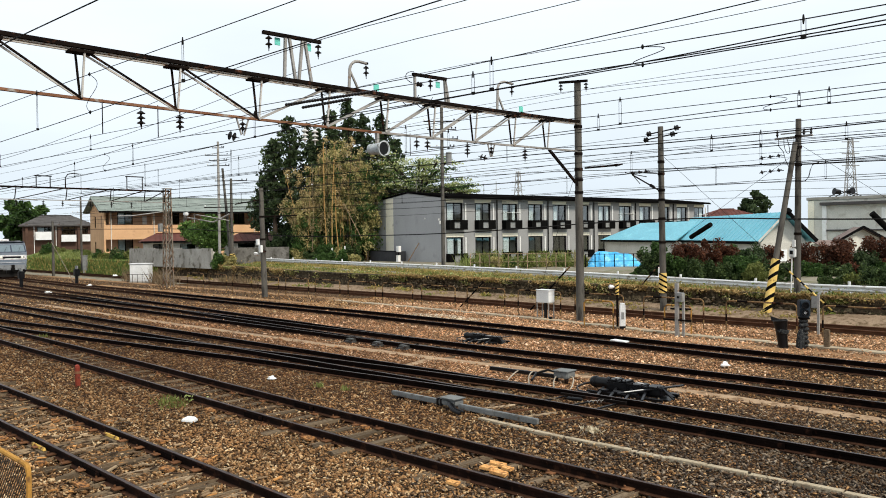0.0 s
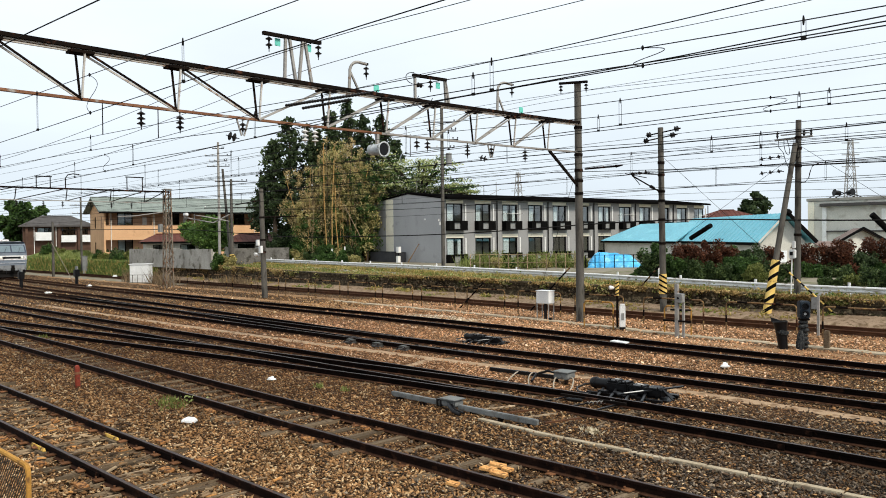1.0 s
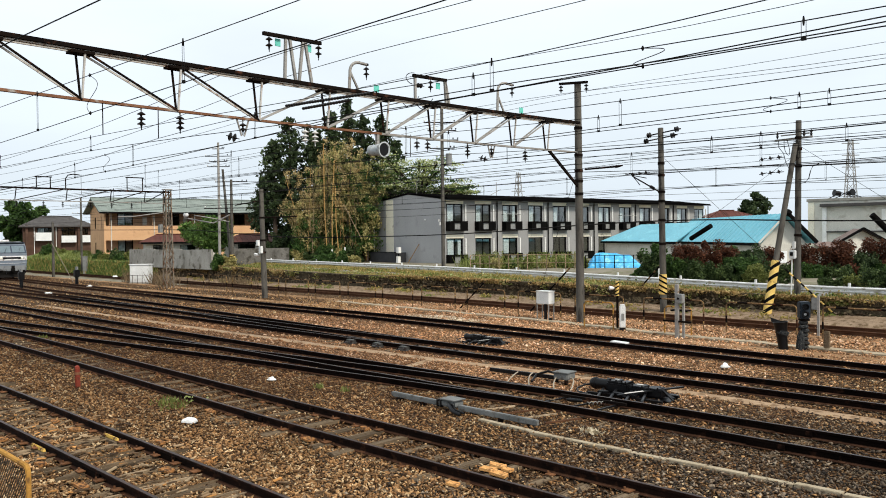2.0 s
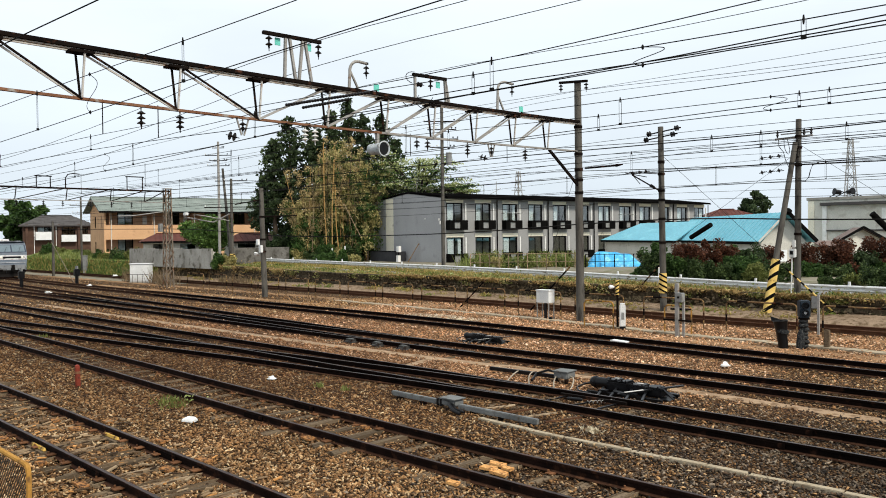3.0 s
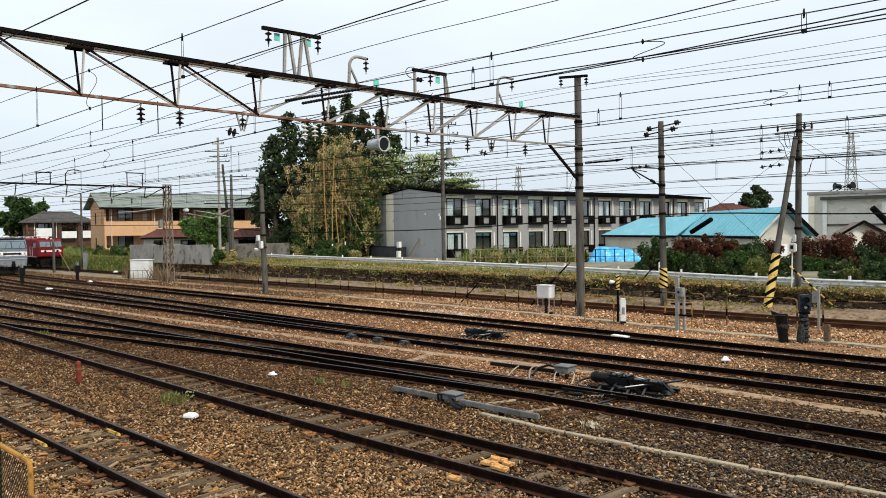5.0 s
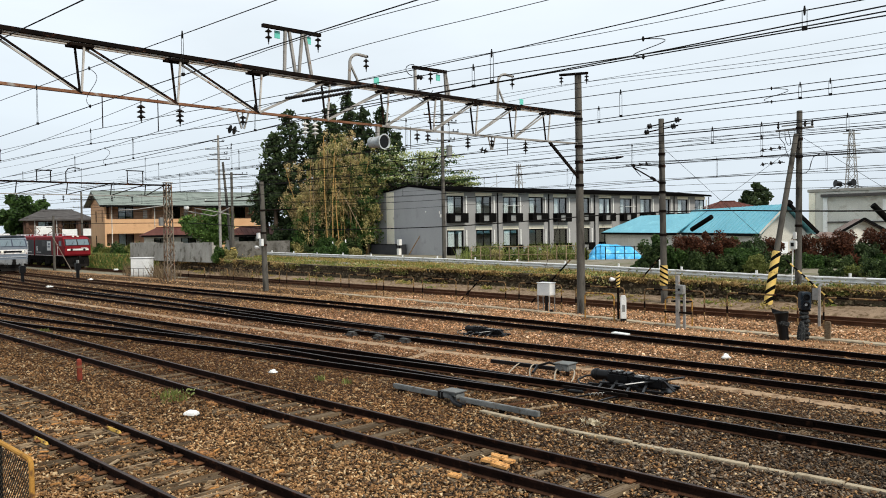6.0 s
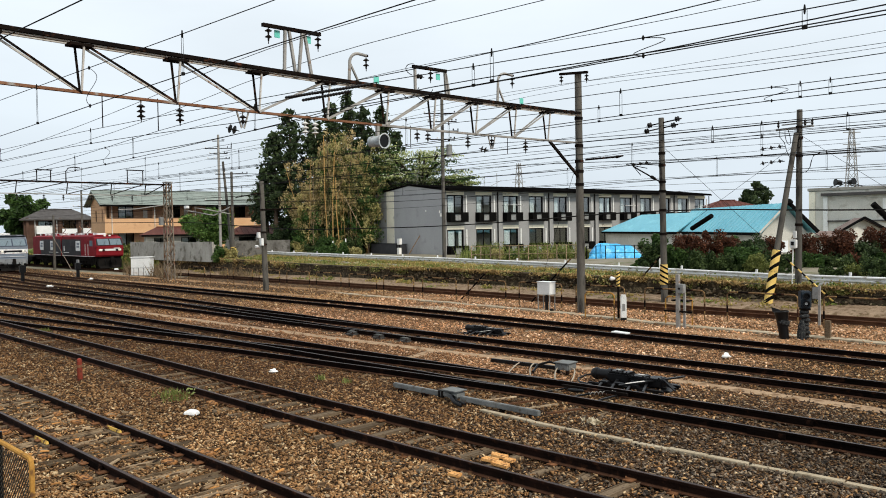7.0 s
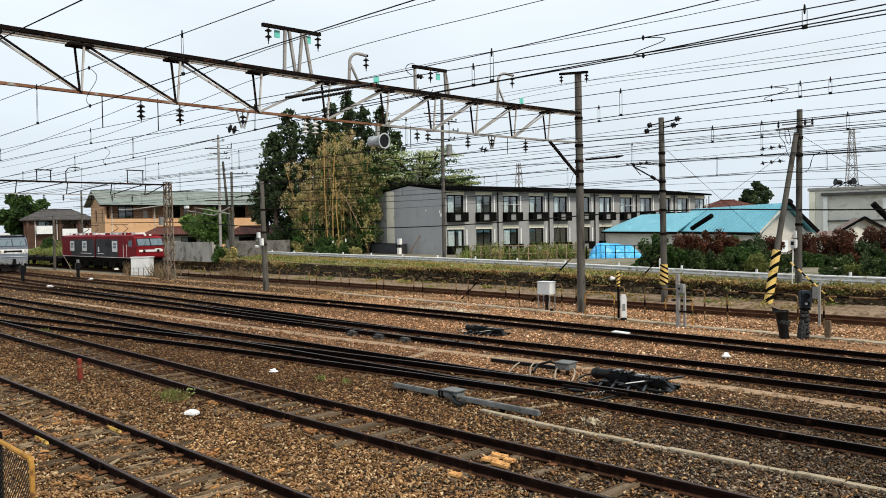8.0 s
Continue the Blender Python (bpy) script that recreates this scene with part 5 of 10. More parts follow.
overhead_line((21.3, -0.015), [(-150, 6.0), (-60, 6.0), (-36, 5.6), (-18, 6.0), (-6, 5.65), (16, 6.0)], [(-150, 5.2), (-60, 5.2), (-18, 5.22), (16, 5.2)], (-48, -42, -36, -30, -24, -13, -9, -5), 0.012)
overhead_line((28.9, -0.01), [(-160, 6.0), (-60, 6.0), (-38, 5.6), (-18, 6.0), (-6, 5.7), (16, 6.0)], [(-160, 5.2), (-60, 5.2), (-18, 5.2), (16, 5.2)], (-50, -44, -38, -32, -26, -21, -14, -10), 0.013)


def feeder(y, pts, r, label="dark feeder wire strung over the yard"):
    t = thing("feeder_wire", label, "feeder wire", group="feeder wires")
    part("wire", wire_mesh(y, pts, r * 0.72)[0], M_WIRE, t)
    return t


low = feeder(2.4, [(-30, 5.5), (-7.9, 5.29), (-6.2, 5.2), (10, 4.6)], 0.008)
part("steady_rod", Shape().cyl((-18, 2.4, 6.65), (-18, 2.4, 5.38), 0.012, n=5), M_DARKSTEEL, low)
feeder(11.68, [(-60, 7.3), (-40, 7.1), (-32, 7.42), (-26, 7.7), (-19.7, 8.14), (-18, 8.34), (-16.1, 8.26), (-11.5, 8.08), (0, 8.0), (16, 8.3)], 0.0125)
feeder(13.27, [(-60, 7.5), (-46, 7.2), (-34.6, 7.28), (-28.7, 7.55), (-21, 8.05), (-18, 8.3), (-14.6, 8.17), (-10, 8.07), (0, 8.0), (16, 8.3)], 0.0125)
feeder(14.98, [(-60, 7.4), (-30, 7.3), (-19.6, 7.84), (-18.0, 7.98), (-14.9, 7.79), (-11.5, 7.7), (-8.5, 7.62), (-6.1, 7.54), (16, 8.1)], 0.010)
feeder(17.6, [(-60, 7.4), (-30, 7.4), (-18, 7.95), (-11.9, 7.65), (-5, 7.57), (16, 8)], 0.022, "thick dark feeder cable strung over the yard")
feeder(21.6, [(-60, 7.4), (-36, 7.6), (-18, 8.24), (-9.8, 7.84), (-6, 7.72), (16, 8)], 0.010)
feeder(25.4, [(-60, 7.6), (-36, 8.3), (-18.6, 8.95), (-11, 8.85), (-6, 8.9), (16, 9)], 0.010)
feeder(25.4, [(-60, 7.0), (-36, 7.8), (-17.5, 8.85), (-11, 8.42), (-6, 8.4), (16, 8.7)], 0.010)
feeder(24.0, [(-60, 6.6), (-36, 6.5), (-16.5, 6.44), (-11, 6.34), (-6.8, 6.38), (16, 6.6)], 0.026, "thick dark feeder cable strung over the yard")
feeder(26.0, [(-60, 6.3), (-36, 6.1), (-18, 5.95), (-14.7, 5.68), (-11.8, 5.53), (-6, 5.6), (16, 5.9)], 0.018)
feeder(30.3, [(-80, 7.2), (-54, 7.0), (-36, 6.6), (-17.2, 7.0), (-6, 6.7), (16, 7.0)], 0.014)
feeder(30.3, [(-80, 7.5), (-54, 7.3), (-36, 7.1), (-17.2, 7.6), (-6, 7.4), (16, 7.6)], 0.014)
feeder(30.3, [(-80, 6.2), (-54, 6.1), (-36, 5.9), (-17.2, 6.0), (-6, 5.8), (16, 6.0)], 0.012)
feeder(30.3, [(-80, 5.6), (-54, 5.5), (-36, 5.2), (-17.2, 5.4), (-6, 5.1), (16, 5.4)], 0.012)
feeder(30.3, [(-80, 6.7), (-54, 6.55), (-36, 6.25), (-17.2, 6.5), (-6, 6.25), (16, 6.5)], 0.01)
feeder(30.3, [(-80, 5.3), (-54, 5.25), (-36, 4.9), (-17.2, 5.1), (-6, 4.85), (16, 5.1)], 0.01)
feeder(33.0, [(-95, 6.9), (-62.5, 6.7), (-36, 5.6), (-12.6, 6.5), (-6, 6.4), (16, 6.6)], 0.01)
feeder(30.3, [(-80, 4.9), (-54, 4.9), (-36, 4.5), (-17.2, 4.8), (-6, 4.6), (16, 4.8)], 0.012)
feeder(33.0, [(-95, 4.6), (-62.5, 4.2), (-48.8, 3.4), (-32.6, 3.47), (-23.8, 3.84), (-19, 4.1), (-13.8, 3.98), (-9.2, 3.72), (10, 4.2)], 0.042, "thick black telephone cable above the road")
feeder(33.0, [(-95, 9), (-62.5, 8.4), (-36, 6.6), (-12.6, 7.3), (-6, 7.1), (16, 7.4)], 0.014)
feeder(33.0, [(-95, 8.4), (-62.5, 8.0), (-36, 6.1), (-12.6, 7.2), (-6, 6.95), (16, 7.2)], 0.014)
feeder(33.0, [(-12.6, 6.15), (-9.3, 5.98), (0, 5.9), (16, 6.2)], 0.03, "thick black cable from the utility pole")
feeder(33.0, [(-62.5, 6.0), (-36, 5.0), (-12.6, 5.6), (0, 5.4), (16, 5.6)], 0.016)


def slanting(name, a, b, r, label):
    t = thing(name, label, "wire", group="slanting wires")
    part("wire", Shape().cyl(a, b, r, n=5), M_WIRE, t)
    return t


slanting("guy_wire", (-12.6, 33.1, 6.6), (-20.5, 33.8, 1.6), 0.008, "thin guy wire from a pole to the verge")
slanting("guy_wire", (-18.0, 25.5, 6.0), (-22.6, 28.6, 0.1), 0.008, "thin guy wire from a mast to the ground")
slanting("guy_wire", (-12.6, 33.1, 7.0), (-7.2, 33.6, 3.0), 0.008, "thin guy wire from a pole")

# strain insulators set into wires
for p, q, rr in (((-10.8, 7.3, 5.54), (-8.69, 7.3, 5.46), 0.03), ((-10.34, 7.3, 5.44), (-9.14, 7.3, 5.42), 0.03)):
    t = thing("strain_insulator", "long dark ribbed strain insulator in a wire", "insulator", group="strain insulators")
    d = Vector(q) - Vector(p)
    n = int(d.length / 0.07)
    prof = []
    for i in range(n):
        prof += [(i * 0.07, 0.013), (i * 0.07 + 0.02, 0.024), (i * 0.07 + 0.045, 0.024), (i * 0.07 + 0.06, 0.013)]
    part("rod", Shape().lathe(p, prof, d, 8), M_INSUL, t, smooth=True)
t = thing("section_insulator", "long dark rod insulator in an overhead wire", "insulator")
part("rod", Shape().cyl((-18.0, 26.0, 5.97), (-16.6, 26.0, 5.98), 0.035, n=8), M_DARKSTEEL, t)
part("end_fitting", Shape().cyl((-16.6, 26.0, 5.98), (-16.3, 26.0, 6.0), 0.06, 0.02, n=8), M_DARKSTEEL, t)
for xx, zz in ((-12.95, 6.2), (-12.95, 5.65), (-18.6, 5.98)):
    t = thing("strain_insulator", "cluster of dark bell strain insulators on a wire", "insulator", group="strain insulators")
    for k in range(3):
        insulator(t, (xx + 0.32 * k, 30.3, zz + 0.02 * k), 1, 0.085, 0.1, axis=(1, 0, 0.25))
        part("yoke", Shape().cyl((xx + 0.32 * k, 30.3, zz + 0.02 * k), (xx + 0.32 * k + 0.3, 30.3, zz + 0.05), 0.015, n=5), M_WIRE, t)


# ---- buildings ----
def oriented(x, y, z, deg):
    """Pose whose local x is turned deg from world Y towards world X; local y points away to its left."""
    a = radians(deg)
    return Matrix(((math.sin(a), -math.cos(a), 0, x), (math.cos(a), math.sin(a), 0, y), (0, 0, 1, z), (0, 0, 0, 1)))


def wall_holes(length, height, thick, holes, axis="x", at=(0, 0, 0)):
    """A wall with openings through it. axis x: along x, front at y=at.y, body towards +y; axis y: along y, front at x=at.x, body towards +x."""
    xs = sorted({0.0, length, *[h[0] for h in holes], *[h[1] for h in holes]})
    zs = sorted({0.0, height, *[h[2] for h in holes], *[h[3] for h in holes]})

    def solid(i, k):
        if not (0 <= i < len(xs) - 1 and 0 <= k < len(zs) - 1):
            return False
        cx, cz = (xs[i] + xs[i + 1]) / 2, (zs[k] + zs[k + 1]) / 2
        return not any(a < cx < b and c < cz < d for a, b, c, d in holes)

    s = Shape()

    def pt(a, d, z):
        return (at[0] + a, at[1] + d, at[2] + z) if axis == "x" else (at[0] + d, at[1] + a, at[2] + z)
    for i in range(len(xs) - 1):
        for k in range(len(zs) - 1):
            if not solid(i, k):
                continue
            a, b, c, d = xs[i], xs[i + 1], zs[k], zs[k + 1]
            s.add([pt(a, 0, c), pt(b, 0, c), pt(b, 0, d), pt(a, 0, d)], [(0, 1, 2, 3)])
            s.add([pt(a, thick, c), pt(b, thick, c), pt(b, thick, d), pt(a, thick, d)], [(3, 2, 1, 0)])
            for nb, q in (((i - 1, k), ((a, c), (a, d))), ((i + 1, k), ((b, c), (b, d))), ((i, k - 1), ((a, c), (b, c))), ((i, k + 1), ((a, d), (b, d)))):
                if not solid(*nb):
                    (p0, p1), (r0, r1) = q
                    s.add([pt(p0, 0, p1), pt(r0, 0, r1), pt(r0, thick, r1), pt(p0, thick, p1)], [(0, 1, 2, 3)])
    return s


def window(parent, x0, x1, z0, z1, y=0.0, axis="x", panes=2, frame_mat=None, bar=0.05):
    """A sliding window set into an opening: frame, panes and stiles."""
    fm = frame_mat or M_FRAME

    def v(a, d, z):
        return (a, y + d, z) if axis == "x" else (y + d, a, z)
    w = part("window", Shape().span(v(x0, 0.04, z0), v(x0 + bar, 0.13, z1)).span(v(x1 - bar, 0.04, z0), v(x1, 0.13, z1)).span(v(x0 + bar, 0.04, z1 - bar), v(x1 - bar, 0.13, z1)).span(v(x0 + bar, 0.04, z0), v(x1 - bar, 0.13, z0 + bar + 0.01)), fm, parent)
    st = (x1 - x0 - 2 * bar) / panes
    for i in range(panes):
        a = x0 + bar + st * i
        pane = part("pane", Shape().span(v(a + 0.035, 0.075 + 0.02 * (i % 2), z0 + bar + 0.01), v(a + st - 0.035, 0.083 + 0.02 * (i % 2), z1 - bar)), M_GLASS, w)
        pane.visible_shadow = False
        for q in (a, a + st - 0.035):
            part("stile", Shape().span(v(q - 0.012, 0.06, z0 + bar + 0.01), v(q + 0.047, 0.11, z1 - bar)), fm, w)
    return w


def curtain_part(parent, x0, x1, z0, z1, y, axis="x"):
    n = max(6, int((x1 - x0) / 0.06))
    s = Shape()
    for i in range(n + 1):
        a = x0 + (x1 - x0) * i / n
        d = y + 0.012 * math.sin(i * 1.9)
        for z in (z0, z1):
            s.v.append((a, d, z) if axis == "x" else (d, a, z))
    s.f = [(2 * i, 2 * i + 2, 2 * i + 3, 2 * i + 1) for i in range(n)]
    return part("curtain", s, M_CURTAIN, parent)


# grey two-storey apartment block
AL, AW, AH = 38.8, 11.05, 5.75
apt = thing("apartment_block", "long two-storey grey apartment block with black balconies", "apartment building", oriented(-49.36, 49.6, 0.92, 7.46))
PITCH = 3.33
openings = []
for k in range(12):
    x0 = 0.38 + PITCH * k
    openings += [(x0, x0 + 1.86, 3.05, 5.36), (x0, x0 + 1.86, 0.12, 2.28)]
part("wall_front", wall_holes(AL, AH, 0.2, openings), M_GREYWALL, apt)
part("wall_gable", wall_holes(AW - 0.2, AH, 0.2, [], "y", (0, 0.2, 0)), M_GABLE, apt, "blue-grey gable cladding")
part("wall_gable", wall_holes(AW - 0.2, AH, 0.2, [], "y", (AL - 0.2, 0.2, 0)), M_GREYWALL, apt)
part("wall_back", wall_holes(AL - 0.4, AH, 0.2, [], "x", (0.2, AW - 0.2, 0)), M_GREYWALL, apt)
part("floor_slab", Shape().span((0.2, 0.2, 2.6), (AL - 0.2, AW - 0.2, 2.8)).span((0.2, 0.2, 0), (AL - 0.2, AW - 0.2, 0.08)), M_CONCRETE, apt)
for k in range(13):
    if 0 < k < 12:
        part("party_wall", Shape().span((PITCH * k - 0.46, 0.25, 0.09), (PITCH * k - 0.36, 7, 2.59)).span((PITCH * k - 0.46, 0.25, 2.81), (PITCH * k - 0.36, 7, 5.7)), M_BEIGE, apt)
# roof: shallow gable with black fascia
ridge_y, ridge_z = 5.3, 6.5
roof = Shape()
x0, x1 = -0.07, AL + 0.3
prof = [(-0.75, 5.92), (ridge_y, ridge_z + 0.06), (AW + 0.3, 5.95), (AW + 0.3, 5.8), (ridge_y, ridge_z - 0.08), (-0.75, 5.72)]
roof.add([(x, a, b) for x in (x0, x1) for a, b in prof], [(i, (i + 1) % 6, 6 + (i + 1) % 6, 6 + i) for i in range(6)] + [(5, 4, 3, 2, 1, 0), (6, 7, 8, 9, 10, 11)])
part("roof", roof, M_ROOFDARK, apt)
for xx in (0.0, AL - 0.2):
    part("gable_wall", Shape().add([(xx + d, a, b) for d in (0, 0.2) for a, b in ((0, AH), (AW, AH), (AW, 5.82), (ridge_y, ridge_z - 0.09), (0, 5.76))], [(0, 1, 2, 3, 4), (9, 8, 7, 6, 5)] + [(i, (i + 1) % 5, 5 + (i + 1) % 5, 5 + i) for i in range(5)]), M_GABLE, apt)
part("gutter", Shape().bar((x0, -0.8, 5.78), (x1, -0.8, 5.78), 0.1, 0.12), M_ROOFDARK, apt)
part("beige_band", Shape().span((-0.035, 7.75, 0), (-0.002, 9.0, 6.05)), M_BEIGE, apt, "beige cladding strip")
part("corner_pipe", Shape().cyl((-0.12, 11.0, 0), (-0.12, 11.0, 5.6), 0.06, n=10), M_WHITEPIPE, apt, smooth=True)
part("corner_trim", Shape().span((-0.03, -0.03, 0), (0.12, 0.1, 5.7)), M_BEIGE, apt)
part("wall_vent", Shape().lathe((0, 2.6, 4.0), [(0, 0.06), (0.05, 0.09), (0.09, 0.05)], (-1, 0, 0), 10), M_WHITEPIPE, apt)
part("meter", Shape().box((-0.06, 0.35, 3.6), (0.1, 0.16, 0.3)), M_WHITEPIPE, apt, bevel=0.02)
part("meter", Shape().box((-0.06, 0.5, 3.9), (0.1, 0.1, 0.22)), M_WHITEPIPE, apt, bevel=0.02)
part("antenna", Shape().cyl((1.0, ridge_y, 6.5), (1.0, ridge_y, 7.7), 0.02, n=6).cyl((0.6, ridge_y - 0.5, 7.5), (1.4, ridge_y + 0.5, 7.5), 0.012, n=5).cyl((0.6, ridge_y + 0.5, 7.3), (1.4, ridge_y - 0.4, 7.3), 0.012, n=5).cyl((0.6, ridge_y, 7.6), (1.4, ridge_y, 7.6), 0.012, n=5), M_STEEL, apt)
part("antenna", Shape().cyl((11.0, ridge_y, 6.5), (11.0, ridge_y, 7.9), 0.03, n=6).bar((10.2, ridge_y, 6.6), (11.6, ridge_y, 7.2), 0.04, 0.04), M_STEEL, apt)
rng = random.Random(11)
for k in range(12):
    b0 = 0.38 + PITCH * k
    for z0, z1, lvl in ((3.05, 5.36, 1), (0.12, 2.28, 0)):
        window(apt, b0, b0 + 1.86, z0, z1, 0.0, bar=0.09)
        q = rng.random()
        if q < (0.92 if lvl else 0.6):
            a = rng.uniform(0.05, 0.12) if rng.random() < 0.85 else 0.82
            curtain_part(apt, b0 + a, b0 + min(1.8, a + rng.uniform(0.62, 0.84)), z0 + 0.1, z1 - 0.1, 0.13)
            if rng.random() < 0.22:
                curtain_part(apt, b0 + 1.36, b0 + 1.78, z0 + 0.1, z1 - 0.1, 0.14)
        part("lintel_panel", Shape().span((b0 - 0.05, -0.03, z1 + 0.02), (b0 + 1.93, -0.002, z1 + (0.32 if lvl else 0.34))), M_BEIGE, apt, "beige panel")
        # balcony: solid dark apron with a paler gap
        zb = 2.95 if lvl else -0.02
        bal = part("balcony", Shape().span((b0 - 0.05, -0.55, zb), (b0 + 1.98, -0.0, zb + 0.1)), M_FRAME, apt)
        part("apron", wall_holes(2.07, 0.86, 0.04, [(0.56, 1.24, 0.14, 0.7)], "x", (b0 - 0.07, -0.58, zb)), M_BLACKPAINT, bal, "black balcony apron")
        for xs in (b0 - 0.07, b0 + 1.96):
            part("apron_side", Shape().span((xs, -0.535, zb + 0.102), (xs + 0.04, 0, zb + 0.86)), M_BLACKPAINT, bal)
        part("air_conditioner", Shape().box((b0 + 0.84, -0.36, zb + 0.42), (0.74, 0.26, 0.6)), M_GREYBOX, bal, bevel=0.02)
        part("rail_post", Shape().cyl((b0 + 2.15, -0.06, z0 + 0.3), (b0 + 2.15, -0.06, z1), 0.07, n=8).cyl((b0 + 2.15, -0.06, z0 + 0.3), (b0 + 2.0, -0.06, z0 + 0.1), 0.07, n=8), M_WHITEPIPE, apt, "white duct pipe", smooth=True)
        dry = rng.random() < 0.25
        for xs in (b0 - 0.1, b0 + 1.9) if dry else ():
            part("laundry_arm", Shape().cyl((xs, 0.02, z1 - 0.9), (xs, -0.7, z1 - 0.85), 0.025, n=6), M_FRAME, apt)
        if dry:
            part("laundry_pole", Shape().cyl((b0 - 0.3, -0.6, z1 - 0.86), (b0 + 2.1, -0.6, z1 - 0.86), 0.016, n=6), M_WHITEPIPE, apt)
    if k % 2 == 1:
        part("downpipe", Shape().cyl((b0 + 2.6, -0.08, 0.0), (b0 + 2.6, -0.08, 5.7), 0.05, n=8), M_FRAME, apt, "dark downpipe", smooth=True)

# refuse enclosure, small cabinet and a leaning board at its gable
bin_box = thing("refuse_enclosure", "low dark grey refuse enclosure against the grey gable", "enclosure", oriented(-49.36, 49.6, 1.0, 7.46))
part("wall", Shape().span((-1.3, 5.6, -0.1), (-1.15, 9.9, 0.95)).span((-1.15, 9.78, -0.1), (-0.1, 9.9, 0.95)).span((-1.15, 5.6, -0.1), (-0.1, 5.72, 0.95)), M_REFUSE, bin_box, bevel=0.01)
part("coping", Shape().span((-1.34, 5.56, 0.952), (-1.11, 9.94, 1.0)), M_FRAME, bin_box)
cab = thing("meter_cabinet", "small pale meter cabinet beside the refuse enclosure", "cabinet", oriented(-49.36, 49.6, 1.0, 7.46))
part("body", Shape().span((-1.4, 5.0, -0.1), (-1.1, 5.35, 0.6)).span((-1.4, 4.9, 0.9), (-1.1, 5.3, 1.45)), M_WHITEPIPE, cab, bevel=0.02)
part("post", Shape().span((-1.28, 5.1, 0.6), (-1.2, 5.18, 0.9)), M_FRAME, cab)
board = thing("leaning_plank", "orange wooden plank leaning on the grey gable", "plank", oriented(-49.36, 49.6, 0.95, 7.46))
part("plank", Shape().bar((-0.7, 4.45, 0.0), (-0.06, 3.55, 1.75), 0.12, 0.03), M_OCHRE, board)


# ---- orange apartment house ----
orange = thing("apartment_house", "orange two-storey apartment house with grey-green metal roof", "apartment building", oriented(-95.6, 38.7, 0.9, 10.5))
OL, OW = 19.9, 8.0
oh = [(1.8, 3.6, 3.9, 5.75), (7.6, 9.3, 3.9, 5.75), (12.6, 14.4, 3.9, 5.75), (16.4, 17.9, 3.9, 5.75), (1.8, 3.6, 0.6, 2.5), (7.6, 9.3, 0.6, 2.5), (12.6, 14.4, 0.6, 2.5)]
part("wall_front", wall_holes(OL, 6.0, 0.2, oh, "x", (0, 1.3, 0)), M_ORANGE2, orange)
gh = [(1.0, 1.7, 3.9, 5.3), (4.6, 5.3, 3.9, 5.3), (4.6, 5.3, 0.9, 2.2)]
part("wall_gable", wall_holes(OW, 6.0, 0.2, gh, "y", (0, 0.0, 0)), M_ORANGE, orange)
part("wall_gable", wall_holes(OW - 1.5, 6.0, 0.2, [], "y", (OL - 0.2, 1.5, 0)), M_ORANGE, orange)
part("wall_back", wall_holes(OL - 0.4, 6.0, 0.2, [], "x", (0.2, OW - 0.2, 0)), M_ORANGE, orange)
part("floor_slab", Shape().span((0.2, 0.1, 2.6), (OL - 0.2, OW - 0.2, 2.8)), M_CONCRETE, orange)
part("balcony_front", Shape().span((0.2, 0.0, 2.45), (OL - 0.1, 0.12, 4.22)), M_ORANGE, orange, "orange balcony parapet")
part("balcony_cap", Shape().span((0.2, -0.03, 4.222), (OL - 0.1, 0.15, 4.28)), M_BROWNWALL, orange)
part("lower_parapet", Shape().span((0.2, 0.0, 0.0), (OL - 0.1, 0.12, 1.0)), M_ORANGE, orange)
for i, (a, b, c, d) in enumerate(oh):
    window(orange, a, b, c, d, 1.3)
    if i % 2 == 0:
        curtain_part(orange, a + 0.1, a + 0.9, c + 0.05, d - 0.05, 1.55)
for a, b, c, d in gh:
    window(orange, a, b, c, d, 0.0, "y", 1)
for xx in (0.6, 5.6, 10.6, 15.4, 18.5):
    part("balcony_screen", Shape().span((xx, 0.12, 2.8), (xx + 0.1, 1.3, 5.95)), M_ORANGE2, orange)
    part("downpipe", Shape().cyl((xx + 0.2, -0.05, 0), (xx + 0.2, -0.05, 5.9), 0.05, n=8), M_CREAM, orange)
for xx in (5.3, 10.3, 15.1):
    part("white_door", Shape().span((xx - 0.55, 1.24, 3.0), (xx - 0.05, 1.296, 5.3)), M_CREAM, orange)
rf = Shape()
pr = [(-0.9, 5.85), (4.1, 7.75), (OW + 0.9, 5.95), (OW + 0.9, 5.8), (4.1, 7.55), (-0.9, 5.68)]
rf.add([(x, a, b) for x in (-0.7, OL + 0.7) for a, b in pr], [(i, (i + 1) % 6, 6 + (i + 1) % 6, 6 + i) for i in range(6)] + [(5, 4, 3, 2, 1, 0), (6, 7, 8, 9, 10, 11)])
part("roof", rf, M_ROOFGREEN, orange)
for i in range(24):
    xx = -0.5 + i * (OL + 1.0) / 23
    part("roof_seam", Shape().bar((xx, -0.88, 5.86), (xx, 4.1, 7.76), 0.03, 0.03), M_ROOFGREEN, orange)
part("ridge_cap", Shape().bar((-0.7, 4.1, 7.78), (OL + 0.7, 4.1, 7.78), 0.25, 0.08), M_ROOFGREEN, orange)
for xx in (0.0, OL - 0.2):
    part("gable_wall", Shape().add([(xx + d, a, b) for d in (0, 0.2) for a, b in ((0, 6.0), (OW, 6.0), (4.1, 7.5))], [(0, 1, 2), (5, 4, 3), (0, 1, 4, 3), (1, 2, 5, 4), (2, 0, 3, 5)]), M_ORANGE, orange)
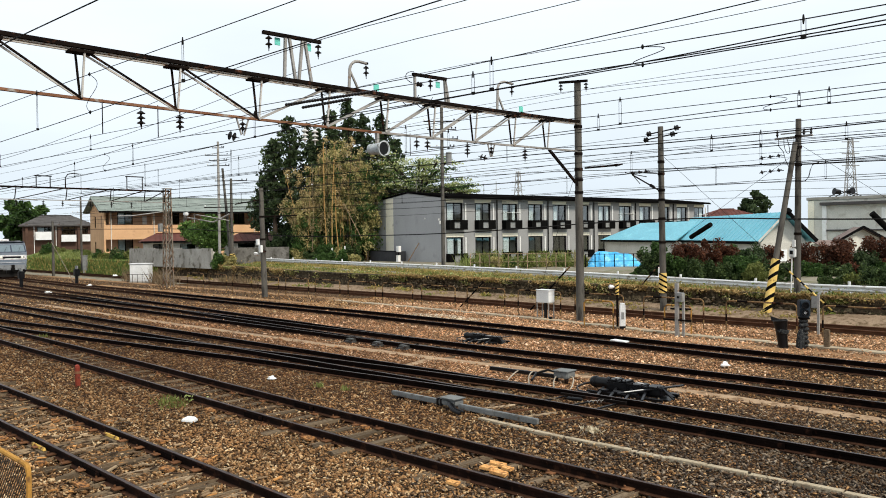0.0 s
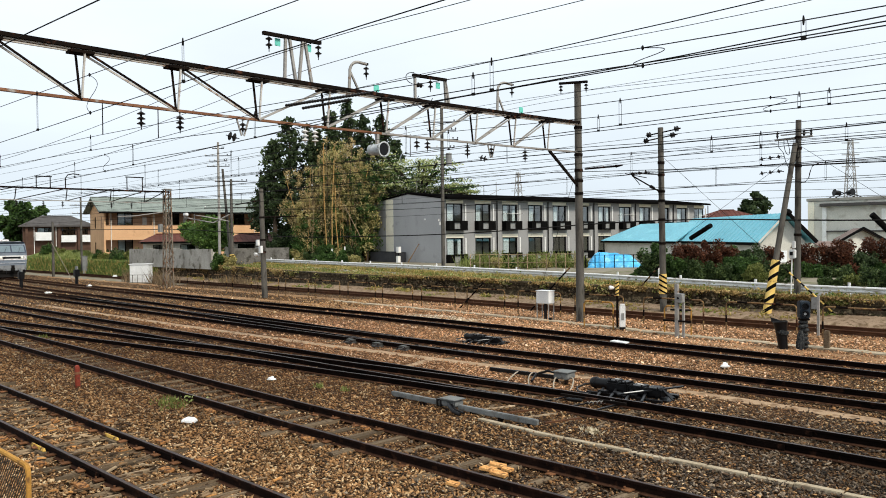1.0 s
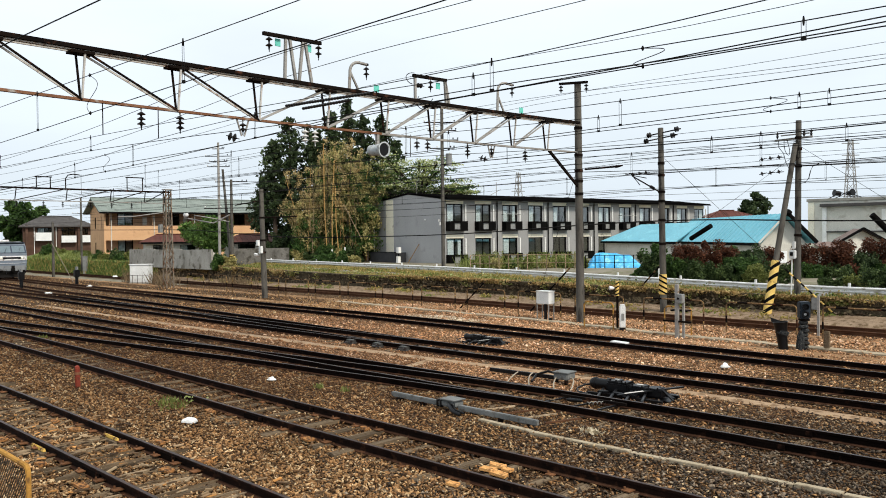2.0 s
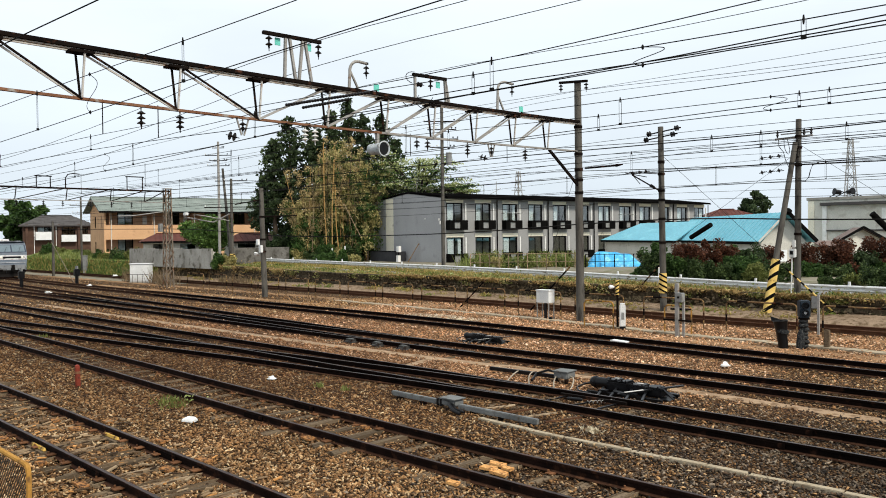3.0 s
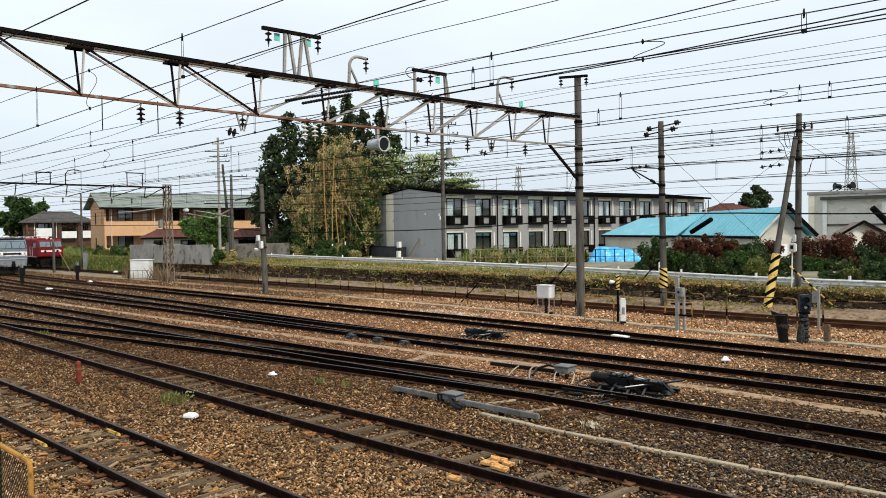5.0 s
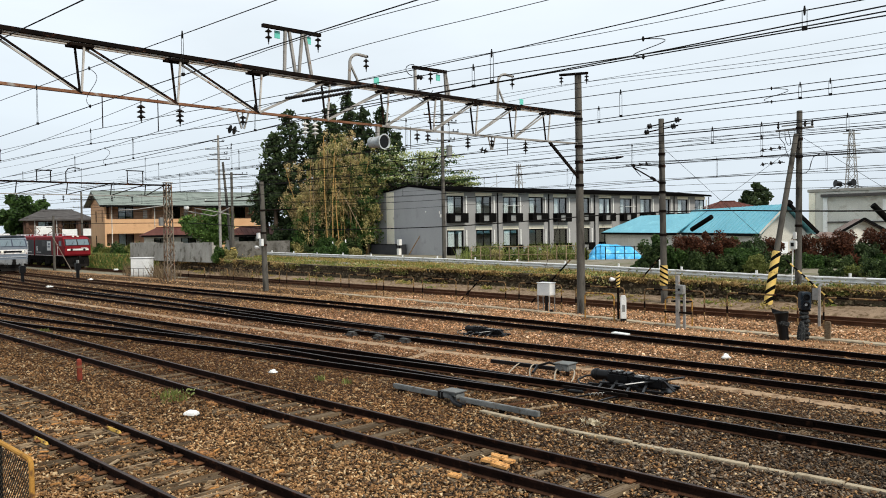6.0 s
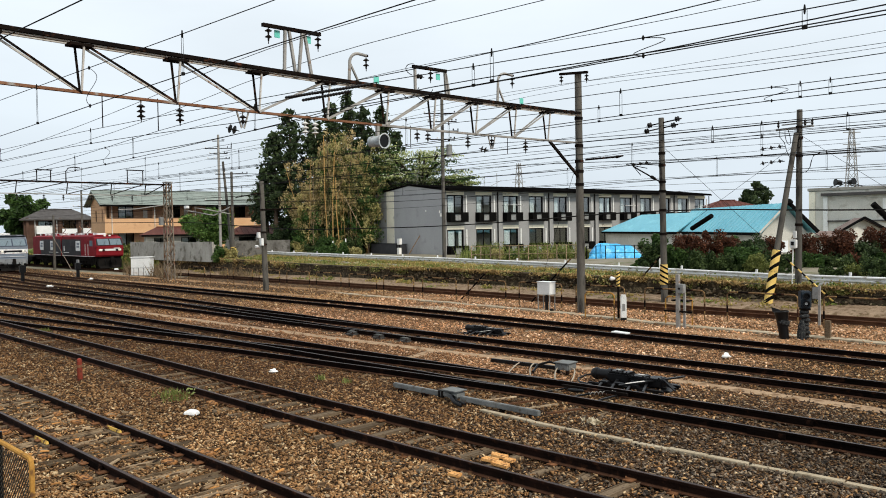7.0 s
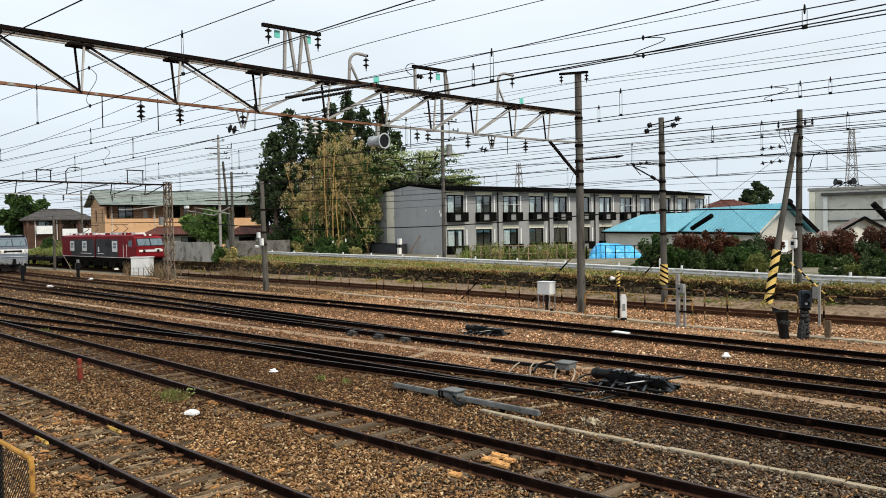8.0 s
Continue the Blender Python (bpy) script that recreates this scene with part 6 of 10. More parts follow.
part("fascia", Shape().bar((-0.72, -0.93, 5.76), (OL + 0.72, -0.93, 5.76), 0.06, 0.2), M_FRAME, orange)


def low_house(name, label, m, lx, ly, h, rise, roof_mat, wall_mat, over=0.5, wins=(), hip=1.2, fascia=None):
    t = thing(name, label, "house", m)
    part("wall_front", wall_holes(lx, h, 0.16, list(wins)), wall_mat, t)
    part("wall_side", wall_holes(ly - 0.16, h, 0.16, [], "y", (0, 0.16, 0)), wall_mat, t)
    part("wall_side", wall_holes(ly - 0.16, h, 0.16, [], "y", (lx - 0.16, 0.16, 0)), wall_mat, t)
    part("wall_back", wall_holes(lx - 0.32, h, 0.16, [], "x", (0.16, ly - 0.16, 0)), wall_mat, t)
    for i, (a, b, c, d) in enumerate(wins):
        window(t, a, b, c, d, 0.0)
        if i % 2:
            curtain_part(t, a + 0.1, (a + b) / 2, c + 0.05, d - 0.05, 0.25)
    o = over
    top = [(-o, -o, h), (lx + o, -o, h), (lx + o, ly + o, h), (-o, ly + o, h), (hip, ly / 2, h + rise), (lx - hip, ly / 2, h + rise)]
    low = [(a, b, c - 0.14) for a, b, c in top[:4]]
    s = Shape().add(top + low, [(0, 1, 5, 4), (1, 2, 5), (2, 3, 4, 5), (3, 0, 4), (0, 6, 7, 1), (1, 7, 8, 2), (2, 8, 9, 3), (3, 9, 6, 0), (6, 9, 8, 7)])
    part("roof", s, roof_mat, t)
    part("ridge_cap", Shape().bar((hip, ly / 2, h + rise + 0.04), (lx - hip, ly / 2, h + rise + 0.04), 0.2, 0.1), roof_mat, t, bevel=0.02)
    n = int(lx / 0.45)
    for i in range(1, n):
        xx = -o + (lx + 2 * o) * i / n
        k = min(1.0, max(0.05, min((xx + o) / (hip + o), (lx + o - xx) / (hip + o))))
        part("roof_seam", Shape().bar((xx, -o + 0.02, h + 0.02), (xx, -o + (ly / 2 + o) * k, h + 0.02 + rise * k), 0.05, 0.05), roof_mat, t)
    part("eave_board", Shape().bar((-o, -o - 0.03, h - 0.07), (lx + o, -o - 0.03, h - 0.07), 0.05, 0.2), fascia or M_FRAME, t)
    return t


low_house("bungalow", "low cream house with dark red metal roof", oriented(-83.5, 38.2, 0.9, 22), 7.5, 5, 2.2, 0.85, M_REDROOF, M_CREAM, wins=((0.8, 2.2, 0.9, 1.9), (3.6, 5.2, 0.9, 1.9)))
low_house("bungalow", "low cream house with dark red metal roof", oriented(-75.9, 44.3, 0.9, 20), 6.2, 5, 2.1, 0.9, M_REDROOF, M_CREAM, wins=((0.6, 2.4, 0.6, 1.9), (3.0, 5.0, 0.4, 1.9)))
left_house = low_house("house", "brown brick house with grey tiled hip roof and white balconies", oriented(-129.9, 40.4, 0.9, 16), 9.6, 8, 4.75, 1.6, M_TILE, M_BROWNWALL, 0.6, ((5.3, 7.2, 3.0, 4.55), (1.9, 3.9, 3.45, 4.45), (8.25, 9.0, 3.4, 4.4)), 2.6, M_TILE)
part("balcony", Shape().span((1.65, -0.9, 2.5), (4.15, -0.8, 3.75)).span((1.65, -0.8, 2.5), (4.15, -0.003, 2.62)).span((1.65, -0.8, 2.62), (1.75, -0.003, 3.5)).span((4.05, -0.8, 2.62), (4.15, -0.003, 3.5)), M_WHITEBOX, left_house, "white balcony parapet")
part("balcony", Shape().span((5.2, -0.7, 2.2), (7.3, -0.6, 3.25)).span((5.2, -0.6, 2.2), (7.3, -0.003, 2.32)), M_WHITEBOX, left_house, "white balcony parapet")
part("balcony", Shape().span((8.1, -0.5, 2.2), (9.3, -0.4, 3.3)).span((8.1, -0.4, 2.2), (9.3, -0.003, 2.32)), M_WHITEBOX, left_house, "white balcony parapet")
for a in (1.5, 4.5):
    part("corner_trim", Shape().cyl((a, -0.06, 0.0), (a, -0.06, 4.7), 0.05, n=8), M_WHITEPIPE, left_house)
for a in (0.3, 4.75, 7.5):
    part("pier", Shape().span((a, -0.35, 0), (a + 0.35, -0.003, 4.9)), M_BROWNWALL, left_house)

# old concrete boundary wall before the houses
M_STAINED = material("stained_concrete", (0.27, 0.255, 0.225), (0.42, 0.4, 0.36), 0.95, 0, 0.9, 12, 0.4, c3=(0.14, 0.125, 0.1), spots=0.6, stretch=(1, 1, 0.7))
M_STAINDARK = material("dark_stained_blocks", (0.10, 0.094, 0.085), (0.16, 0.15, 0.135), 0.95, 0, 0.9, 12, 0.4, c3=(0.06, 0.055, 0.045), spots=0.58)
cwall = thing("boundary_wall", "stained grey concrete boundary wall", "wall", kind="structure")
for i in range(9):
    a = -80.0 + i * 1.85
    part("panel", Shape().span((a, 34.9, 0.7), (a + 1.83, 35.08, 2.42 + 0.03 * (i % 3))), M_STAINED, cwall, bevel=0.015)
# ---- cream house with the bright blue metal roof ----
def P(right, depth, z):
    """A place by its distance to the right of and along the viewing line of the yard."""
    a = radians(44.95)
    return Vector((math.cos(a) * right - math.sin(a) * depth, math.sin(a) * right + math.cos(a) * depth, z))


cwall2 = thing("boundary_wall", "dark stained concrete block wall", "wall", kind="structure")
for i in range(6):
    part("panel", Shape().box(P(-18.6 + 0.8 * i, 71.5 + 0.4 * i, 1.75), (0.9, 0.15, 1.5), Matrix.Rotation(radians(71), 3, "Z")), M_STAINDARK, cwall2, bevel=0.015)


def roof_slab(name, corners, thick, mat, parent, label=""):
    c = [Vector(q) for q in corners]
    nrm = (c[1] - c[0]).cross(c[2] - c[0]).normalized()
    if nrm.z < 0:
        nrm = -nrm
    n = len(c)
    pts = c + [q - nrm * thick for q in c]
    fs = [tuple(range(n)), tuple(range(2 * n - 1, n - 1, -1))] + [(i, (i + 1) % n, n + (i + 1) % n, n + i) for i in range(n)]
    return part(name, Shape().add(pts, fs), mat, parent, label)


blue = thing("tin_roof_house", "long cream house with bright blue metal roof", "house")
d0, ez, rz = 47.0, 2.82, 4.55
eL, ap, eR = P(18.75, d0, ez), P(20.45, d0, rz), P(22.2, d0, ez)
back = P(20.1 - 0.25, 63.0, 0) - P(20.45, d0, 0)
roof_slab("roof_slope", (eL, ap, ap + back, eL + back), 0.1, M_BLUEROOF, blue, "bright blue metal roof slope")
roof_slab("roof_slope", (eR, eR + back, ap + back, ap), 0.1, M_BLUEROOF, blue, "bright blue metal roof slope")
gin = back.normalized() * 0.5
s = Shape().add([q + gin for q in (eL + Vector((0.25, 0.25, -0.1)), eR + Vector((-0.25, -0.25, -0.1)), ap - Vector((0, 0, 0.15)))] + [q + gin * 1.4 for q in (eL + Vector((0.25, 0.25, -0.1)), eR + Vector((-0.25, -0.25, -0.1)), ap - Vector((0, 0, 0.15)))], [(0, 1, 2), (5, 4, 3), (0, 1, 4, 3), (1, 2, 5, 4), (2, 0, 3, 5)])
part("gable_wall", s, M_CREAM, blue)
inset = (eR - eL).normalized()
for a, b in ((eL + inset * 0.3 + gin, eR - inset * 0.3 + gin), (eL + inset * 0.3 + gin, eL + inset * 0.3 + back), (eR - inset * 0.3 + gin, eR - inset * 0.3 + back)):
    part("wall", Shape().bar((a.x, a.y, 1.82), (b.x, b.y, 1.82), 0.16, 1.84), M_CREAM, blue)
part("barge_board", Shape().bar(eR + Vector((0.02, -0.02, -0.02)), ap + Vector((0.02, -0.02, 0.02)), 0.14, 0.2), M_FRAME, blue)
part("barge_board", Shape().bar(eL + Vector((0.02, -0.02, -0.02)), ap + Vector((0.02, -0.02, 0.02)), 0.06, 0.1), M_CREAM, blue)
part("eave_board", Shape().bar(eL + Vector((-0.03, -0.03, -0.1)), eL + back + Vector((-0.03, -0.03, -0.1)), 0.06, 0.16), M_FRAME, blue)
part("ridge_ornament", Shape().lathe(ap + Vector((0, 0, -0.1)), [(0, 0.2), (0.2, 0.25), (0.32, 0.12), (0.36, 0.02)], (0.3, -0.3, 1), 10), M_FRAME, blue, smooth=True)
part("window", Shape().bar(P(19.5, d0 + 0.42, 1.95), P(20.6, d0 + 0.42, 1.95), 0.05, 0.7), M_CURTAIN, blue)
# rear wing, a little lower, with a hipped end
wL0, wR0 = P(17.8, 60.5, ez - 0.02), P(19.75, 60.5, rz - 0.28)
wL1, wR1 = P(14.9, 74.5, ez - 0.02), P(17.9, 71.5, rz - 0.28)
roof_slab("rear_roof", (wL0, wR0, wR1, wL1), 0.1, M_BLUEROOF, blue, "bright blue metal roof slope")
roof_slab("rear_roof", (wL1, wR1, P(19.6, 75.5, ez)), 0.1, M_BLUEROOF, blue, "bright blue metal roof slope")
roof_slab("rear_roof", (wR0, P(22.0, 60.5, ez), P(19.6, 75.5, ez), wR1), 0.1, M_BLUEROOF, blue, "bright blue metal roof slope")
part("wall", Shape().bar((wL0.x + 0.3, wL0.y + 0.3, 1.8), (wL1.x + 0.5, wL1.y + 0.1, 1.8), 0.16, 1.8), M_CREAM, blue)
part("eave_board", Shape().bar(wL0 + Vector((0, 0, -0.1)), wL1 + Vector((0, 0, -0.1)), 0.06, 0.16), M_FRAME, blue)
n_seam = 26
for i in range(n_seam):
    u = (i + 0.5) / n_seam
    part("roof_seam", Shape().bar(eL.lerp(eL + back, u) + Vector((0, 0, 0.015)), ap.lerp(ap + back, u) + Vector((0, 0, 0.015)), 0.03, 0.03), M_BLUEROOF, blue)
part("stove_pipe", Shape().cyl(P(17.31, 55.16, 3.06), P(17.95, 53.0, 3.9), 0.16, n=12), M_BLACKPAINT, blue, "black stove pipe on the roof", smooth=True)

# cream flat-roofed building behind
flat = thing("flat_roof_house", "cream flat-roofed building with a loudspeaker rack", "building")
a, b = P(31.0, 67.2, 0), P(37.3, 61.5, 0)
dv = (b - a).normalized()
nv = Vector((-dv.y, dv.x, 0))


def slab(name, u0, u1, v0, v1, z0, z1, mat, label=""):
    pts = [a + dv * u + nv * v + Vector((0, 0, z)) for z in (z0, z1) for u, v in ((u0, v0), (u1, v0), (u1, v1), (u0, v1))]
    return part(name, Shape().add(pts, [(0, 3, 2, 1), (4, 5, 6, 7), (0, 1, 5, 4), (1, 2, 6, 5), (2, 3, 7, 6), (3, 0, 4, 7)]), mat, flat, label, bevel=0.02)


slab("wall", 0, 11.5, 0, 8, 0.9, 5.95, M_CREAM)
slab("parapet", -0.1, 11.6, -0.1, 8.1, 5.952, 6.2, M_CONCRETE)
slab("pilaster", 1.15, 1.5, -0.12, -0.003, 0.9, 5.49, M_WHITEPIPE)
slab("pilaster", 0.0, 0.5, -0.06, -0.003, 0.9, 5.9, M_BEIGE)
slab("ledge", 1.05, 11.5, -0.45, -0.003, 5.5, 5.74, M_TILE, "dark eave ledge")
slab("ledge", 1.5, 11.5, -0.2, -0.003, 3.36, 3.48, M_TILE, "dark thin ledge")
slab("wall_panel", 5.6, 6.7, -0.04, -0.003, 4.3, 5.2, M_WHITEPIPE)
for u in (3.2, 3.7):
    p = a + dv * (u - 0.9) + nv * 1.0
    part("speaker", Shape().lathe(p + Vector((0, 0, 6.6)), [(0, 0.12), (0.1, 0.2), (0.5, 0.22), (0.55, 0.3), (0.6, 0.28)], (-0.6, -0.7, 0.1) if u < 3.5 else (0.8, -0.4, 0.1), 12), M_BLACK, flat, smooth=True)
    part("speaker_leg", Shape().bar(p + Vector((-1.0, 0, 6.2)), p + Vector((0, 0, 6.7)), 0.06, 0.06).bar(p + Vector((1.0, 0.8, 6.2)), p + Vector((0, 0, 6.7)), 0.06, 0.06), M_FRAME, flat)
small = thing("bungalow", "low cream house with brown tiled gable roof and dark barge boards", "house")
sa, se, sw = P(28.67, 54.0, 3.63), P(26.9, 53.6, 2.8), P(30.6, 54.4, 2.72)
sb = P(31.6, 61.0, 0) - P(28.67, 54.0, 0)
M_BROWNTILE = material("brown_roof_tile", (0.15, 0.105, 0.09), (0.22, 0.165, 0.145), 0.8, 0, 1.2, 20, 0.2, c3=(0.1, 0.075, 0.065))
roof_slab("roof_slope", (se, sa, sa + sb, se + sb), 0.1, M_BROWNTILE, small, "brown tiled roof slope")
roof_slab("roof_slope", (sw, sw + sb, sa + sb, sa), 0.1, M_BROWNTILE, small, "brown tiled roof slope")
for e in (se, sw):
    part("barge_board", Shape().bar(e + Vector((0.02, -0.02, -0.04)), sa + Vector((0.02, -0.02, 0.0)), 0.07, 0.16), M_FRAME, small)
sin9 = sb.normalized() * 0.5
sl, sr = se.lerp(sw, 0.14) + sin9, se.lerp(sw, 0.86) + sin9
part("gable_wall", Shape().add([(q.x, q.y, z) for k in (0, 0.16) for q, z in ((sl + sin9 * k, 0.9), (sr + sin9 * k, 0.9), (sr + sin9 * k, 2.8), (sa + sin9 * (1 + k), 3.45), (sl + sin9 * k, 2.85))], [(0, 1, 2, 3, 4), (9, 8, 7, 6, 5)] + [(i, (i + 1) % 5, 5 + (i + 1) % 5, 5 + i) for i in range(5)]), M_CREAM, small)
for q in (sl, sr):
    part("wall_side", Shape().bar((q.x, q.y, 1.8), (q.x + sb.x, q.y + sb.y, 1.8), 0.16, 1.8), M_CREAM, small)
porch = [P(25.3, 53.0, 2.38), P(27.6, 53.0, 2.42), P(27.7, 54.6, 2.72), P(25.4, 54.6, 2.76)]
roof_slab("porch_roof", porch, 0.08, M_BROWNTILE, small, "brown tiled porch roof")
part("porch_wall", Shape().bar(P(25.5, 54.5, 1.7), P(27.5, 54.5, 1.7), 0.14, 1.6), M_CREAM, small)
part("gutter", Shape().bar(porch[0] + Vector((0, 0, -0.05)), porch[1] + Vector((0, 0, -0.05)), 0.07, 0.09), M_FRAME, small)
red_far = low_house("house", "distant house with dark red tiled roof", oriented(P(34.0, 103, 0).x, P(34.0, 103, 0).y, 0.9, 52), 7, 6, 4.4, 1.1, M_REDROOF, M_CREAM, 0.5, (), 2.5)
pipe2 = thing("flue_pipe", "black leaning flue pipe behind the hedge", "pipe")
part("pipe", Shape().cyl(P(29.3, 51.5, 3.1), P(27.9, 51.5, 4.5), 0.2, n=12).cyl(P(29.3, 51.5, 0.9), P(29.3, 51.5, 3.15), 0.2, n=12), M_BLACKPAINT, pipe2, smooth=True)


# ---- distance: steel pylons and a line of far trees ----
def pylon(x, y, z0, z1, w, label):
    t = thing("power_pylon", label, "pylon", pose(x, y, z0), "power pylons")
    h = z1 - z0
    for i in (-1, 1):
        for j in (-1, 1):
            part("leg", Shape().bar((i * w, j * w, 0), (i * w * 0.25, j * w * 0.25, h), 0.22, 0.22), M_STEEL, t)
    s = Shape()
    n = 9
    for k in range(n):
        za, zb = h * k / n, h * (k + 1) / n
        wa, wb = w * (1 - 0.75 * k / n), w * (1 - 0.75 * (k + 1) / n)
        for sg in (-1, 1):
            s.bar((-wa, sg * wa, za), (wb, sg * wb, zb), 0.12, 0.12).bar((wa, sg * wa, za), (-wb, sg * wb, zb), 0.12, 0.12)
            s.bar((sg * wa, -wa, za), (sg * wb, wb, zb), 0.12, 0.12).bar((sg * wa, wa, za), (sg * wb, -wb, zb), 0.12, 0.12)
    part("bracing", s, M_STEEL, t)
    for k in (0.72, 0.84, 0.96):
        part("crossarm", Shape().bar((-w * 0.9, -w * 0.9, h * k), (w * 0.9, w * 0.9, h * k), 0.25, 0.3), M_GREYBOX, t)


pylon(-102.9, 322.5, 1, 38.3, 2.6, "distant grey steel lattice power pylon")
pylon(-255.8, 311.2, 1, 35.2, 2.7, "distant grey steel lattice power pylon")


# ---- trains ----
M_LOCORED = material("loco_red", (0.165, 0.009, 0.014), (0.21, 0.013, 0.019), 0.6, 0, 0.8, 30, 0.03, c3=(0.11, 0.008, 0.01), spots=0.64, spec=0.1)
M_LOCOGREY = material("loco_dark_grey", (0.035, 0.035, 0.038), (0.055, 0.055, 0.058), 0.6, 0, 0.8, 30, 0.03, spec=0.1)
M_LOCOBLUE = material("loco_blue_grey", (0.15, 0.18, 0.22), (0.2, 0.23, 0.27), 0.5, 0, 0.8, 30, 0.03, c3=(0.11, 0.125, 0.145), spec=0.2)
M_LOCOSILVER = material("loco_silver_grey", (0.17, 0.18, 0.19), (0.26, 0.27, 0.28), 0.5, 0.1, 0.8, 30, 0.03, c3=(0.1, 0.1, 0.1), spots=0.58)
M_UNDER = material("underframe", (0.005, 0.005, 0.005), (0.014, 0.012, 0.011), 0.9, 0.0, 2, 30, 0.2, spec=0.04)
M_ROOFGEAR = material("roof_gear", (0.6, 0.6, 0.61), (0.74, 0.74, 0.74), 0.6, 0.0, 2, 30, 0.1, c3=(0.3, 0.2, 0.18))
M_LAMP = material("lamp_lens", (0.75, 0.72, 0.62), (0.85, 0.82, 0.72), 0.15, 0, 4, 40, 0)


M_LOCONAVY = material("loco_dark_blue", (0.018, 0.028, 0.05), (0.03, 0.042, 0.07), 0.5, 0, 0.8, 30, 0.03, spec=0.2)


def cab_profile(rake):
    return [(-3.0, 1.05), (-0.12, 1.05), (0.0, 1.25), (0.02, 2.38), (-rake * 0.5, 2.85), (-rake, 3.3), (-rake - 0.35, 3.52), (-3.0, 3.58)]


def cab_front(t, rake, body, band, visor, surround):
    """Cab end with windscreens, lamp band, skirt, coupler."""
    part("cab", Shape().prism(cab_profile(rake), (0, -1.4, 0), (0, 1.4, 0), (1, 0, 0)), body, t, bevel=0.05)
    b0, b1 = Vector((-rake * 0.04 + 0.05, 0, 2.42)), Vector((-rake * 0.97 + 0.05, 0, 3.28))
    rim = [Vector((e.x, y, e.z)) for e, y in ((b0, -1.36), (b0, 1.36), (b1, 1.3), (b1, -1.3))]
    part("windscreen_surround", Shape().add(rim + [p + Vector((-0.06, 0, 0)) for p in rim], [(0, 1, 2, 3), (7, 6, 5, 4), (0, 1, 5, 4), (1, 2, 6, 5), (2, 3, 7, 6), (3, 0, 4, 7)]), surround, t, "windscreen surround")
    for y0, y1 in ((-1.22, -0.06), (0.06, 1.22)):
        a0, a1 = Vector((-rake * 0.1 + 0.066, 0, 2.49)), Vector((-rake * 0.9 + 0.066, 0, 3.22))
        q = [Vector((a0.x, y0, a0.z)), Vector((a0.x, y1, a0.z)), Vector((a1.x, y1 - 0.04 * (y1 > 0), a1.z)), Vector((a1.x, y0 + 0.04 * (y0 < 0), a1.z))]
        w = part("windscreen", Shape().add(q + [p + Vector((-0.05, 0, 0)) for p in q], [(0, 1, 2, 3), (7, 6, 5, 4), (0, 1, 5, 4), (1, 2, 6, 5), (2, 3, 7, 6), (3, 0, 4, 7)]), visor, t, "dark cab windscreen")
        part("wiper", Shape().bar(q[0].lerp(q[1], 0.5) + Vector((0.02, 0, 0.02)), q[0].lerp(q[2], 0.72) + Vector((0.03, 0, 0)), 0.025, 0.02), M_BLACK, w)
    part("lamp_band", Shape().span((0.0, -1.15, 1.76), (0.05, 1.15, 2.0)), band, t, "pale lamp band", bevel=0.02)
    for y in (-0.95, -0.68, 0.68, 0.95):
        part("headlight", Shape().lathe((0.03, y, 1.87), [(0, 0.13), (0.05, 0.13), (0.06, 0.1), (0.065, 0.02)], (1, 0, 0), 12), M_BLACK if abs(y) < 0.8 else M_LAMP, t, smooth=True)
    part("skirt", Shape().span((-0.4, -1.2, 0.35), (-0.02, 1.2, 1.04)), M_UNDER, t, bevel=0.04)
    part("snow_plough", Shape().add([(0.15, -1.1, 0.12), (0.15, 1.1, 0.12), (-0.15, 1.2, 0.6), (-0.15, -1.2, 0.6), (-0.3, -1.1, 0.12), (-0.3, 1.1, 0.12), (-0.4, 1.2, 0.6), (-0.4, -1.2, 0.6)], [(0, 1, 2, 3), (7, 6, 5, 4), (0, 4, 5, 1), (3, 2, 6, 7), (0, 3, 7, 4), (1, 5, 6, 2)]), M_UNDER, t)
    part("coupler", Shape().box((0.25, 0, 0.88), (0.6, 0.2, 0.25)).box((0.5, 0, 0.88), (0.2, 0.34, 0.36)), M_UNDER, t, bevel=0.03)
    for y in (-0.55, 0.55):
        part("air_hose", Shape().tube([(0.0, y, 0.95), (0.2, y, 0.8), (0.22, y, 0.55), (0.1, y * 0.9, 0.45)], 0.03), M_BLACK, t)
    part("step", Shape().box((-0.6, -1.36, 0.55), (0.5, 0.12, 0.04)).bar((-0.4, -1.38, 0.5), (-0.4, -1.38, 1.1), 0.04, 0.04).bar((-0.8, -1.38, 0.5), (-0.8, -1.38, 1.1), 0.04, 0.04), M_UNDER, t)


WHEELSETS = []


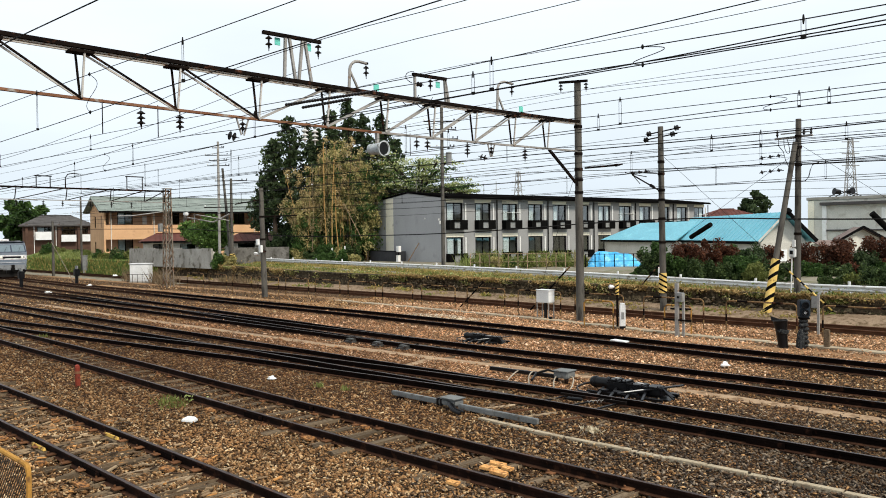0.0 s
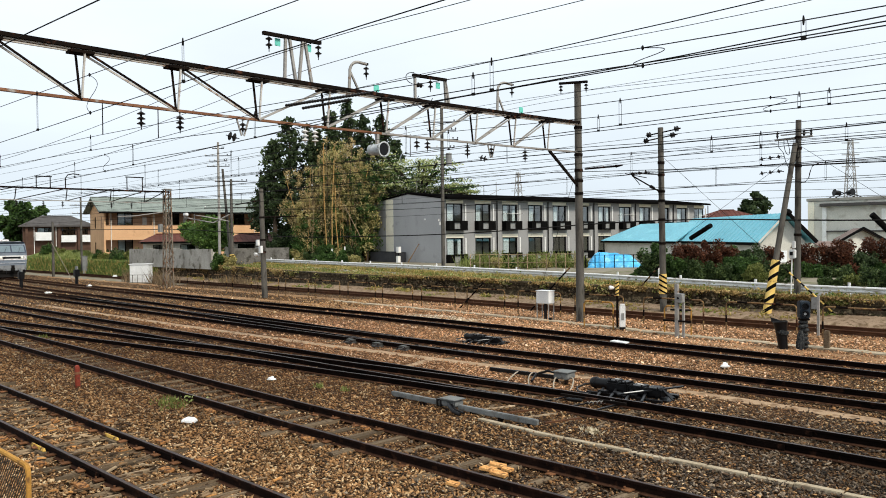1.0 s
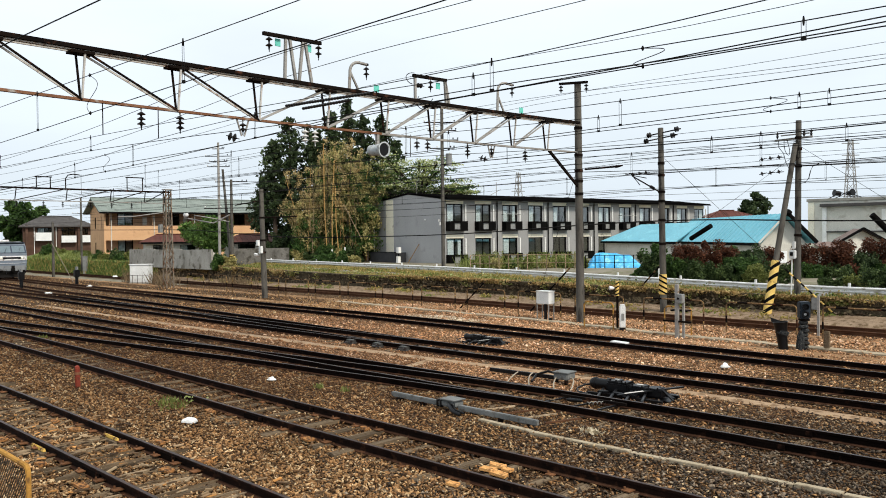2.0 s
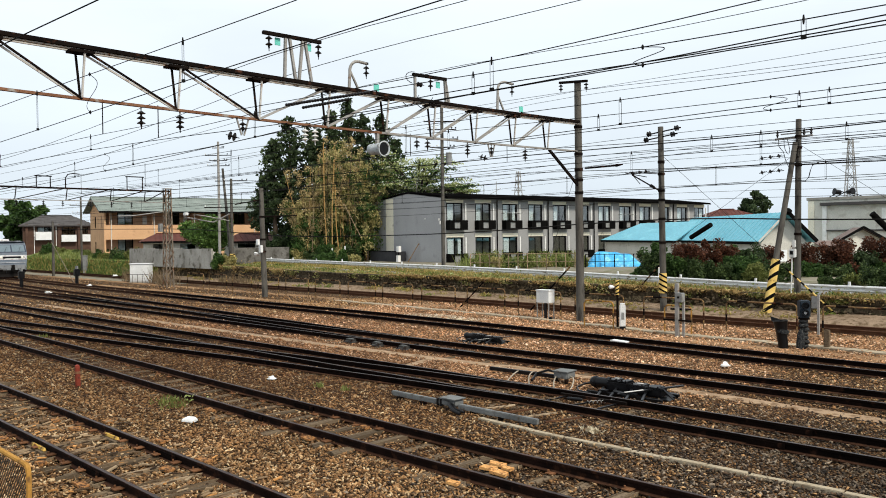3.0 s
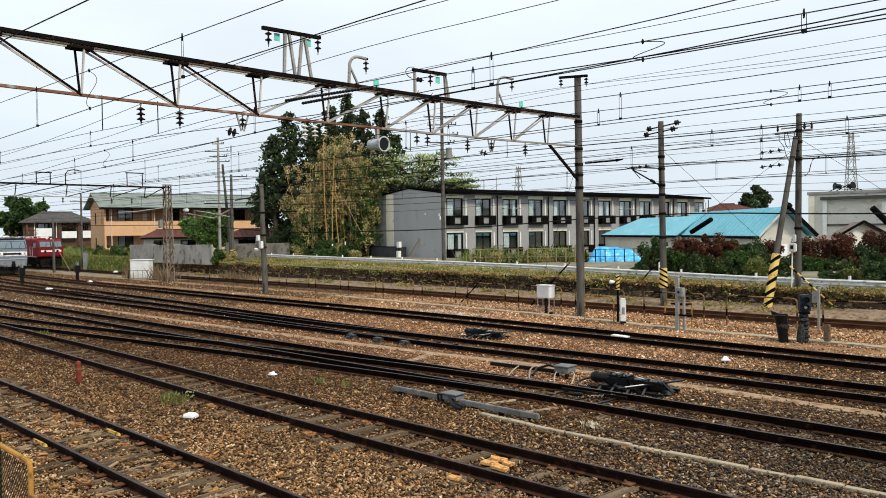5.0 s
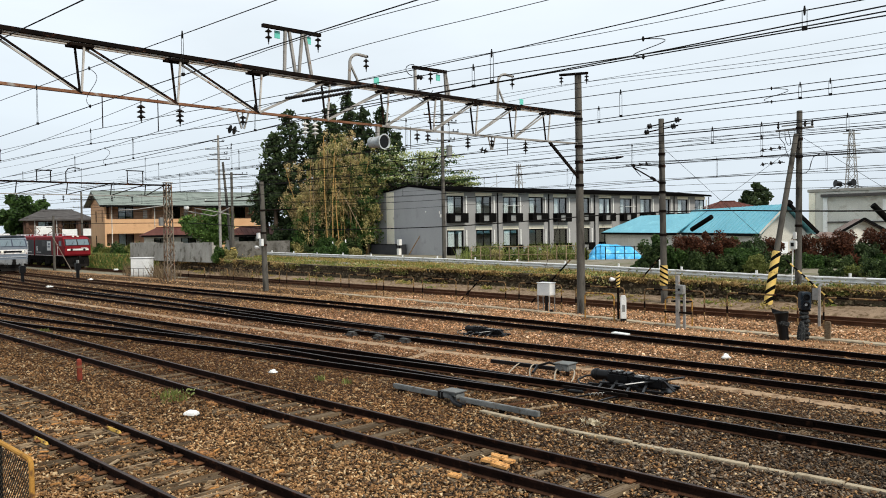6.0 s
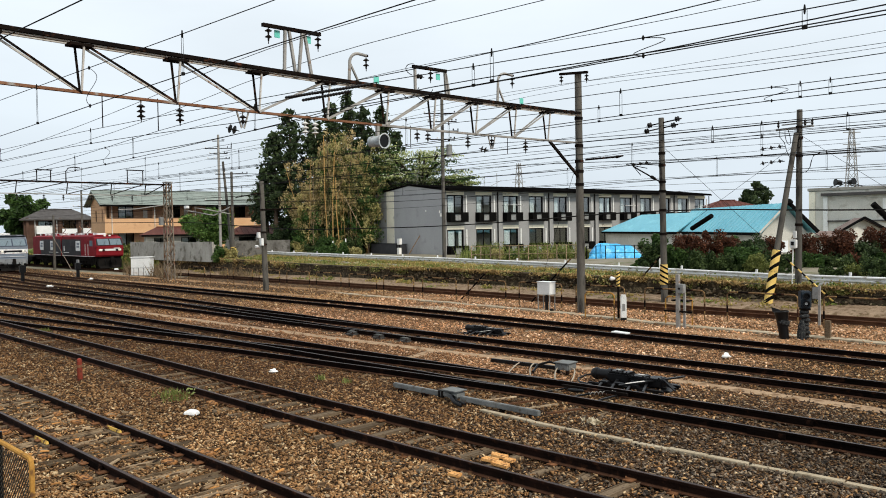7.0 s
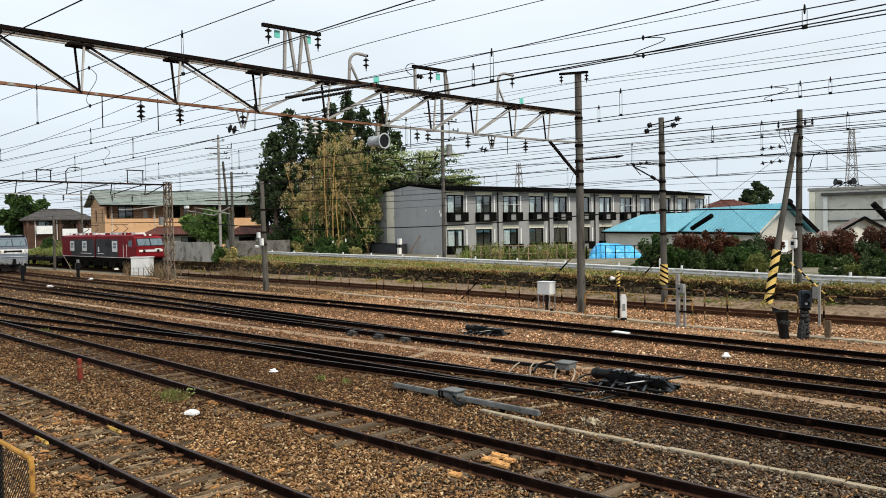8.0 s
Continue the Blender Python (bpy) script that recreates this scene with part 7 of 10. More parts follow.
def bogie(t, x, keyed):
    part("bogie_frame", Shape().box((x, -1.02, 0.62), (3.6, 0.14, 0.34)).box((x, 1.02, 0.62), (3.6, 0.14, 0.34)).box((x, 0, 0.62), (0.5, 1.9, 0.3)).box((x - 0.5, -1.1, 0.85), (0.3, 0.16, 0.4)).box((x + 0.5, -1.1, 0.85), (0.3, 0.16, 0.4)), M_UNDER, t, bevel=0.03)
    for dx in (-1.25, 1.25):
        part("axle_box", Shape().box((x + dx, -1.12, 0.56), (0.4, 0.16, 0.4)).box((x + dx, 1.12, 0.56), (0.4, 0.16, 0.4)), M_UNDER, t, bevel=0.03)
        ws = Shape().cyl((0, -0.9, 0), (0, 0.9, 0), 0.09, n=10)
        for y in (-0.58, 0.58):
            ws.lathe((0, y - 0.06 if y < 0 else y + 0.06, 0), [(0, 0.45), (0.0, 0.56), (0.1, 0.56), (0.11, 0.6), (0.14, 0.6), (0.14, 0.45), (0.09, 0.4), (0.09, 0.15), (0.1, 0.12)], (0, 1 if y < 0 else -1, 0), 20)
        w = part("wheelset", ws, M_DARKSTEEL, t, at=pose(x + dx, 0, 0.56))
        if keyed:
            WHEELSETS.append((w, x + dx))


def pantograph(t, x, z):
    p = part("pantograph", Shape().tube([(x - 0.7, -0.7, z + 0.1), (x + 0.7, -0.7, z + 0.1), (x + 0.7, 0.7, z + 0.1), (x - 0.7, 0.7, z + 0.1), (x - 0.7, -0.68, z + 0.1)], 0.04, 6), M_STEELRUST, t, "rust-brown folded pantograph")
    for y in (-0.6, 0.6):
        part("lower_arm", Shape().cyl((x - 0.7, y, z + 0.1), (x + 0.75, y * 0.8, z + 0.6), 0.04, n=6), M_STEELRUST, p)
        part("upper_arm", Shape().cyl((x + 0.75, y * 0.8, z + 0.6), (x - 0.2, y * 0.7, z + 1.05), 0.035, n=6), M_STEELRUST, p)
    part("contact_head", Shape().cyl((x - 0.2, -0.9, z + 1.08), (x - 0.2, 0.9, z + 1.08), 0.04, n=6), M_DARKSTEEL, p)
    for dx in (-0.7, 0.7):
        for y in (-0.55, 0.55):
            part("roof_insulator", Shape().lathe((x + dx, y, z - 0.12), [(0, 0.06), (0.05, 0.1), (0.1, 0.06), (0.15, 0.1), (0.2, 0.05), (0.24, 0.03)], n=8), M_ROOFGEAR, p)


def roof_kit(t, x0, x1, z, body):
    rng = random.Random(int(-x0 * 10))
    part("roof_deck", Shape().add([(x, y, zz) for x in (x0, x1) for y, zz in ((-1.3, z), (-1.05, z + 0.16), (1.05, z + 0.16), (1.3, z))], [(0, 1, 5, 4), (1, 2, 6, 5), (2, 3, 7, 6), (0, 3, 2, 1), (4, 5, 6, 7), (0, 4, 7, 3)]), body, t)
    x = x1 - 1.6
    k = 0
    while x > x0 + 1.2:
        w = rng.uniform(0.7, 1.5)
        part("roof_equipment", Shape().box((x - w / 2, rng.uniform(-0.2, 0.2), z + 0.27), (w, rng.uniform(0.7, 1.5), 0.24)), (M_ROOFGEAR, body, M_ROOFGEAR)[k % 3], t, bevel=0.04)
        x -= w + rng.uniform(0.15, 0.7)
        k += 1
    part("bus_bar", Shape().cyl((x0 + 0.4, -0.75, z + 0.45), (x1 - 1.0, -0.75, z + 0.45), 0.025, n=6), M_ROOFGEAR, t)
    for i in range(5):
        xx = x0 + 0.6 + i * (x1 - x0 - 2) / 4
        part("roof_insulator", Shape().lathe((xx, -0.75, z + 0.12), [(0, 0.05), (0.06, 0.09), (0.12, 0.05), (0.18, 0.09), (0.24, 0.05), (0.32, 0.03)], n=8), M_ROOFGEAR, t)


def side_panels(t, spans, mat, z0, z1, label=""):
    for a, b in spans:
        for y in (-1.412, 1.402):
            part("side_panel", Shape().span((a, y, z0), (b, y + 0.01, z1)), mat, t, label)


loco = thing("electric_locomotive", "red and dark grey electric locomotive driving on rusty rails", "locomotive")
cab_front(loco, 0.42, M_LOCORED, M_WHITEBOX, M_DARKGLASS, M_BLACK)
part("front_body", Shape().span((-9.75, -1.4, 1.05), (-2.95, 1.4, 3.56)), M_LOCORED, loco, bevel=0.04)
part("rear_body", Shape().span((-19.4, -1.4, 1.05), (-10.1, 1.4, 3.56)), M_LOCORED, loco, bevel=0.04)
part("gangway", Shape().span((-10.11, -1.3, 1.1), (-9.74, 1.3, 3.45)), M_BLACK, loco)
side_panels(loco, ((-9.74, -4.2), (-16.6, -10.12)), M_LOCOGREY, 1.15, 3.2, "dark grey side panel")
for a, b in ((-5.6, -4.35), (-13.4, -12.2), (-16.9, -15.7)):
    part("side_emblem", Shape().span((a, -1.424, 1.75), (b, -1.416, 3.0)), M_WHITEBOX, loco, "pale printed panel")
    for z0, z1, d0, d1 in ((2.15, 2.4, 0.2, 0.25), (2.5, 2.75, 0.3, 0.2)):
        part("emblem_bar", Shape().span((a + d0, -1.428, z0), (b - d1, -1.425, z1)), M_LOCOBLUE, loco)
for a, b in ((-9.3, -7.6), (-13.9, -10.9)):
    part("marking_bar", Shape().span((a, -1.424, 1.45), (b, -1.416, 1.53)), M_WHITEBOX, loco)
part("marking_bar", Shape().span((-9.2, -1.424, 1.7), (-8.85, -1.416, 2.3)), M_ROOFGEAR, loco)
part("side_window", Shape().span((-7.3, -1.424, 2.3), (-6.0, -1.416, 3.1)), M_BLACK, loco)
part("cab_side_window", Shape().span((-1.75, -1.425, 2.35), (-0.95, -1.39, 3.05)), M_DARKGLASS, loco, bevel=0.03)
part("cab_door", Shape().span((-2.75, -1.42, 1.2), (-2.1, -1.39, 3.1)), M_LOCORED, loco, bevel=0.01)
for xx in (-2.82, -2.03):
    part("handrail", Shape().cyl((xx, -1.47, 1.2), (xx, -1.47, 2.6), 0.018, n=6), M_ROOFGEAR, loco)
for a, b in ((-9.7, -0.6), (-19.3, -10.2)):
    part("sill_stripe", Shape().span((a, -1.418, 1.06), (b, -1.4, 1.12)), M_ROOFGEAR, loco)
part("number_bar", Shape().span((0.052, 0.35, 2.04), (0.06, 1.0, 2.12)), M_ROOFGEAR, loco)
roof_kit(loco, -9.7, -0.9, 3.56, M_LOCORED)
roof_kit(loco, -19.2, -10.2, 3.56, M_LOCORED)
for y in (-0.25, 0.25):
    part("roof_lamp", Shape().lathe((-0.75, y, 3.62), [(0, 0.11), (0.15, 0.11), (0.17, 0.09), (0.175, 0.02)], (1, 0, 0), 10), M_LAMP, loco)
pantograph(loco, -7.0, 3.9)
pantograph(loco, -14.6, 3.9)
part("underframe", Shape().span((-19.2, -1.15, 0.8), (-0.4, 1.15, 1.04)), M_UNDER, loco)
for x in (-6.3, -13.1):
    part("equipment_box", Shape().span((x - 0.8, -1.2, 0.35), (x + 0.8, 1.2, 0.8)), M_UNDER, loco, bevel=0.03)
for x in (-3.1, -9.7, -16.3):
    bogie(loco, x, True)

def settle_body(t, sill=1.3, roof=3.42):
    """Squeezes everything above the old sill line between a higher sill and a lower roof."""
    k = (roof - sill) / (3.56 - 1.05)
    for ob in t.children_recursive:
        if ob.type == "MESH" and ob.name.split(".")[0] != "wheelset":
            for v in ob.data.vertices:
                if v.co.z > 1.045:
                    v.co.z = sill + (v.co.z - 1.05) * k if v.co.z < 3.6 else roof + (v.co.z - 3.56) * 0.8


settle_body(loco)
part("sole_bar", Shape().span((-19.3, -1.25, 1.041), (-0.3, 1.25, 1.3)), M_UNDER, loco)

wagon = thing("flat_wagon", "empty dark container flat wagon behind the locomotive", "wagon")
part("deck", Shape().span((-18.6, -1.2, 0.92), (0, 1.2, 1.06)).span((-18.6, -1.24, 0.62), (0, -1.12, 1.0)).span((-18.6, 1.12, 0.62), (0, 1.24, 1.0)), M_UNDER, wagon, bevel=0.02)
for x in (-3, -6.2, -9.3, -12.4, -15.6):
    part("container_lock", Shape().box((x, -1.1, 1.12), (0.25, 0.2, 0.12)).box((x, 1.1, 1.12), (0.25, 0.2, 0.12)), M_DARKSTEEL, wagon)
part("coupler", Shape().box((0.45, 0, 0.85), (0.9, 0.18, 0.22)), M_UNDER, wagon, bevel=0.02)
for x in (-2.4, -16.2):
    bogie(wagon, x, False)

grey = thing("electric_locomotive", "blue-grey and silver electric locomotive standing still", "locomotive", pose(*(Vector(fall(-75.6, 22.55, 0)) + Vector((0, 0, HEAD))), 0, 0, -3.5))
cab_front(grey, 0.5, M_LOCOBLUE, M_BLACK, M_DARKGLASS, M_LOCONAVY)
part("body", Shape().span((-18.0, -1.4, 1.05), (-2.95, 1.4, 3.56)), M_LOCOBLUE, grey, bevel=0.04)
part("silver_band", Shape().span((0.0, -1.36, 1.62), (0.04, 1.36, 2.12)), M_ROOFGEAR, grey, "silver-white front band")
part("lower_front", Shape().span((-0.1, -1.34, 1.0), (0.035, 1.34, 1.5)), M_LOCOBLUE, grey, bevel=0.02)
part("skirt_front", Shape().span((-0.3, -1.3, 0.5), (0.03, 1.3, 0.98)), M_UNDER, grey, bevel=0.03)
for y in (-0.85, 0.85):
    part("marker_lamp", Shape().span((0.04, y - 0.22, 1.78), (0.07, y + 0.22, 1.98)), M_BLACK, grey, bevel=0.01)
part("handrail", Shape().cyl((0.12, -1.2, 1.3), (0.12, 1.2, 1.3), 0.02, n=6), M_ROOFGEAR, grey)
roof_kit(grey, -17.5, -1.0, 3.56, M_LOCOSILVER)
part("underframe", Shape().span((-17.8, -1.15, 0.8), (-0.4, 1.15, 1.04)), M_UNDER, grey)
for x in (-3.2, -9.0, -14.8):
    bogie(grey, x, False)

settle_body(grey, 1.3, 3.58)
part("sole_bar", Shape().span((-17.9, -1.25, 1.041), (-0.3, 1.25, 1.3)), M_UNDER, grey)
part("front_apron", Shape().span((-0.35, -1.33, 0.72), (0.06, 1.33, 1.34)), M_LOCOSILVER, grey, "dull silver front apron", bevel=0.05)
part("roof_edge", Shape().span((-1.2, -1.36, 3.55), (-0.52, 1.36, 3.62)), M_LOCONAVY, grey, bevel=0.03)
for y in (-1.0, 1.0):
    part("buffer_step", Shape().box((0.12, y, 0.8), (0.16, 0.34, 0.06)), M_UNDER, grey, bevel=0.01)


# ---- things in the yard ----
def hoop(x0, x1, y, h, base, stripe, r=0.03):
    """A bent-pipe guard hoop."""
    t = thing("guard_hoop", "faded yellow and black bent pipe guard hoop", "guard rail", pose(x0, y, 0), "guard hoops")
    w = x1 - x0
    bend = [(0.14 * (1 - math.cos(a)), h - 0.14 + 0.14 * math.sin(a)) for a in np.linspace(0, math.pi / 2, 5)]
    pts = [(0, 0, -0.1)] + [(a, 0, b) for a, b in bend] + [(w - a, 0, b) for a, b in reversed(bend)] + [(w, 0, -0.1)]
    part("pipe", Shape().tube(pts, r, 8), base, t, smooth=True)
    n = int(w / 0.35)
    for i in range(1, n):
        if i % 3 == 1:
            part("band", Shape().cyl((w * i / n, 0, h), (w * (i + 0.9) / n, 0, h), r + 0.004, n=8), stripe, t)
    for sx in (0, w):
        part("band", Shape().cyl((sx, 0, 0.3), (sx, 0, 0.55), r + 0.004, n=8), stripe, t)
    return t


M_HOOP = material("faded_hoop_paint", (0.075, 0.045, 0.026), (0.2, 0.12, 0.06), 0.85, 0, 5, 50, 0.2, c3=(0.42, 0.27, 0.09), spots=0.6)
for x1 in (-49.2, -46.2, -43.2, -40.2, -37.2, -34.3, -31.34, -28.52, -25.63, -22.61, -19.6, -16.63, -13.35, -10.11, -6.9, -3.7, -0.5):
    hoop(x1 - (2.25 if x1 < -15 else 2.4), x1, 26.5, 1.02, M_HOOP, M_DARKSTEEL, 0.028)
for x0, x1 in ((-17.05, -15.8), (-13.76, -12.78)):
    hoop(x0, x1, 24.5, 0.95, M_OCHRE, M_HOOP, 0.026)

# instrument box on legs
tb = thing("instrument_box", "white steel instrument box on thin legs", "instrument box", pose(-19.6, 25.5, 0))
part("box", Shape().span((-0.33, -0.2, 0.66), (0.3, 0.2, 1.14)), M_WHITEBOX, tb, bevel=0.02)
part("lid", Shape().span((-0.35, -0.22, 1.142), (0.32, 0.22, 1.18)), M_WHITEBOX, tb, bevel=0.012)
for a in (-0.3, 0.27):
    for b in (-0.17, 0.17):
        part("leg", Shape().bar((a, b, -0.1), (a, b, 0.66), 0.035, 0.035), M_STEEL, tb)
part("cable_duct", Shape().span((-0.05, -0.05, -0.1), (0.04, 0.04, 0.66)), M_BLACK, tb)
part("foot_block", Shape().span((0.3, -0.22, -0.05), (0.42, -0.1, 0.12)), M_BLACK, tb, bevel=0.02)

# white relay cabinet beside the lattice mast
fx, fy, fz = fall(-60.7, 27.4, 0)
rc = thing("relay_cabinet", "large white relay cabinet beside the far track", "relay cabinet", pose(fx, fy, fz, 0, 0, 45))
part("body", Shape().span((-0.85, -0.45, 0.1), (0.85, 0.45, 1.62)), M_WHITEBOX, rc, bevel=0.02)
part("roof", Shape().span((-0.92, -0.52, 1.622), (0.92, 0.52, 1.7)), M_WHITEBOX, rc, bevel=0.02)
for a in (-0.83, 0.02):
    part("door", Shape().span((a, -0.47, 0.2), (a + 0.81, -0.452, 1.55)), M_WHITEBOX, rc, bevel=0.006)
part("plinth", Shape().span((-0.9, -0.5, -0.2), (0.9, 0.5, 0.098)), M_CONCRETE, rc, bevel=0.02)
for i in range(5):
    part("fence_bar", Shape().cyl((-0.9 + i * 0.42, -0.75, -0.1), (-0.9 + i * 0.42, -0.75, 0.75), 0.02, n=6), M_DARKSTEEL, rc)
part("fence_rail", Shape().cyl((-1.0, -0.75, 0.74), (0.9, -0.75, 0.74), 0.02, n=6), M_DARKSTEEL, rc)

# slim white cabinet, striped post, control post
wc = thing("cable_cabinet", "slim white cable cabinet on the ground", "cabinet", pose(-15.42, 24.5, 0, 0, 0, 40))
part("body", Shape().span((-0.1, -0.09, 0.1), (0.1, 0.09, 0.86)), M_WHITEBOX, wc, bevel=0.015)
part("cap", Shape().span((-0.08, -0.08, 0.862), (0.08, 0.08, 0.92)), M_WHITEBOX, wc, bevel=0.01)
part("plate", Shape().span((-0.05, -0.1, 0.35), (0.05, -0.093, 0.6)), M_GREYBOX, wc)
part("foot", Shape().span((-0.1, -0.08, -0.1), (0.1, 0.08, 0.098)), M_BLACK, wc)
sp = thing("signal_post", "thin dark post with striped top and white lamp", "signal post", pose(-15.75, 24.7, 0))
part("post", Shape().cyl((0, 0, -0.1), (0, 0, 1.2), 0.045, n=10), M_DARKSTEEL, sp, smooth=True)
striped_sleeve(sp, 1.2, 1.72, 0.065, 0.065, 4)
part("lamp", Shape().lathe((-0.06, -0.1, 1.48), [(0, 0.03), (0.08, 0.07), (0.16, 0.08), (0.2, 0.03)], (-0.8, -0.6, 0), 10), M_WHITEBOX, sp, smooth=True)
cp = thing("control_post", "grey steel control post with a box", "control post", pose(-12.97, 23.9, 0))
part("post", Shape().bar((0, 0, -0.1), (0, 0, 1.75), 0.11, 0.11).bar((0.2, 0.06, -0.1), (0.2, 0.06, 1.15), 0.07, 0.07), M_STEEL, cp)
part("box", Shape().span((0.03, -0.18, 1.14), (0.26, 0.06, 1.44)), M_GREYBOX, cp, bevel=0.02)
part("knob", Shape().cyl((0.14, -0.2, 1.3), (0.14, -0.18, 1.3), 0.04, n=10), M_BLACK, cp)
part("brace", Shape().span((-0.5, -0.03, 0.5), (0.5, 0.03, 0.56)).span((-0.3, 0.1, 0.85), (0.3, 0.4, 0.9)), M_DARKSTEEL, cp)
gp = thing("marker_post", "short weathered wooden marker post", "post", pose(-8.36, 24.15, 0))
part("post", Shape().box((0, 0, 0.22), (0.15, 0.15, 0.64)), M_SLEEPER, gp, bevel=0.02)
sg = thing("steel_post", "thin grey steel post with a small plate", "post", pose(-9.7, 27.25, 0))
part("post", Shape().bar((0, 0, -0.1), (0, 0, 1.3), 0.07, 0.07), M_STEEL, sg)
part("plate", Shape().box((-0.12, 0, 1.05), (0.2, 0.04, 0.4)), M_GREYBOX, sg, bevel=0.01)

# shunting signal with a black bucket-like hood
M_SIGNAL = material("signal_blue_black", (0.01, 0.015, 0.022), (0.022, 0.032, 0.043), 0.5, 0.0, 5, 60, 0.1, c3=(0.06, 0.07, 0.08), spots=0.66, spec=0.2)
M_NET = material("speckled_netting", (0.006, 0.007, 0.008), (0.03, 0.032, 0.034), 0.8, 0, 14, 60, 0.5, c3=(0.09, 0.09, 0.083), spots=0.6)
sig = thing("shunting_signal", "blue-black dwarf shunting signal with netted cable post", "signal", pose(-8.87, 23.78, 0, 0, 0, 40))
part("post", Shape().cyl((0, 0, -0.1), (0, 0, 0.9), 0.1, n=12), M_BLACK, sig, smooth=True)
part("head", Shape().span((-0.15, -0.13, 0.9), (0.15, 0.14, 1.4)), M_SIGNAL, sig, bevel=0.03)
part("hood", Shape().lathe((-0.01, -0.13, 1.26), [(0, 0.085), (0.1, 0.1), (0.1, 0.085), (0.01, 0.07)], (-0.2, -1, 0), 12), M_BLACK, sig, smooth=True)
part("hood", Shape().lathe((-0.01, -0.13, 1.04), [(0, 0.085), (0.1, 0.1), (0.1, 0.085), (0.01, 0.07)], (-0.2, -1, 0), 12), M_BLACK, sig, smooth=True)
# the lens is white to paint in a small reflection
part("lens", Shape().cyl((-0.01, -0.133, 1.04), (-0.012, -0.15, 1.04), 0.04, n=12), M_PORCELAIN, sig, "signal lens with a painted pale reflection")
part("clamp", Shape().span((-0.13, -0.12, 0.84), (0.13, 0.12, 0.898)), M_DARKSTEEL, sig, bevel=0.01)
for k in range(7):
    part("cable_wrap", Shape().lathe((0.02 * math.sin(k * 2.0), 0.02 * math.cos(k * 2.0), 0.02 + 0.118 * k), [(0, 0.1), (0.03, 0.135), (0.08, 0.13), (0.11, 0.1)], (0.12 * math.sin(k), 0.1, 1), 11), M_NET, sig)
part("netting", Shape().lathe((-0.16, -0.14, -0.04), [(0, 0.1), (0.2, 0.12), (0.45, 0.1), (0.6, 0.05)], (0.08, 0.1, 1), 9), M_NET, sig, "grey netting hung beside the post")
bk = thing("black_bucket", "tall black plastic bucket with a torn grey bag", "bucket", pose(-9.32, 23.42, 0))
part("body", Shape().lathe((0, 0, -0.02), [(0, 0.13), (0.3, 0.145), (0.6, 0.17), (0.8, 0.205), (0.82, 0.215), (0.84, 0.2), (0.5, 0.15)], (-0.1, -0.03, 1), 14), M_BLACK, bk, smooth=True)
part("rim_flap", Shape().add([(-0.3, -0.12, 0.78), (-0.05, -0.22, 0.8), (-0.02, -0.2, 0.86), (-0.34, -0.1, 0.92), (-0.28, -0.1, 0.77), (-0.05, -0.2, 0.79), (-0.02, -0.18, 0.85), (-0.32, -0.08, 0.91)], [(0, 1, 2, 3), (7, 6, 5, 4), (0, 4, 5, 1), (1, 5, 6, 2), (2, 6, 7, 3), (3, 7, 4, 0)]), M_BLACK, bk)
part("bag", Shape().lathe((-0.04, -0.02, 0.44), [(0, 0.165), (0.03, 0.185), (0.1, 0.18), (0.13, 0.17)], (0.35, 0.1, 1), 9), M_NET, bk, "torn grey bag")


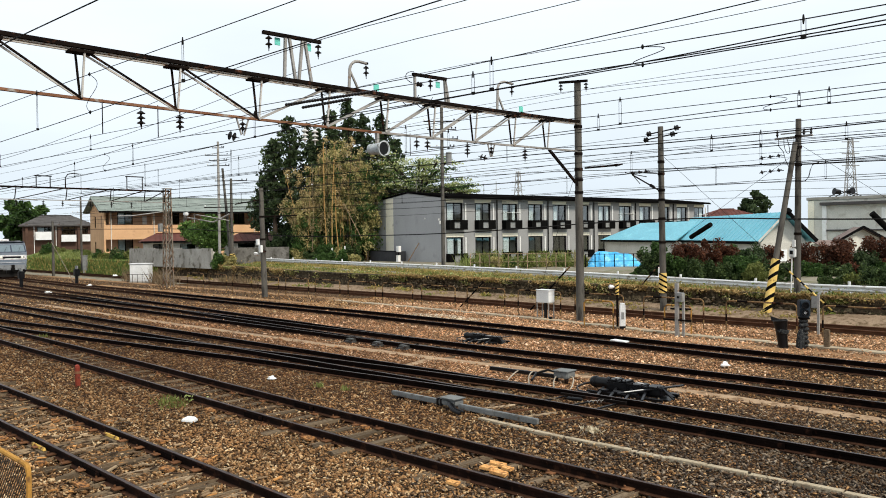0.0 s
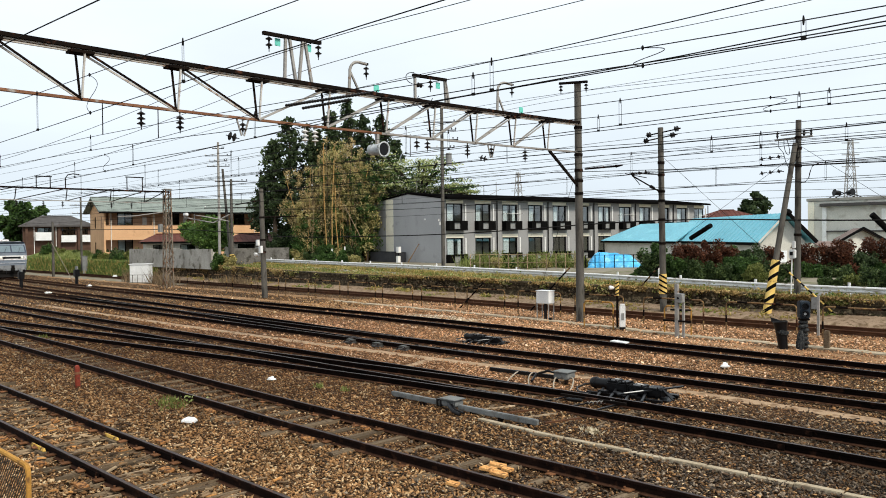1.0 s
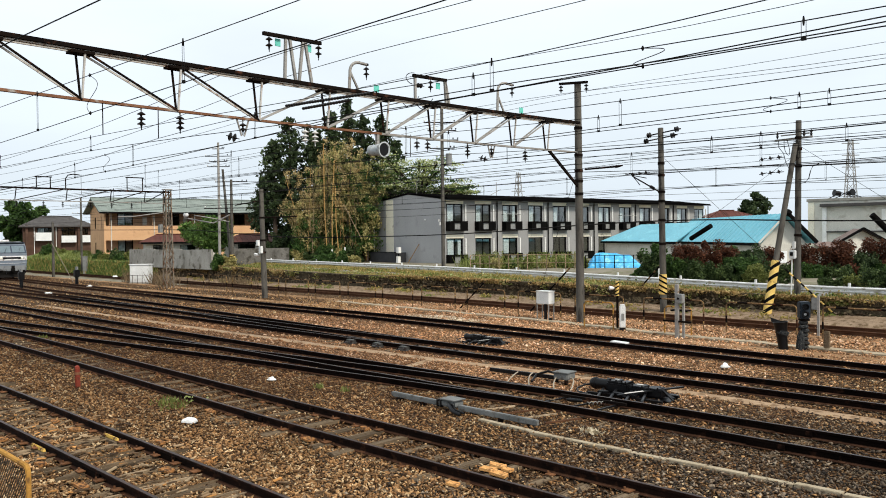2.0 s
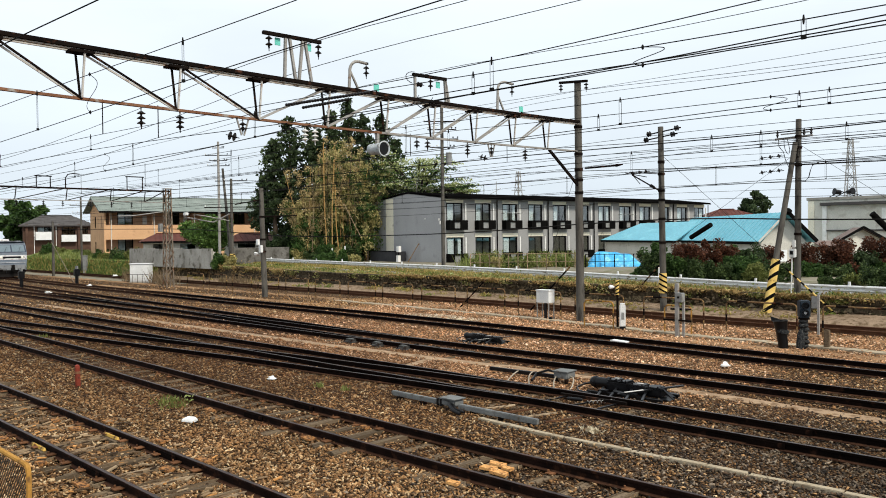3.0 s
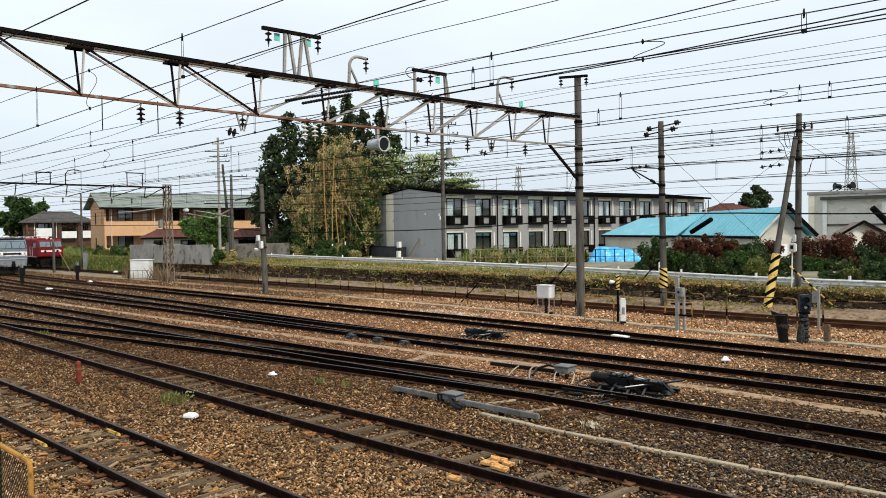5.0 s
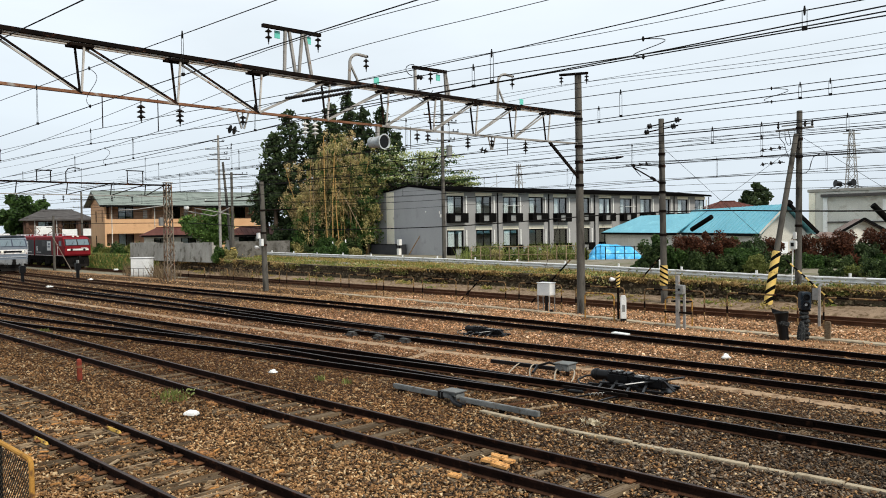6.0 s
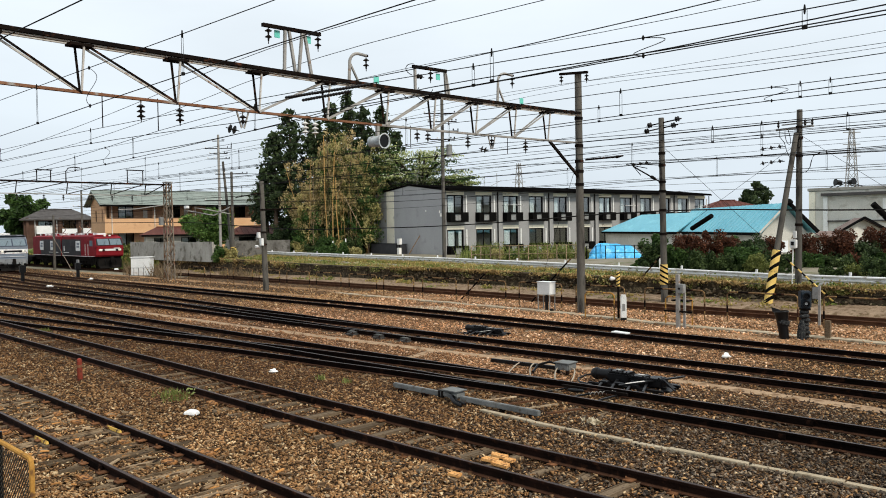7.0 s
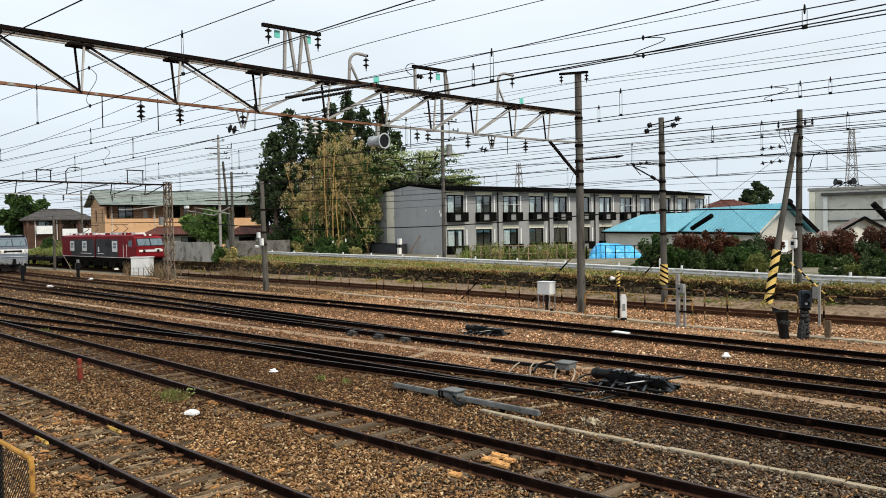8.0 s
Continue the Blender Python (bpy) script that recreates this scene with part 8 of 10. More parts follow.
# point machines: low black gear lying across the ballast
def point_machine(x, y, rz, s):
    t = thing("point_machine", "black oily point machine with rods on the ballast", "point machine", pose(x, y, 0, 0, 0, rz) @ Matrix.Scale(s, 4), "point machines")
    part("motor", Shape().lathe((-1.06, 0.0, 0.17), [(0, 0.05), (0.02, 0.1), (0.07, 0.125), (0.1, 0.125), (0.11, 0.14), (0.15, 0.14), (0.16, 0.12), (0.42, 0.12), (0.43, 0.145), (0.5, 0.145)], (1, 0, 0), 16), M_BLACK, t, smooth=True)
    part("gear_case", Shape().span((-0.56, -0.2, 0.04), (-0.04, 0.2, 0.27)), M_BLACK, t, bevel=0.03)
    part("rod_case", Shape().span((-0.04, -0.16, 0.05), (0.74, 0.16, 0.22)), M_BLACK, t, bevel=0.02)
    for a, b, h in ((-0.54, -0.3, 0.295), (-0.26, -0.07, 0.285), (0.0, 0.33, 0.245), (0.38, 0.7, 0.24)):
        part("cover", Shape().span((a, -0.17, h - 0.05), (b, 0.17, h)), M_BLACK, t, bevel=0.015)
        for e in (a + 0.05, b - 0.05):
            part("bolt", Shape().cyl((e, -0.12, h), (e, -0.12, h + 0.02), 0.018, n=6), M_DARKSTEEL, t)
    for ys in (-0.5, 0.27):
        part("frame_bar", Shape().span((-0.85, ys - 0.04, 0.0), (0.95, ys + 0.04, 0.07)), M_BLACK, t, bevel=0.008)
    for a, b in (((-0.62, -0.2, 0.11), (-0.3, -1.05, 0.07)), ((-0.3, -0.2, 0.12), (0.02, -1.1, 0.07)), ((0.05, -0.16, 0.13), (0.36, -1.0, 0.07)), ((0.4, -0.16, 0.13), (0.66, -0.85, 0.07))):
        part("rod", Shape().bar(a, b, 0.055, 0.035), M_BLACK, t, bevel=0.008)
    for e in (-0.55, -0.2, 0.15):
        part("bracket", Shape().span((e, -0.58, 0.06), (e + 0.2, -0.42, 0.13)), M_BLACK, t, bevel=0.012)
    part("link", Shape().bar((0.02, -0.72, 0.12), (1.0, 0.4, 0.25), 0.1, 0.03), M_BLACK, t, bevel=0.008)
    part("link", Shape().bar((0.5, 0.2, 0.23), (1.02, -0.12, 0.07), 0.08, 0.03), M_BLACK, t, bevel=0.008)
    part("link", Shape().bar((0.62, 0.05, 0.24), (1.1, -0.28, 0.05), 0.045, 0.03), M_BLACK, t, bevel=0.008)
    # thin pale pieces paint glints onto the black covers and the link
    for c, w, r in (((0.16, 0.03, 0.252), 0.13, 0), ((-0.42, 0.05, 0.302), 0.09, 0)):
        part("glint_plate", Shape().box(c, (w, 0.08, 0.01)), M_PALESTEEL, t, "pale plate painted in as a glint")
    part("glint_bar", Shape().bar((0.12, -0.6, 0.146), (0.4, -0.28, 0.184), 0.075, 0.012), M_PALESTEEL, t, "pale bar painted in as a highlight")
    part("cable", Shape().tube([(-1.0, 0.08, 0.13), (-1.22, 0.0, 0.1), (-1.28, -0.25, 0.05), (-1.1, -0.5, 0.03), (-0.7, -0.62, 0.03)], 0.022, 6), M_BLACK, t, smooth=True)
    part("oil_tray", Shape().prism([(-0.7, -0.62), (0.8, -0.6), (1.0, 0.25), (-0.6, 0.3)], (0, 0, 0.008), (0, 0, 0.022), (1, 0, 0)), M_BLACK, t)
    part("cover_board", Shape().span((-1.2, 0.72, 0.0), (0.45, 0.88, 0.06)), M_SLEEPER_PALE, t, "pale weathered board beside the machine", bevel=0.008)
    for bx in (-0.35, 0.5):
        part("bearer", Shape().box((bx, -0.5, -0.045), (0.22, 2.0, 0.08)), M_SLEEPER, t, bevel=0.01)
    return t


point_machine(-9.02, 14.72, 3, 0.96)
point_machine(-16.95, 18.9, 4, 0.8)

M_GEARGREY = material("greasy_grey_steel", (0.035, 0.034, 0.032), (0.085, 0.08, 0.075), 0.55, 0.0, 4, 50, 0.15, c3=(0.012, 0.01, 0.009), spots=0.6, spec=0.2)
# slide chairs and stretcher gear of the two turnouts
for x, y, k in ((-20.1, 15.95, 1.0), (-18.8, 15.97, 1.0), (-17.6, 15.99, 1.0)):
    t = thing("slide_chair", "oily dark slide chair beside the rail", "slide chair", pose(x, y, 0.02, 0, 0, 3), "slide chairs")
    part("base", Shape().box((0, 0, 0.02), (0.42 * k, 0.3, 0.04)), M_GEARGREY, t)
    part("block", Shape().box((-0.02, 0.04, 0.075), (0.34 * k, 0.2, 0.06)).box((0.1, -0.1, 0.06), (0.12, 0.12, 0.05)), M_GEARGREY, t, bevel=0.004)
    part("cap", Shape().box((-0.05, 0.03, 0.112), (0.2 * k, 0.12, 0.012)), M_DUCT, t)
    for bx in (-0.15, 0.15):
        part("bolt", Shape().cyl((bx * k, -0.14, 0.04), (bx * k, -0.14, 0.1), 0.02, n=6), M_DARKSTEEL, t)
plate = thing("lock_plate", "dark flat plates of the lock between the rails", "switch gear", pose(-16.9, 16.5, 0.03, 0, 0, 2))
part("plate", Shape().span((-1.3, -0.16, 0.0), (0.9, 0.04, 0.03)), M_BLACKPAINT, plate, bevel=0.006)
part("plate", Shape().span((-0.9, 0.12, 0.0), (1.4, 0.28, 0.03)), M_GEARGREY, plate, bevel=0.006)
for xx in (-0.8, 0.1, 0.8):
    part("clip", Shape().box((xx, 0.0, 0.05), (0.12, 0.3, 0.04)), M_BLACKPAINT, plate, bevel=0.006)
sg9 = thing("stretcher_gear", "greasy stretcher rods and springs between the rails", "switch gear", pose(-9.1, 13.0, 0.0, 0, 0, 4))
for xa, ya, xb, yb, r in ((-0.75, -0.5, -0.55, 0.45, 0.045), (-0.1, -0.5, 0.12, 0.2, 0.035), (0.5, -0.3, 0.62, 0.5, 0.05)):
    part("stretcher_rod", Shape().bar((xa, ya, 0.075), (xb, yb, 0.085), r, 0.03), M_BLACK, sg9, bevel=0.008)
part("spring_case", Shape().lathe((-0.45, 0.12, 0.09), [(0, 0.02), (0.04, 0.036), (0.3, 0.036), (0.34, 0.02)], (1, 0.2, 0), 10), M_BLACK, sg9, smooth=True)
part("spring", Shape().tube([(0.1 + 0.0085 * k, 0.0 + 0.03 * math.sin(k * 1.05) + 0.011 * k, 0.1 + 0.03 * math.cos(k * 1.05)) for k in range(48)], 0.008, 5), M_STEEL, sg9, "pale coil spring", smooth=True)
part("bent_cable", Shape().tube([(-0.9, -0.35, 0.05), (-0.7, -0.2, 0.13), (-0.4, -0.25, 0.12), (-0.15, -0.38, 0.05)], 0.014, 6), M_SLEEPER_PALE, sg9, smooth=True)
part("tie_bar", Shape().bar((-0.7, 0.32, 0.12), (0.8, 0.28, 0.12), 0.06, 0.05), M_DARKSTEEL, sg9)

M_CABLE = material("pale_cable_sheath", (0.26, 0.22, 0.17), (0.38, 0.33, 0.26), 0.7, 0, 4, 40, 0.05)
# junction box with cables and a duct bar
jb = thing("junction_box", "grey junction box with loose cables and a dark duct", "junction box", pose(-10.95, 14.9, 0, 0, 0, 4))
part("box", Shape().span((-0.17, -0.18, 0.1), (0.2, 0.18, 0.25)), M_DUCT, jb, bevel=0.02)
part("lid", Shape().span((-0.2, -0.21, 0.252), (0.23, 0.21, 0.275)), M_DUCT, jb, bevel=0.01)
for a9 in (-0.15, 0.11):
    part("leg", Shape().span((a9, -0.15, -0.05), (a9 + 0.06, -0.09, 0.1)), M_DARKSTEEL, jb)
part("duct", Shape().span((-2.2, 0.05, 0.04), (-0.18, 0.13, 0.13)), M_BLACK, jb, bevel=0.01)
for pts, r in (([(-1.33, 0.06, 0.11), (-1.3, -0.08, 0.1), (-1.24, -0.28, 0.075), (-1.14, -0.55, 0.045), (-1.02, -0.82, 0.02)], 0.015), ([(-0.92, 0.1, 0.12), (-0.9, 0.0, 0.125), (-0.84, -0.15, 0.11), (-0.74, -0.35, 0.08), (-0.58, -0.58, 0.05), (-0.42, -0.8, 0.02)], 0.016), ([(-0.1, -0.16, 0.14), (-0.06, -0.28, 0.12), (0.02, -0.45, 0.08), (0.14, -0.65, 0.04), (0.28, -0.85, 0.02)], 0.016), ([(0.2, -0.05, 0.15), (0.3, -0.1, 0.15), (0.4, -0.22, 0.12), (0.5, -0.42, 0.08), (0.6, -0.62, 0.05), (0.66, -0.8, 0.02)], 0.017)):
    part("cable", Shape().tube(pts, r, 6), M_CABLE, jb, "pale grey flexible cable", smooth=True)
part("hose", Shape().tube([(-0.17, 0.0, 0.2), (-0.4, -0.05, 0.24), (-0.62, -0.2, 0.16), (-0.55, -0.5, 0.05)], 0.03, 7), M_BLACK, jb, smooth=True)

# heater duct along the near turnout: two grey channels and a box
hd = thing("heater_duct", "long grey steel duct with a junction box beside the rail", "cable duct", pose(-10.9, 11.12, 0, 0, 0, 0))
part("channel", Shape().span((-1.72, -0.05, 0.05), (-0.2, 0.04, 0.15)), M_DUCT, hd, bevel=0.012)
part("channel", Shape().span((0.28, -0.1, 0.05), (2.2, -0.01, 0.15)), M_DUCT, hd, bevel=0.012)
part("box", Shape().span((-0.15, -0.14, 0.08), (0.22, 0.15, 0.21)), M_DUCT, hd, bevel=0.03)
part("lid", Shape().span((-0.18, -0.17, 0.212), (0.25, 0.18, 0.235)), M_DUCT, hd, bevel=0.012)
part("clamp", Shape().span((-0.25, -0.07, 0.04), (-0.2, 0.07, 0.18)).span((-0.34, -0.07, 0.04), (-0.3, 0.07, 0.18)), M_BLACK, hd)
part("hose", Shape().tube([(0.05, -0.12, 0.15), (0.2, -0.26, 0.16), (0.38, -0.34, 0.08), (0.55, -0.32, 0.04)], 0.035, 8).tube([(0.15, -0.12, 0.14), (0.32, -0.22, 0.08), (0.58, -0.24, 0.06)], 0.025, 8), M_BLACK, hd, smooth=True)
for xx in (-1.5, -0.8, 0.6, 1.3, 2.0):
    part("foot", Shape().span((xx, -0.1, -0.06), (xx + 0.06, 0.08, 0.06)), M_DARKSTEEL, hd)
for i, xx in enumerate((0.75, 1.25, 1.75, 2.3)):
    part("bond_bar", Shape().bar((xx, 0.02, 0.1), (xx + 0.25, 0.75, 0.1), 0.045, 0.025), M_TIEPLATE if i % 2 else M_SLEEPER_PALE, hd)


# cable trough lids: pale concrete strips
def trough(pts, w, step, label):
    t = thing("cable_trough", label, "cable trough", kind="structure")
    for (xa, ya), (xb, yb) in zip(pts[:-1], pts[1:]):
        n = max(1, int(math.hypot(xb - xa, yb - ya) / step))
        ang = math.atan2(yb - ya, xb - xa)
        for i in range(n):
            u = (i + 0.5) / n
            part("lid", Shape().box((xa + (xb - xa) * u, ya + (yb - ya) * u, -0.005 + 0.01 * math.sin(i * 2.3)), (math.hypot(xb - xa, yb - ya) / n - 0.015, w, 0.08), Matrix.Rotation(ang + 0.01 * math.sin(i * 1.7), 3, "Z")), M_TROUGH, t, bevel=0.008)


M_TROUGH = material("trough_concrete", (0.29, 0.235, 0.16), (0.41, 0.345, 0.25), 0.9, 0, 2, 40, 0.25, c3=(0.2, 0.15, 0.1))
M_SAND = material("trodden_sand", (0.25, 0.165, 0.1), (0.37, 0.26, 0.165), 0.95, 0, 1.6, 30, 0.4, c3=(0.17, 0.105, 0.06), spots=0.58)
M_SOIL = material("trampled_soil", (0.19, 0.106, 0.052), (0.3, 0.182, 0.095), 0.95, 0, 1.2, 25, 0.4, c3=(0.15, 0.085, 0.045))
trough([(-9.9, 10.86), (-8.6, 10.75), (-7.9, 10.75), (2.0, 11.08)], 0.12, 0.6, "narrow pale concrete cable trough in the ballast")
trough([(-34, 25.95), (-20, 25.3), (-12, 24.3), (4, 23.9)], 0.42, 0.9, "pale concrete cable trough along the far track")
wp = thing("soil_path", "pale trampled soil path between tracks", "path", kind="structure")
for pts, w, bare in PATHS:
    ends = [Vector(p) for p in pts]
    mids = [a.lerp(b, k / max(1, int((b - a).length / 0.6))) for a, b in zip(ends[:-1], ends[1:]) for k in range(max(1, int((b - a).length / 0.6)))] + [ends[-1]]
    s = Shape()
    for i, p in enumerate(mids):
        d = (mids[min(i + 1, len(mids) - 1)] - mids[max(i - 1, 0)]).normalized()
        side = Vector((-d.y, d.x))
        for k, z in ((-1, -0.03), (0, 0.012), (1, -0.03)):
            q = p + side * k * w * (0.5 + 0.2 * noise.noise(Vector((p.x * 0.8, p.y * 0.8, 2.0 + 5 * k))))
            s.v.append(fall(q.x, q.y, z + 0.008 * noise.noise(Vector((p.x * 2, p.y * 2, k)))))
    s.f = [(i * 3 + j, (i + 1) * 3 + j, (i + 1) * 3 + j + 1, i * 3 + j + 1) for i in range(len(mids) - 1) for j in (0, 1)]
    part("path_strip", s, M_SAND if bare else M_SOIL, wp)

# pale soil berm at the foot of the retaining wall
s = Shape()
xs = np.arange(-70, 6, 0.8)
for x in xs:
    fx, fy, fz = fall(x, WALL_Y, 0)
    k = noise.noise(Vector((x * 0.5, 3, 3))) * 0.06
    s.v += [(fx, fy - 1.75 + 2 * k, fz - 0.03), (fx, fy - 1.4 + k, fz + 0.12 + k), (fx, fy - 0.7, fz + 0.24 + k), (fx, fy - 0.1, fz + 0.33 + k)]
s.f = [(i * 4 + j, (i + 1) * 4 + j, (i + 1) * 4 + j + 1, i * 4 + j + 1) for i in range(len(xs) - 1) for j in range(3)]
M_BERM = material("pale_soil", (0.19, 0.132, 0.086), (0.31, 0.225, 0.152), 0.95, 0, 2.5, 30, 0.8, c3=(0.12, 0.08, 0.045), spots=0.57, depth=0.04)
tagged(part("soil_berm", s, M_BERM), "pale soil bank at the foot of the retaining wall", "bank", kind="structure")

# small litter: white bags and plates, red post, flat boards
def bag(x, y, r, label, mat, seed):
    rng = random.Random(seed)
    t = thing("sandbag", label, "bag", pose(x, y, 0.02, 0, 0, rng.uniform(0, 90)), "white bags")
    prof = [(0, r * 0.8), (r * 0.14, r * 1.05), (r * 0.3, r * 0.95), (r * 0.34, r * 0.7), (r * 0.62, r * 0.55), (r * 0.7, r * 0.3), (r * 0.66, r * 0.05)]
    me = Shape().lathe((0, 0, 0), prof, n=12)
    me.v = [(a * (1.2 + 0.8 * noise.noise(Vector((a * 14, b * 14, seed + c * 9)))), b * (0.85 + 0.7 * noise.noise(Vector((b * 14, a * 14, seed + c * 9)))), c * (1 + 0.9 * noise.noise(Vector((a * 12, b * 12, c * 9 + seed))))) for a, b, c in me.v]
    part("sack", me, mat, t)
    part("knot", Shape().lathe((r * 0.2, 0, r * 0.55), [(0, r * 0.12), (r * 0.12, r * 0.06), (r * 0.2, r * 0.14)], n=6), mat, t)


foam = thing("foam_block", "tapered white foam packing block on the ballast", "packing", pose(-13.72, 7.06, 0.02, 0, 3, 32) @ Matrix.Scale(0.74, 4))
part("block", Shape().add([(-0.17, -0.12, 0), (0.17, -0.12, 0), (0.17, 0.12, 0), (-0.17, 0.12, 0), (-0.16, -0.11, 0.07), (0.16, -0.11, 0.07), (0.16, 0.11, 0.07), (-0.16, 0.11, 0.07), (-0.07, -0.05, 0.12), (0.1, -0.05, 0.12), (0.1, 0.06, 0.12), (-0.07, 0.06, 0.12)], [(3, 2, 1, 0)] + [(a + i, a + (i + 1) % 4, a + 4 + (i + 1) % 4, a + 4 + i) for a in (0, 4) for i in range(4)] + [(8, 9, 10, 11)]), M_WHITEBOX, foam, bevel=0.012)
bag(-9.1, 19.2, 0.12, "tied white bag on the ballast", M_WHITEBOX, 2)
bag(-16.3, 10.5, 0.1, "small torn white bag on the ballast", M_WHITEBOX, 3)
for x, y, r in ((-63.5, 26.5, 0.2), (-51.5, 17.4, 0.16), (-55.0, 21.2, 0.14)):
    fx, fy, fz = fall(x, y, 0)
    bag(fx, fy, r, "white bag lying between far tracks", M_WHITEBOX, int(x * 7))
wpl = thing("white_plate", "flat white plate lying beside the rail", "plate", pose(-13.28, 20.93, 0.12, 4, 0, -12))
part("plate", Shape().box((0, 0, 0), (0.62, 0.2, 0.04)), M_WHITEBOX, wpl, bevel=0.006)
part("clip", Shape().box((0.2, 0, -0.07), (0.06, 0.1, 0.12)).box((-0.2, 0, -0.07), (0.06, 0.1, 0.12)), M_DARKSTEEL, wpl)
rp = thing("marker_stake", "short weathered red marker stake", "stake", pose(-19.1, 7.06, 0, 3, 4, 0))
part("stake", Shape().cyl((0, 0, -0.1), (0, 0, 0.44), 0.06, n=12).lathe((0, 0, 0.44), [(0, 0.06), (0.05, 0.05), (0.07, 0.02)], n=12), M_REDPOST, rp, smooth=True)
part("band", Shape().cyl((0, 0, 0.3), (0, 0, 0.36), 0.065, n=12), M_STEELRUST, rp)
M_RUSTBOARD = material("orange_rust_plate", (0.27, 0.115, 0.038), (0.45, 0.225, 0.085), 0.9, 0, 9, 60, 0.6, c3=(0.08, 0.04, 0.02), spots=0.52)
M_RUSTBRIGHT = material("fresh_rust_plate", (0.5, 0.22, 0.066), (0.74, 0.42, 0.16), 0.9, 0, 9, 60, 0.5, c3=(0.17, 0.075, 0.03), spots=0.6)
for i, (x, y) in enumerate(((-10.86, 8.9), (-10.97, 7.77), (-7.62, 8.72), (-7.36, 8.66), (-7.6, 8.48), (-7.3, 8.42), (-7.49, 7.66), (-15.57, 5.32), (-14.64, 5.34), (-12.63, 5.32), (-11.03, 5.31), (-11.17, 4.16), (-12.76, 4.15), (-14.83, 4.23), (-11.08, 5.92), (-12.63, 5.97), (-14.75, 5.98), (-14.21, 7.75), (-24.5, 10.6), (-28.5, 11.7))):
    w, l, rz = 0.19 + 0.08 * ((i * 7) % 3) / 2, 0.12 + 0.05 * ((i * 5) % 3) / 2, (i * 37) % 25 - 8
    t = thing("rusty_plate", "orange rusty steel plate lying in the ballast", "plate", pose(x, y, 0.074 if 2 <= i <= 6 else 0.06, 0, 3, rz), "rusty plates")
    r9 = random.Random(i)
    rim = [(w * 0.6 * math.cos(a) * r9.uniform(0.75, 1.2), l * 0.75 * math.sin(a) * r9.uniform(0.75, 1.2)) for a in (0.65, 2.45, 3.8, 5.6)]
    part("plate", Shape().prism(rim, (0, 0, -0.03), (0, 0, 0.004 + 0.01 * r9.random()), (1, 0, 0)), M_RUSTBRIGHT if 2 <= i <= 6 else M_RUSTBOARD, t, bevel=0.003)
M_WEDGE = material("scuffed_yellow", (0.5, 0.31, 0.065), (0.66, 0.44, 0.12), 0.75, 0, 4, 50, 0.15, c3=(0.14, 0.08, 0.035), spots=0.58)
for x, y in ((-13.68, 4.37), (-13.48, 5.46)):
    t = thing("rail_wedge", "yellow painted wedge block against the rail", "wedge", pose(x, y, 0.06, 0, 0, 0), "rail wedges")
    part("block", Shape().add([(-0.3, 0.02, 0), (0.3, 0.02, 0), (0.3, 0.07, 0), (-0.3, 0.07, 0), (-0.28, 0.03, 0.05), (0.28, 0.03, 0.05), (0.28, 0.06, 0.05), (-0.28, 0.06, 0.05)], [(3, 2, 1, 0), (4, 5, 6, 7), (0, 1, 5, 4), (1, 2, 6, 5), (2, 3, 7, 6), (3, 0, 4, 7)]), M_WEDGE, t, bevel=0.006)
    part("pad", Shape().box((0, 0.03, -0.03), (0.7, 0.12, 0.05)), M_SLEEPER, t)

# splinters and chips of old sleepers strewn over the near track
rng = random.Random(91)
s = Shape()
for i in range(560):
    x, y = rng.uniform(-24, -5.5), 5.04 + rng.choice((rng.uniform(-0.5, 0.5), rng.uniform(-1.35, 1.35)))
    if abs(abs(y - 5.04) - 0.566) < 0.09:
        continue
    m = Matrix.Rotation(rng.gauss(1.57, 0.45), 3, "Z") @ Matrix.Rotation(rng.gauss(0, 0.12), 3, "Y")
    s.box((x, y, 0.056 + rng.uniform(-0.02, 0.02)), (rng.uniform(0.04, 0.19), rng.uniform(0.015, 0.05), rng.uniform(0.01, 0.022)), m)
tagged(part("sleeper_splinters", s, M_SPLINTER), "pale and brown splinters of rotten sleepers", "splinters", kind="stuff")

# dwarf signals among the far tracks
for x, y in ((-62.0, 19.1), (-62.6, 23.2)):
    fx, fy, fz = fall(x, y, 0)
    t = thing("dwarf_signal", "black dwarf signal between far tracks", "signal", pose(fx, fy, fz), "dwarf signals")
    part("post", Shape().cyl((0, 0, -0.1), (0, 0, 0.8), 0.14, n=10), M_BLACK, t, smooth=True)
    part("head", Shape().span((-0.2, -0.22, 0.7), (0.2, 0.22, 1.32)), M_BLACK, t, bevel=0.05)
    part("board", Shape().span((-0.24, -0.05, 1.321), (0.24, 0.05, 1.6)), M_GREYBOX, t, bevel=0.02)

# platform-end fence at the lower corner: ochre frame with wire mesh
M_MESH = material("dull_mesh_wire", (0.06, 0.06, 0.05), (0.13, 0.128, 0.11), 0.6, 0.1, 6, 40, 0, c3=(0.05, 0.03, 0.02), spots=0.6)
fn = thing("mesh_fence", "wire mesh fence panel in an ochre pipe frame", "fence")
FY, FXE, FTOP = 2.2, -7.06, 1.65
part("top_rail", Shape().tube([(-11.0, FY, FTOP - 0.1), (-8.9, FY, FTOP - 0.1)] + [(FXE - 0.06 + 0.06 * math.sin(a), FY, FTOP - 0.06 - 0.1 + 0.06 * math.cos(a)) for a in np.linspace(0, 1.57, 5)] + [(FXE, FY, -0.1)], 0.022, 8), M_OCHRE, fn, "ochre pipe frame", smooth=True)
part("post", Shape().cyl((-7.95, FY, -0.1), (-7.95, FY, FTOP - 0.02), 0.035, n=8), M_BLACK, fn)
s = Shape()
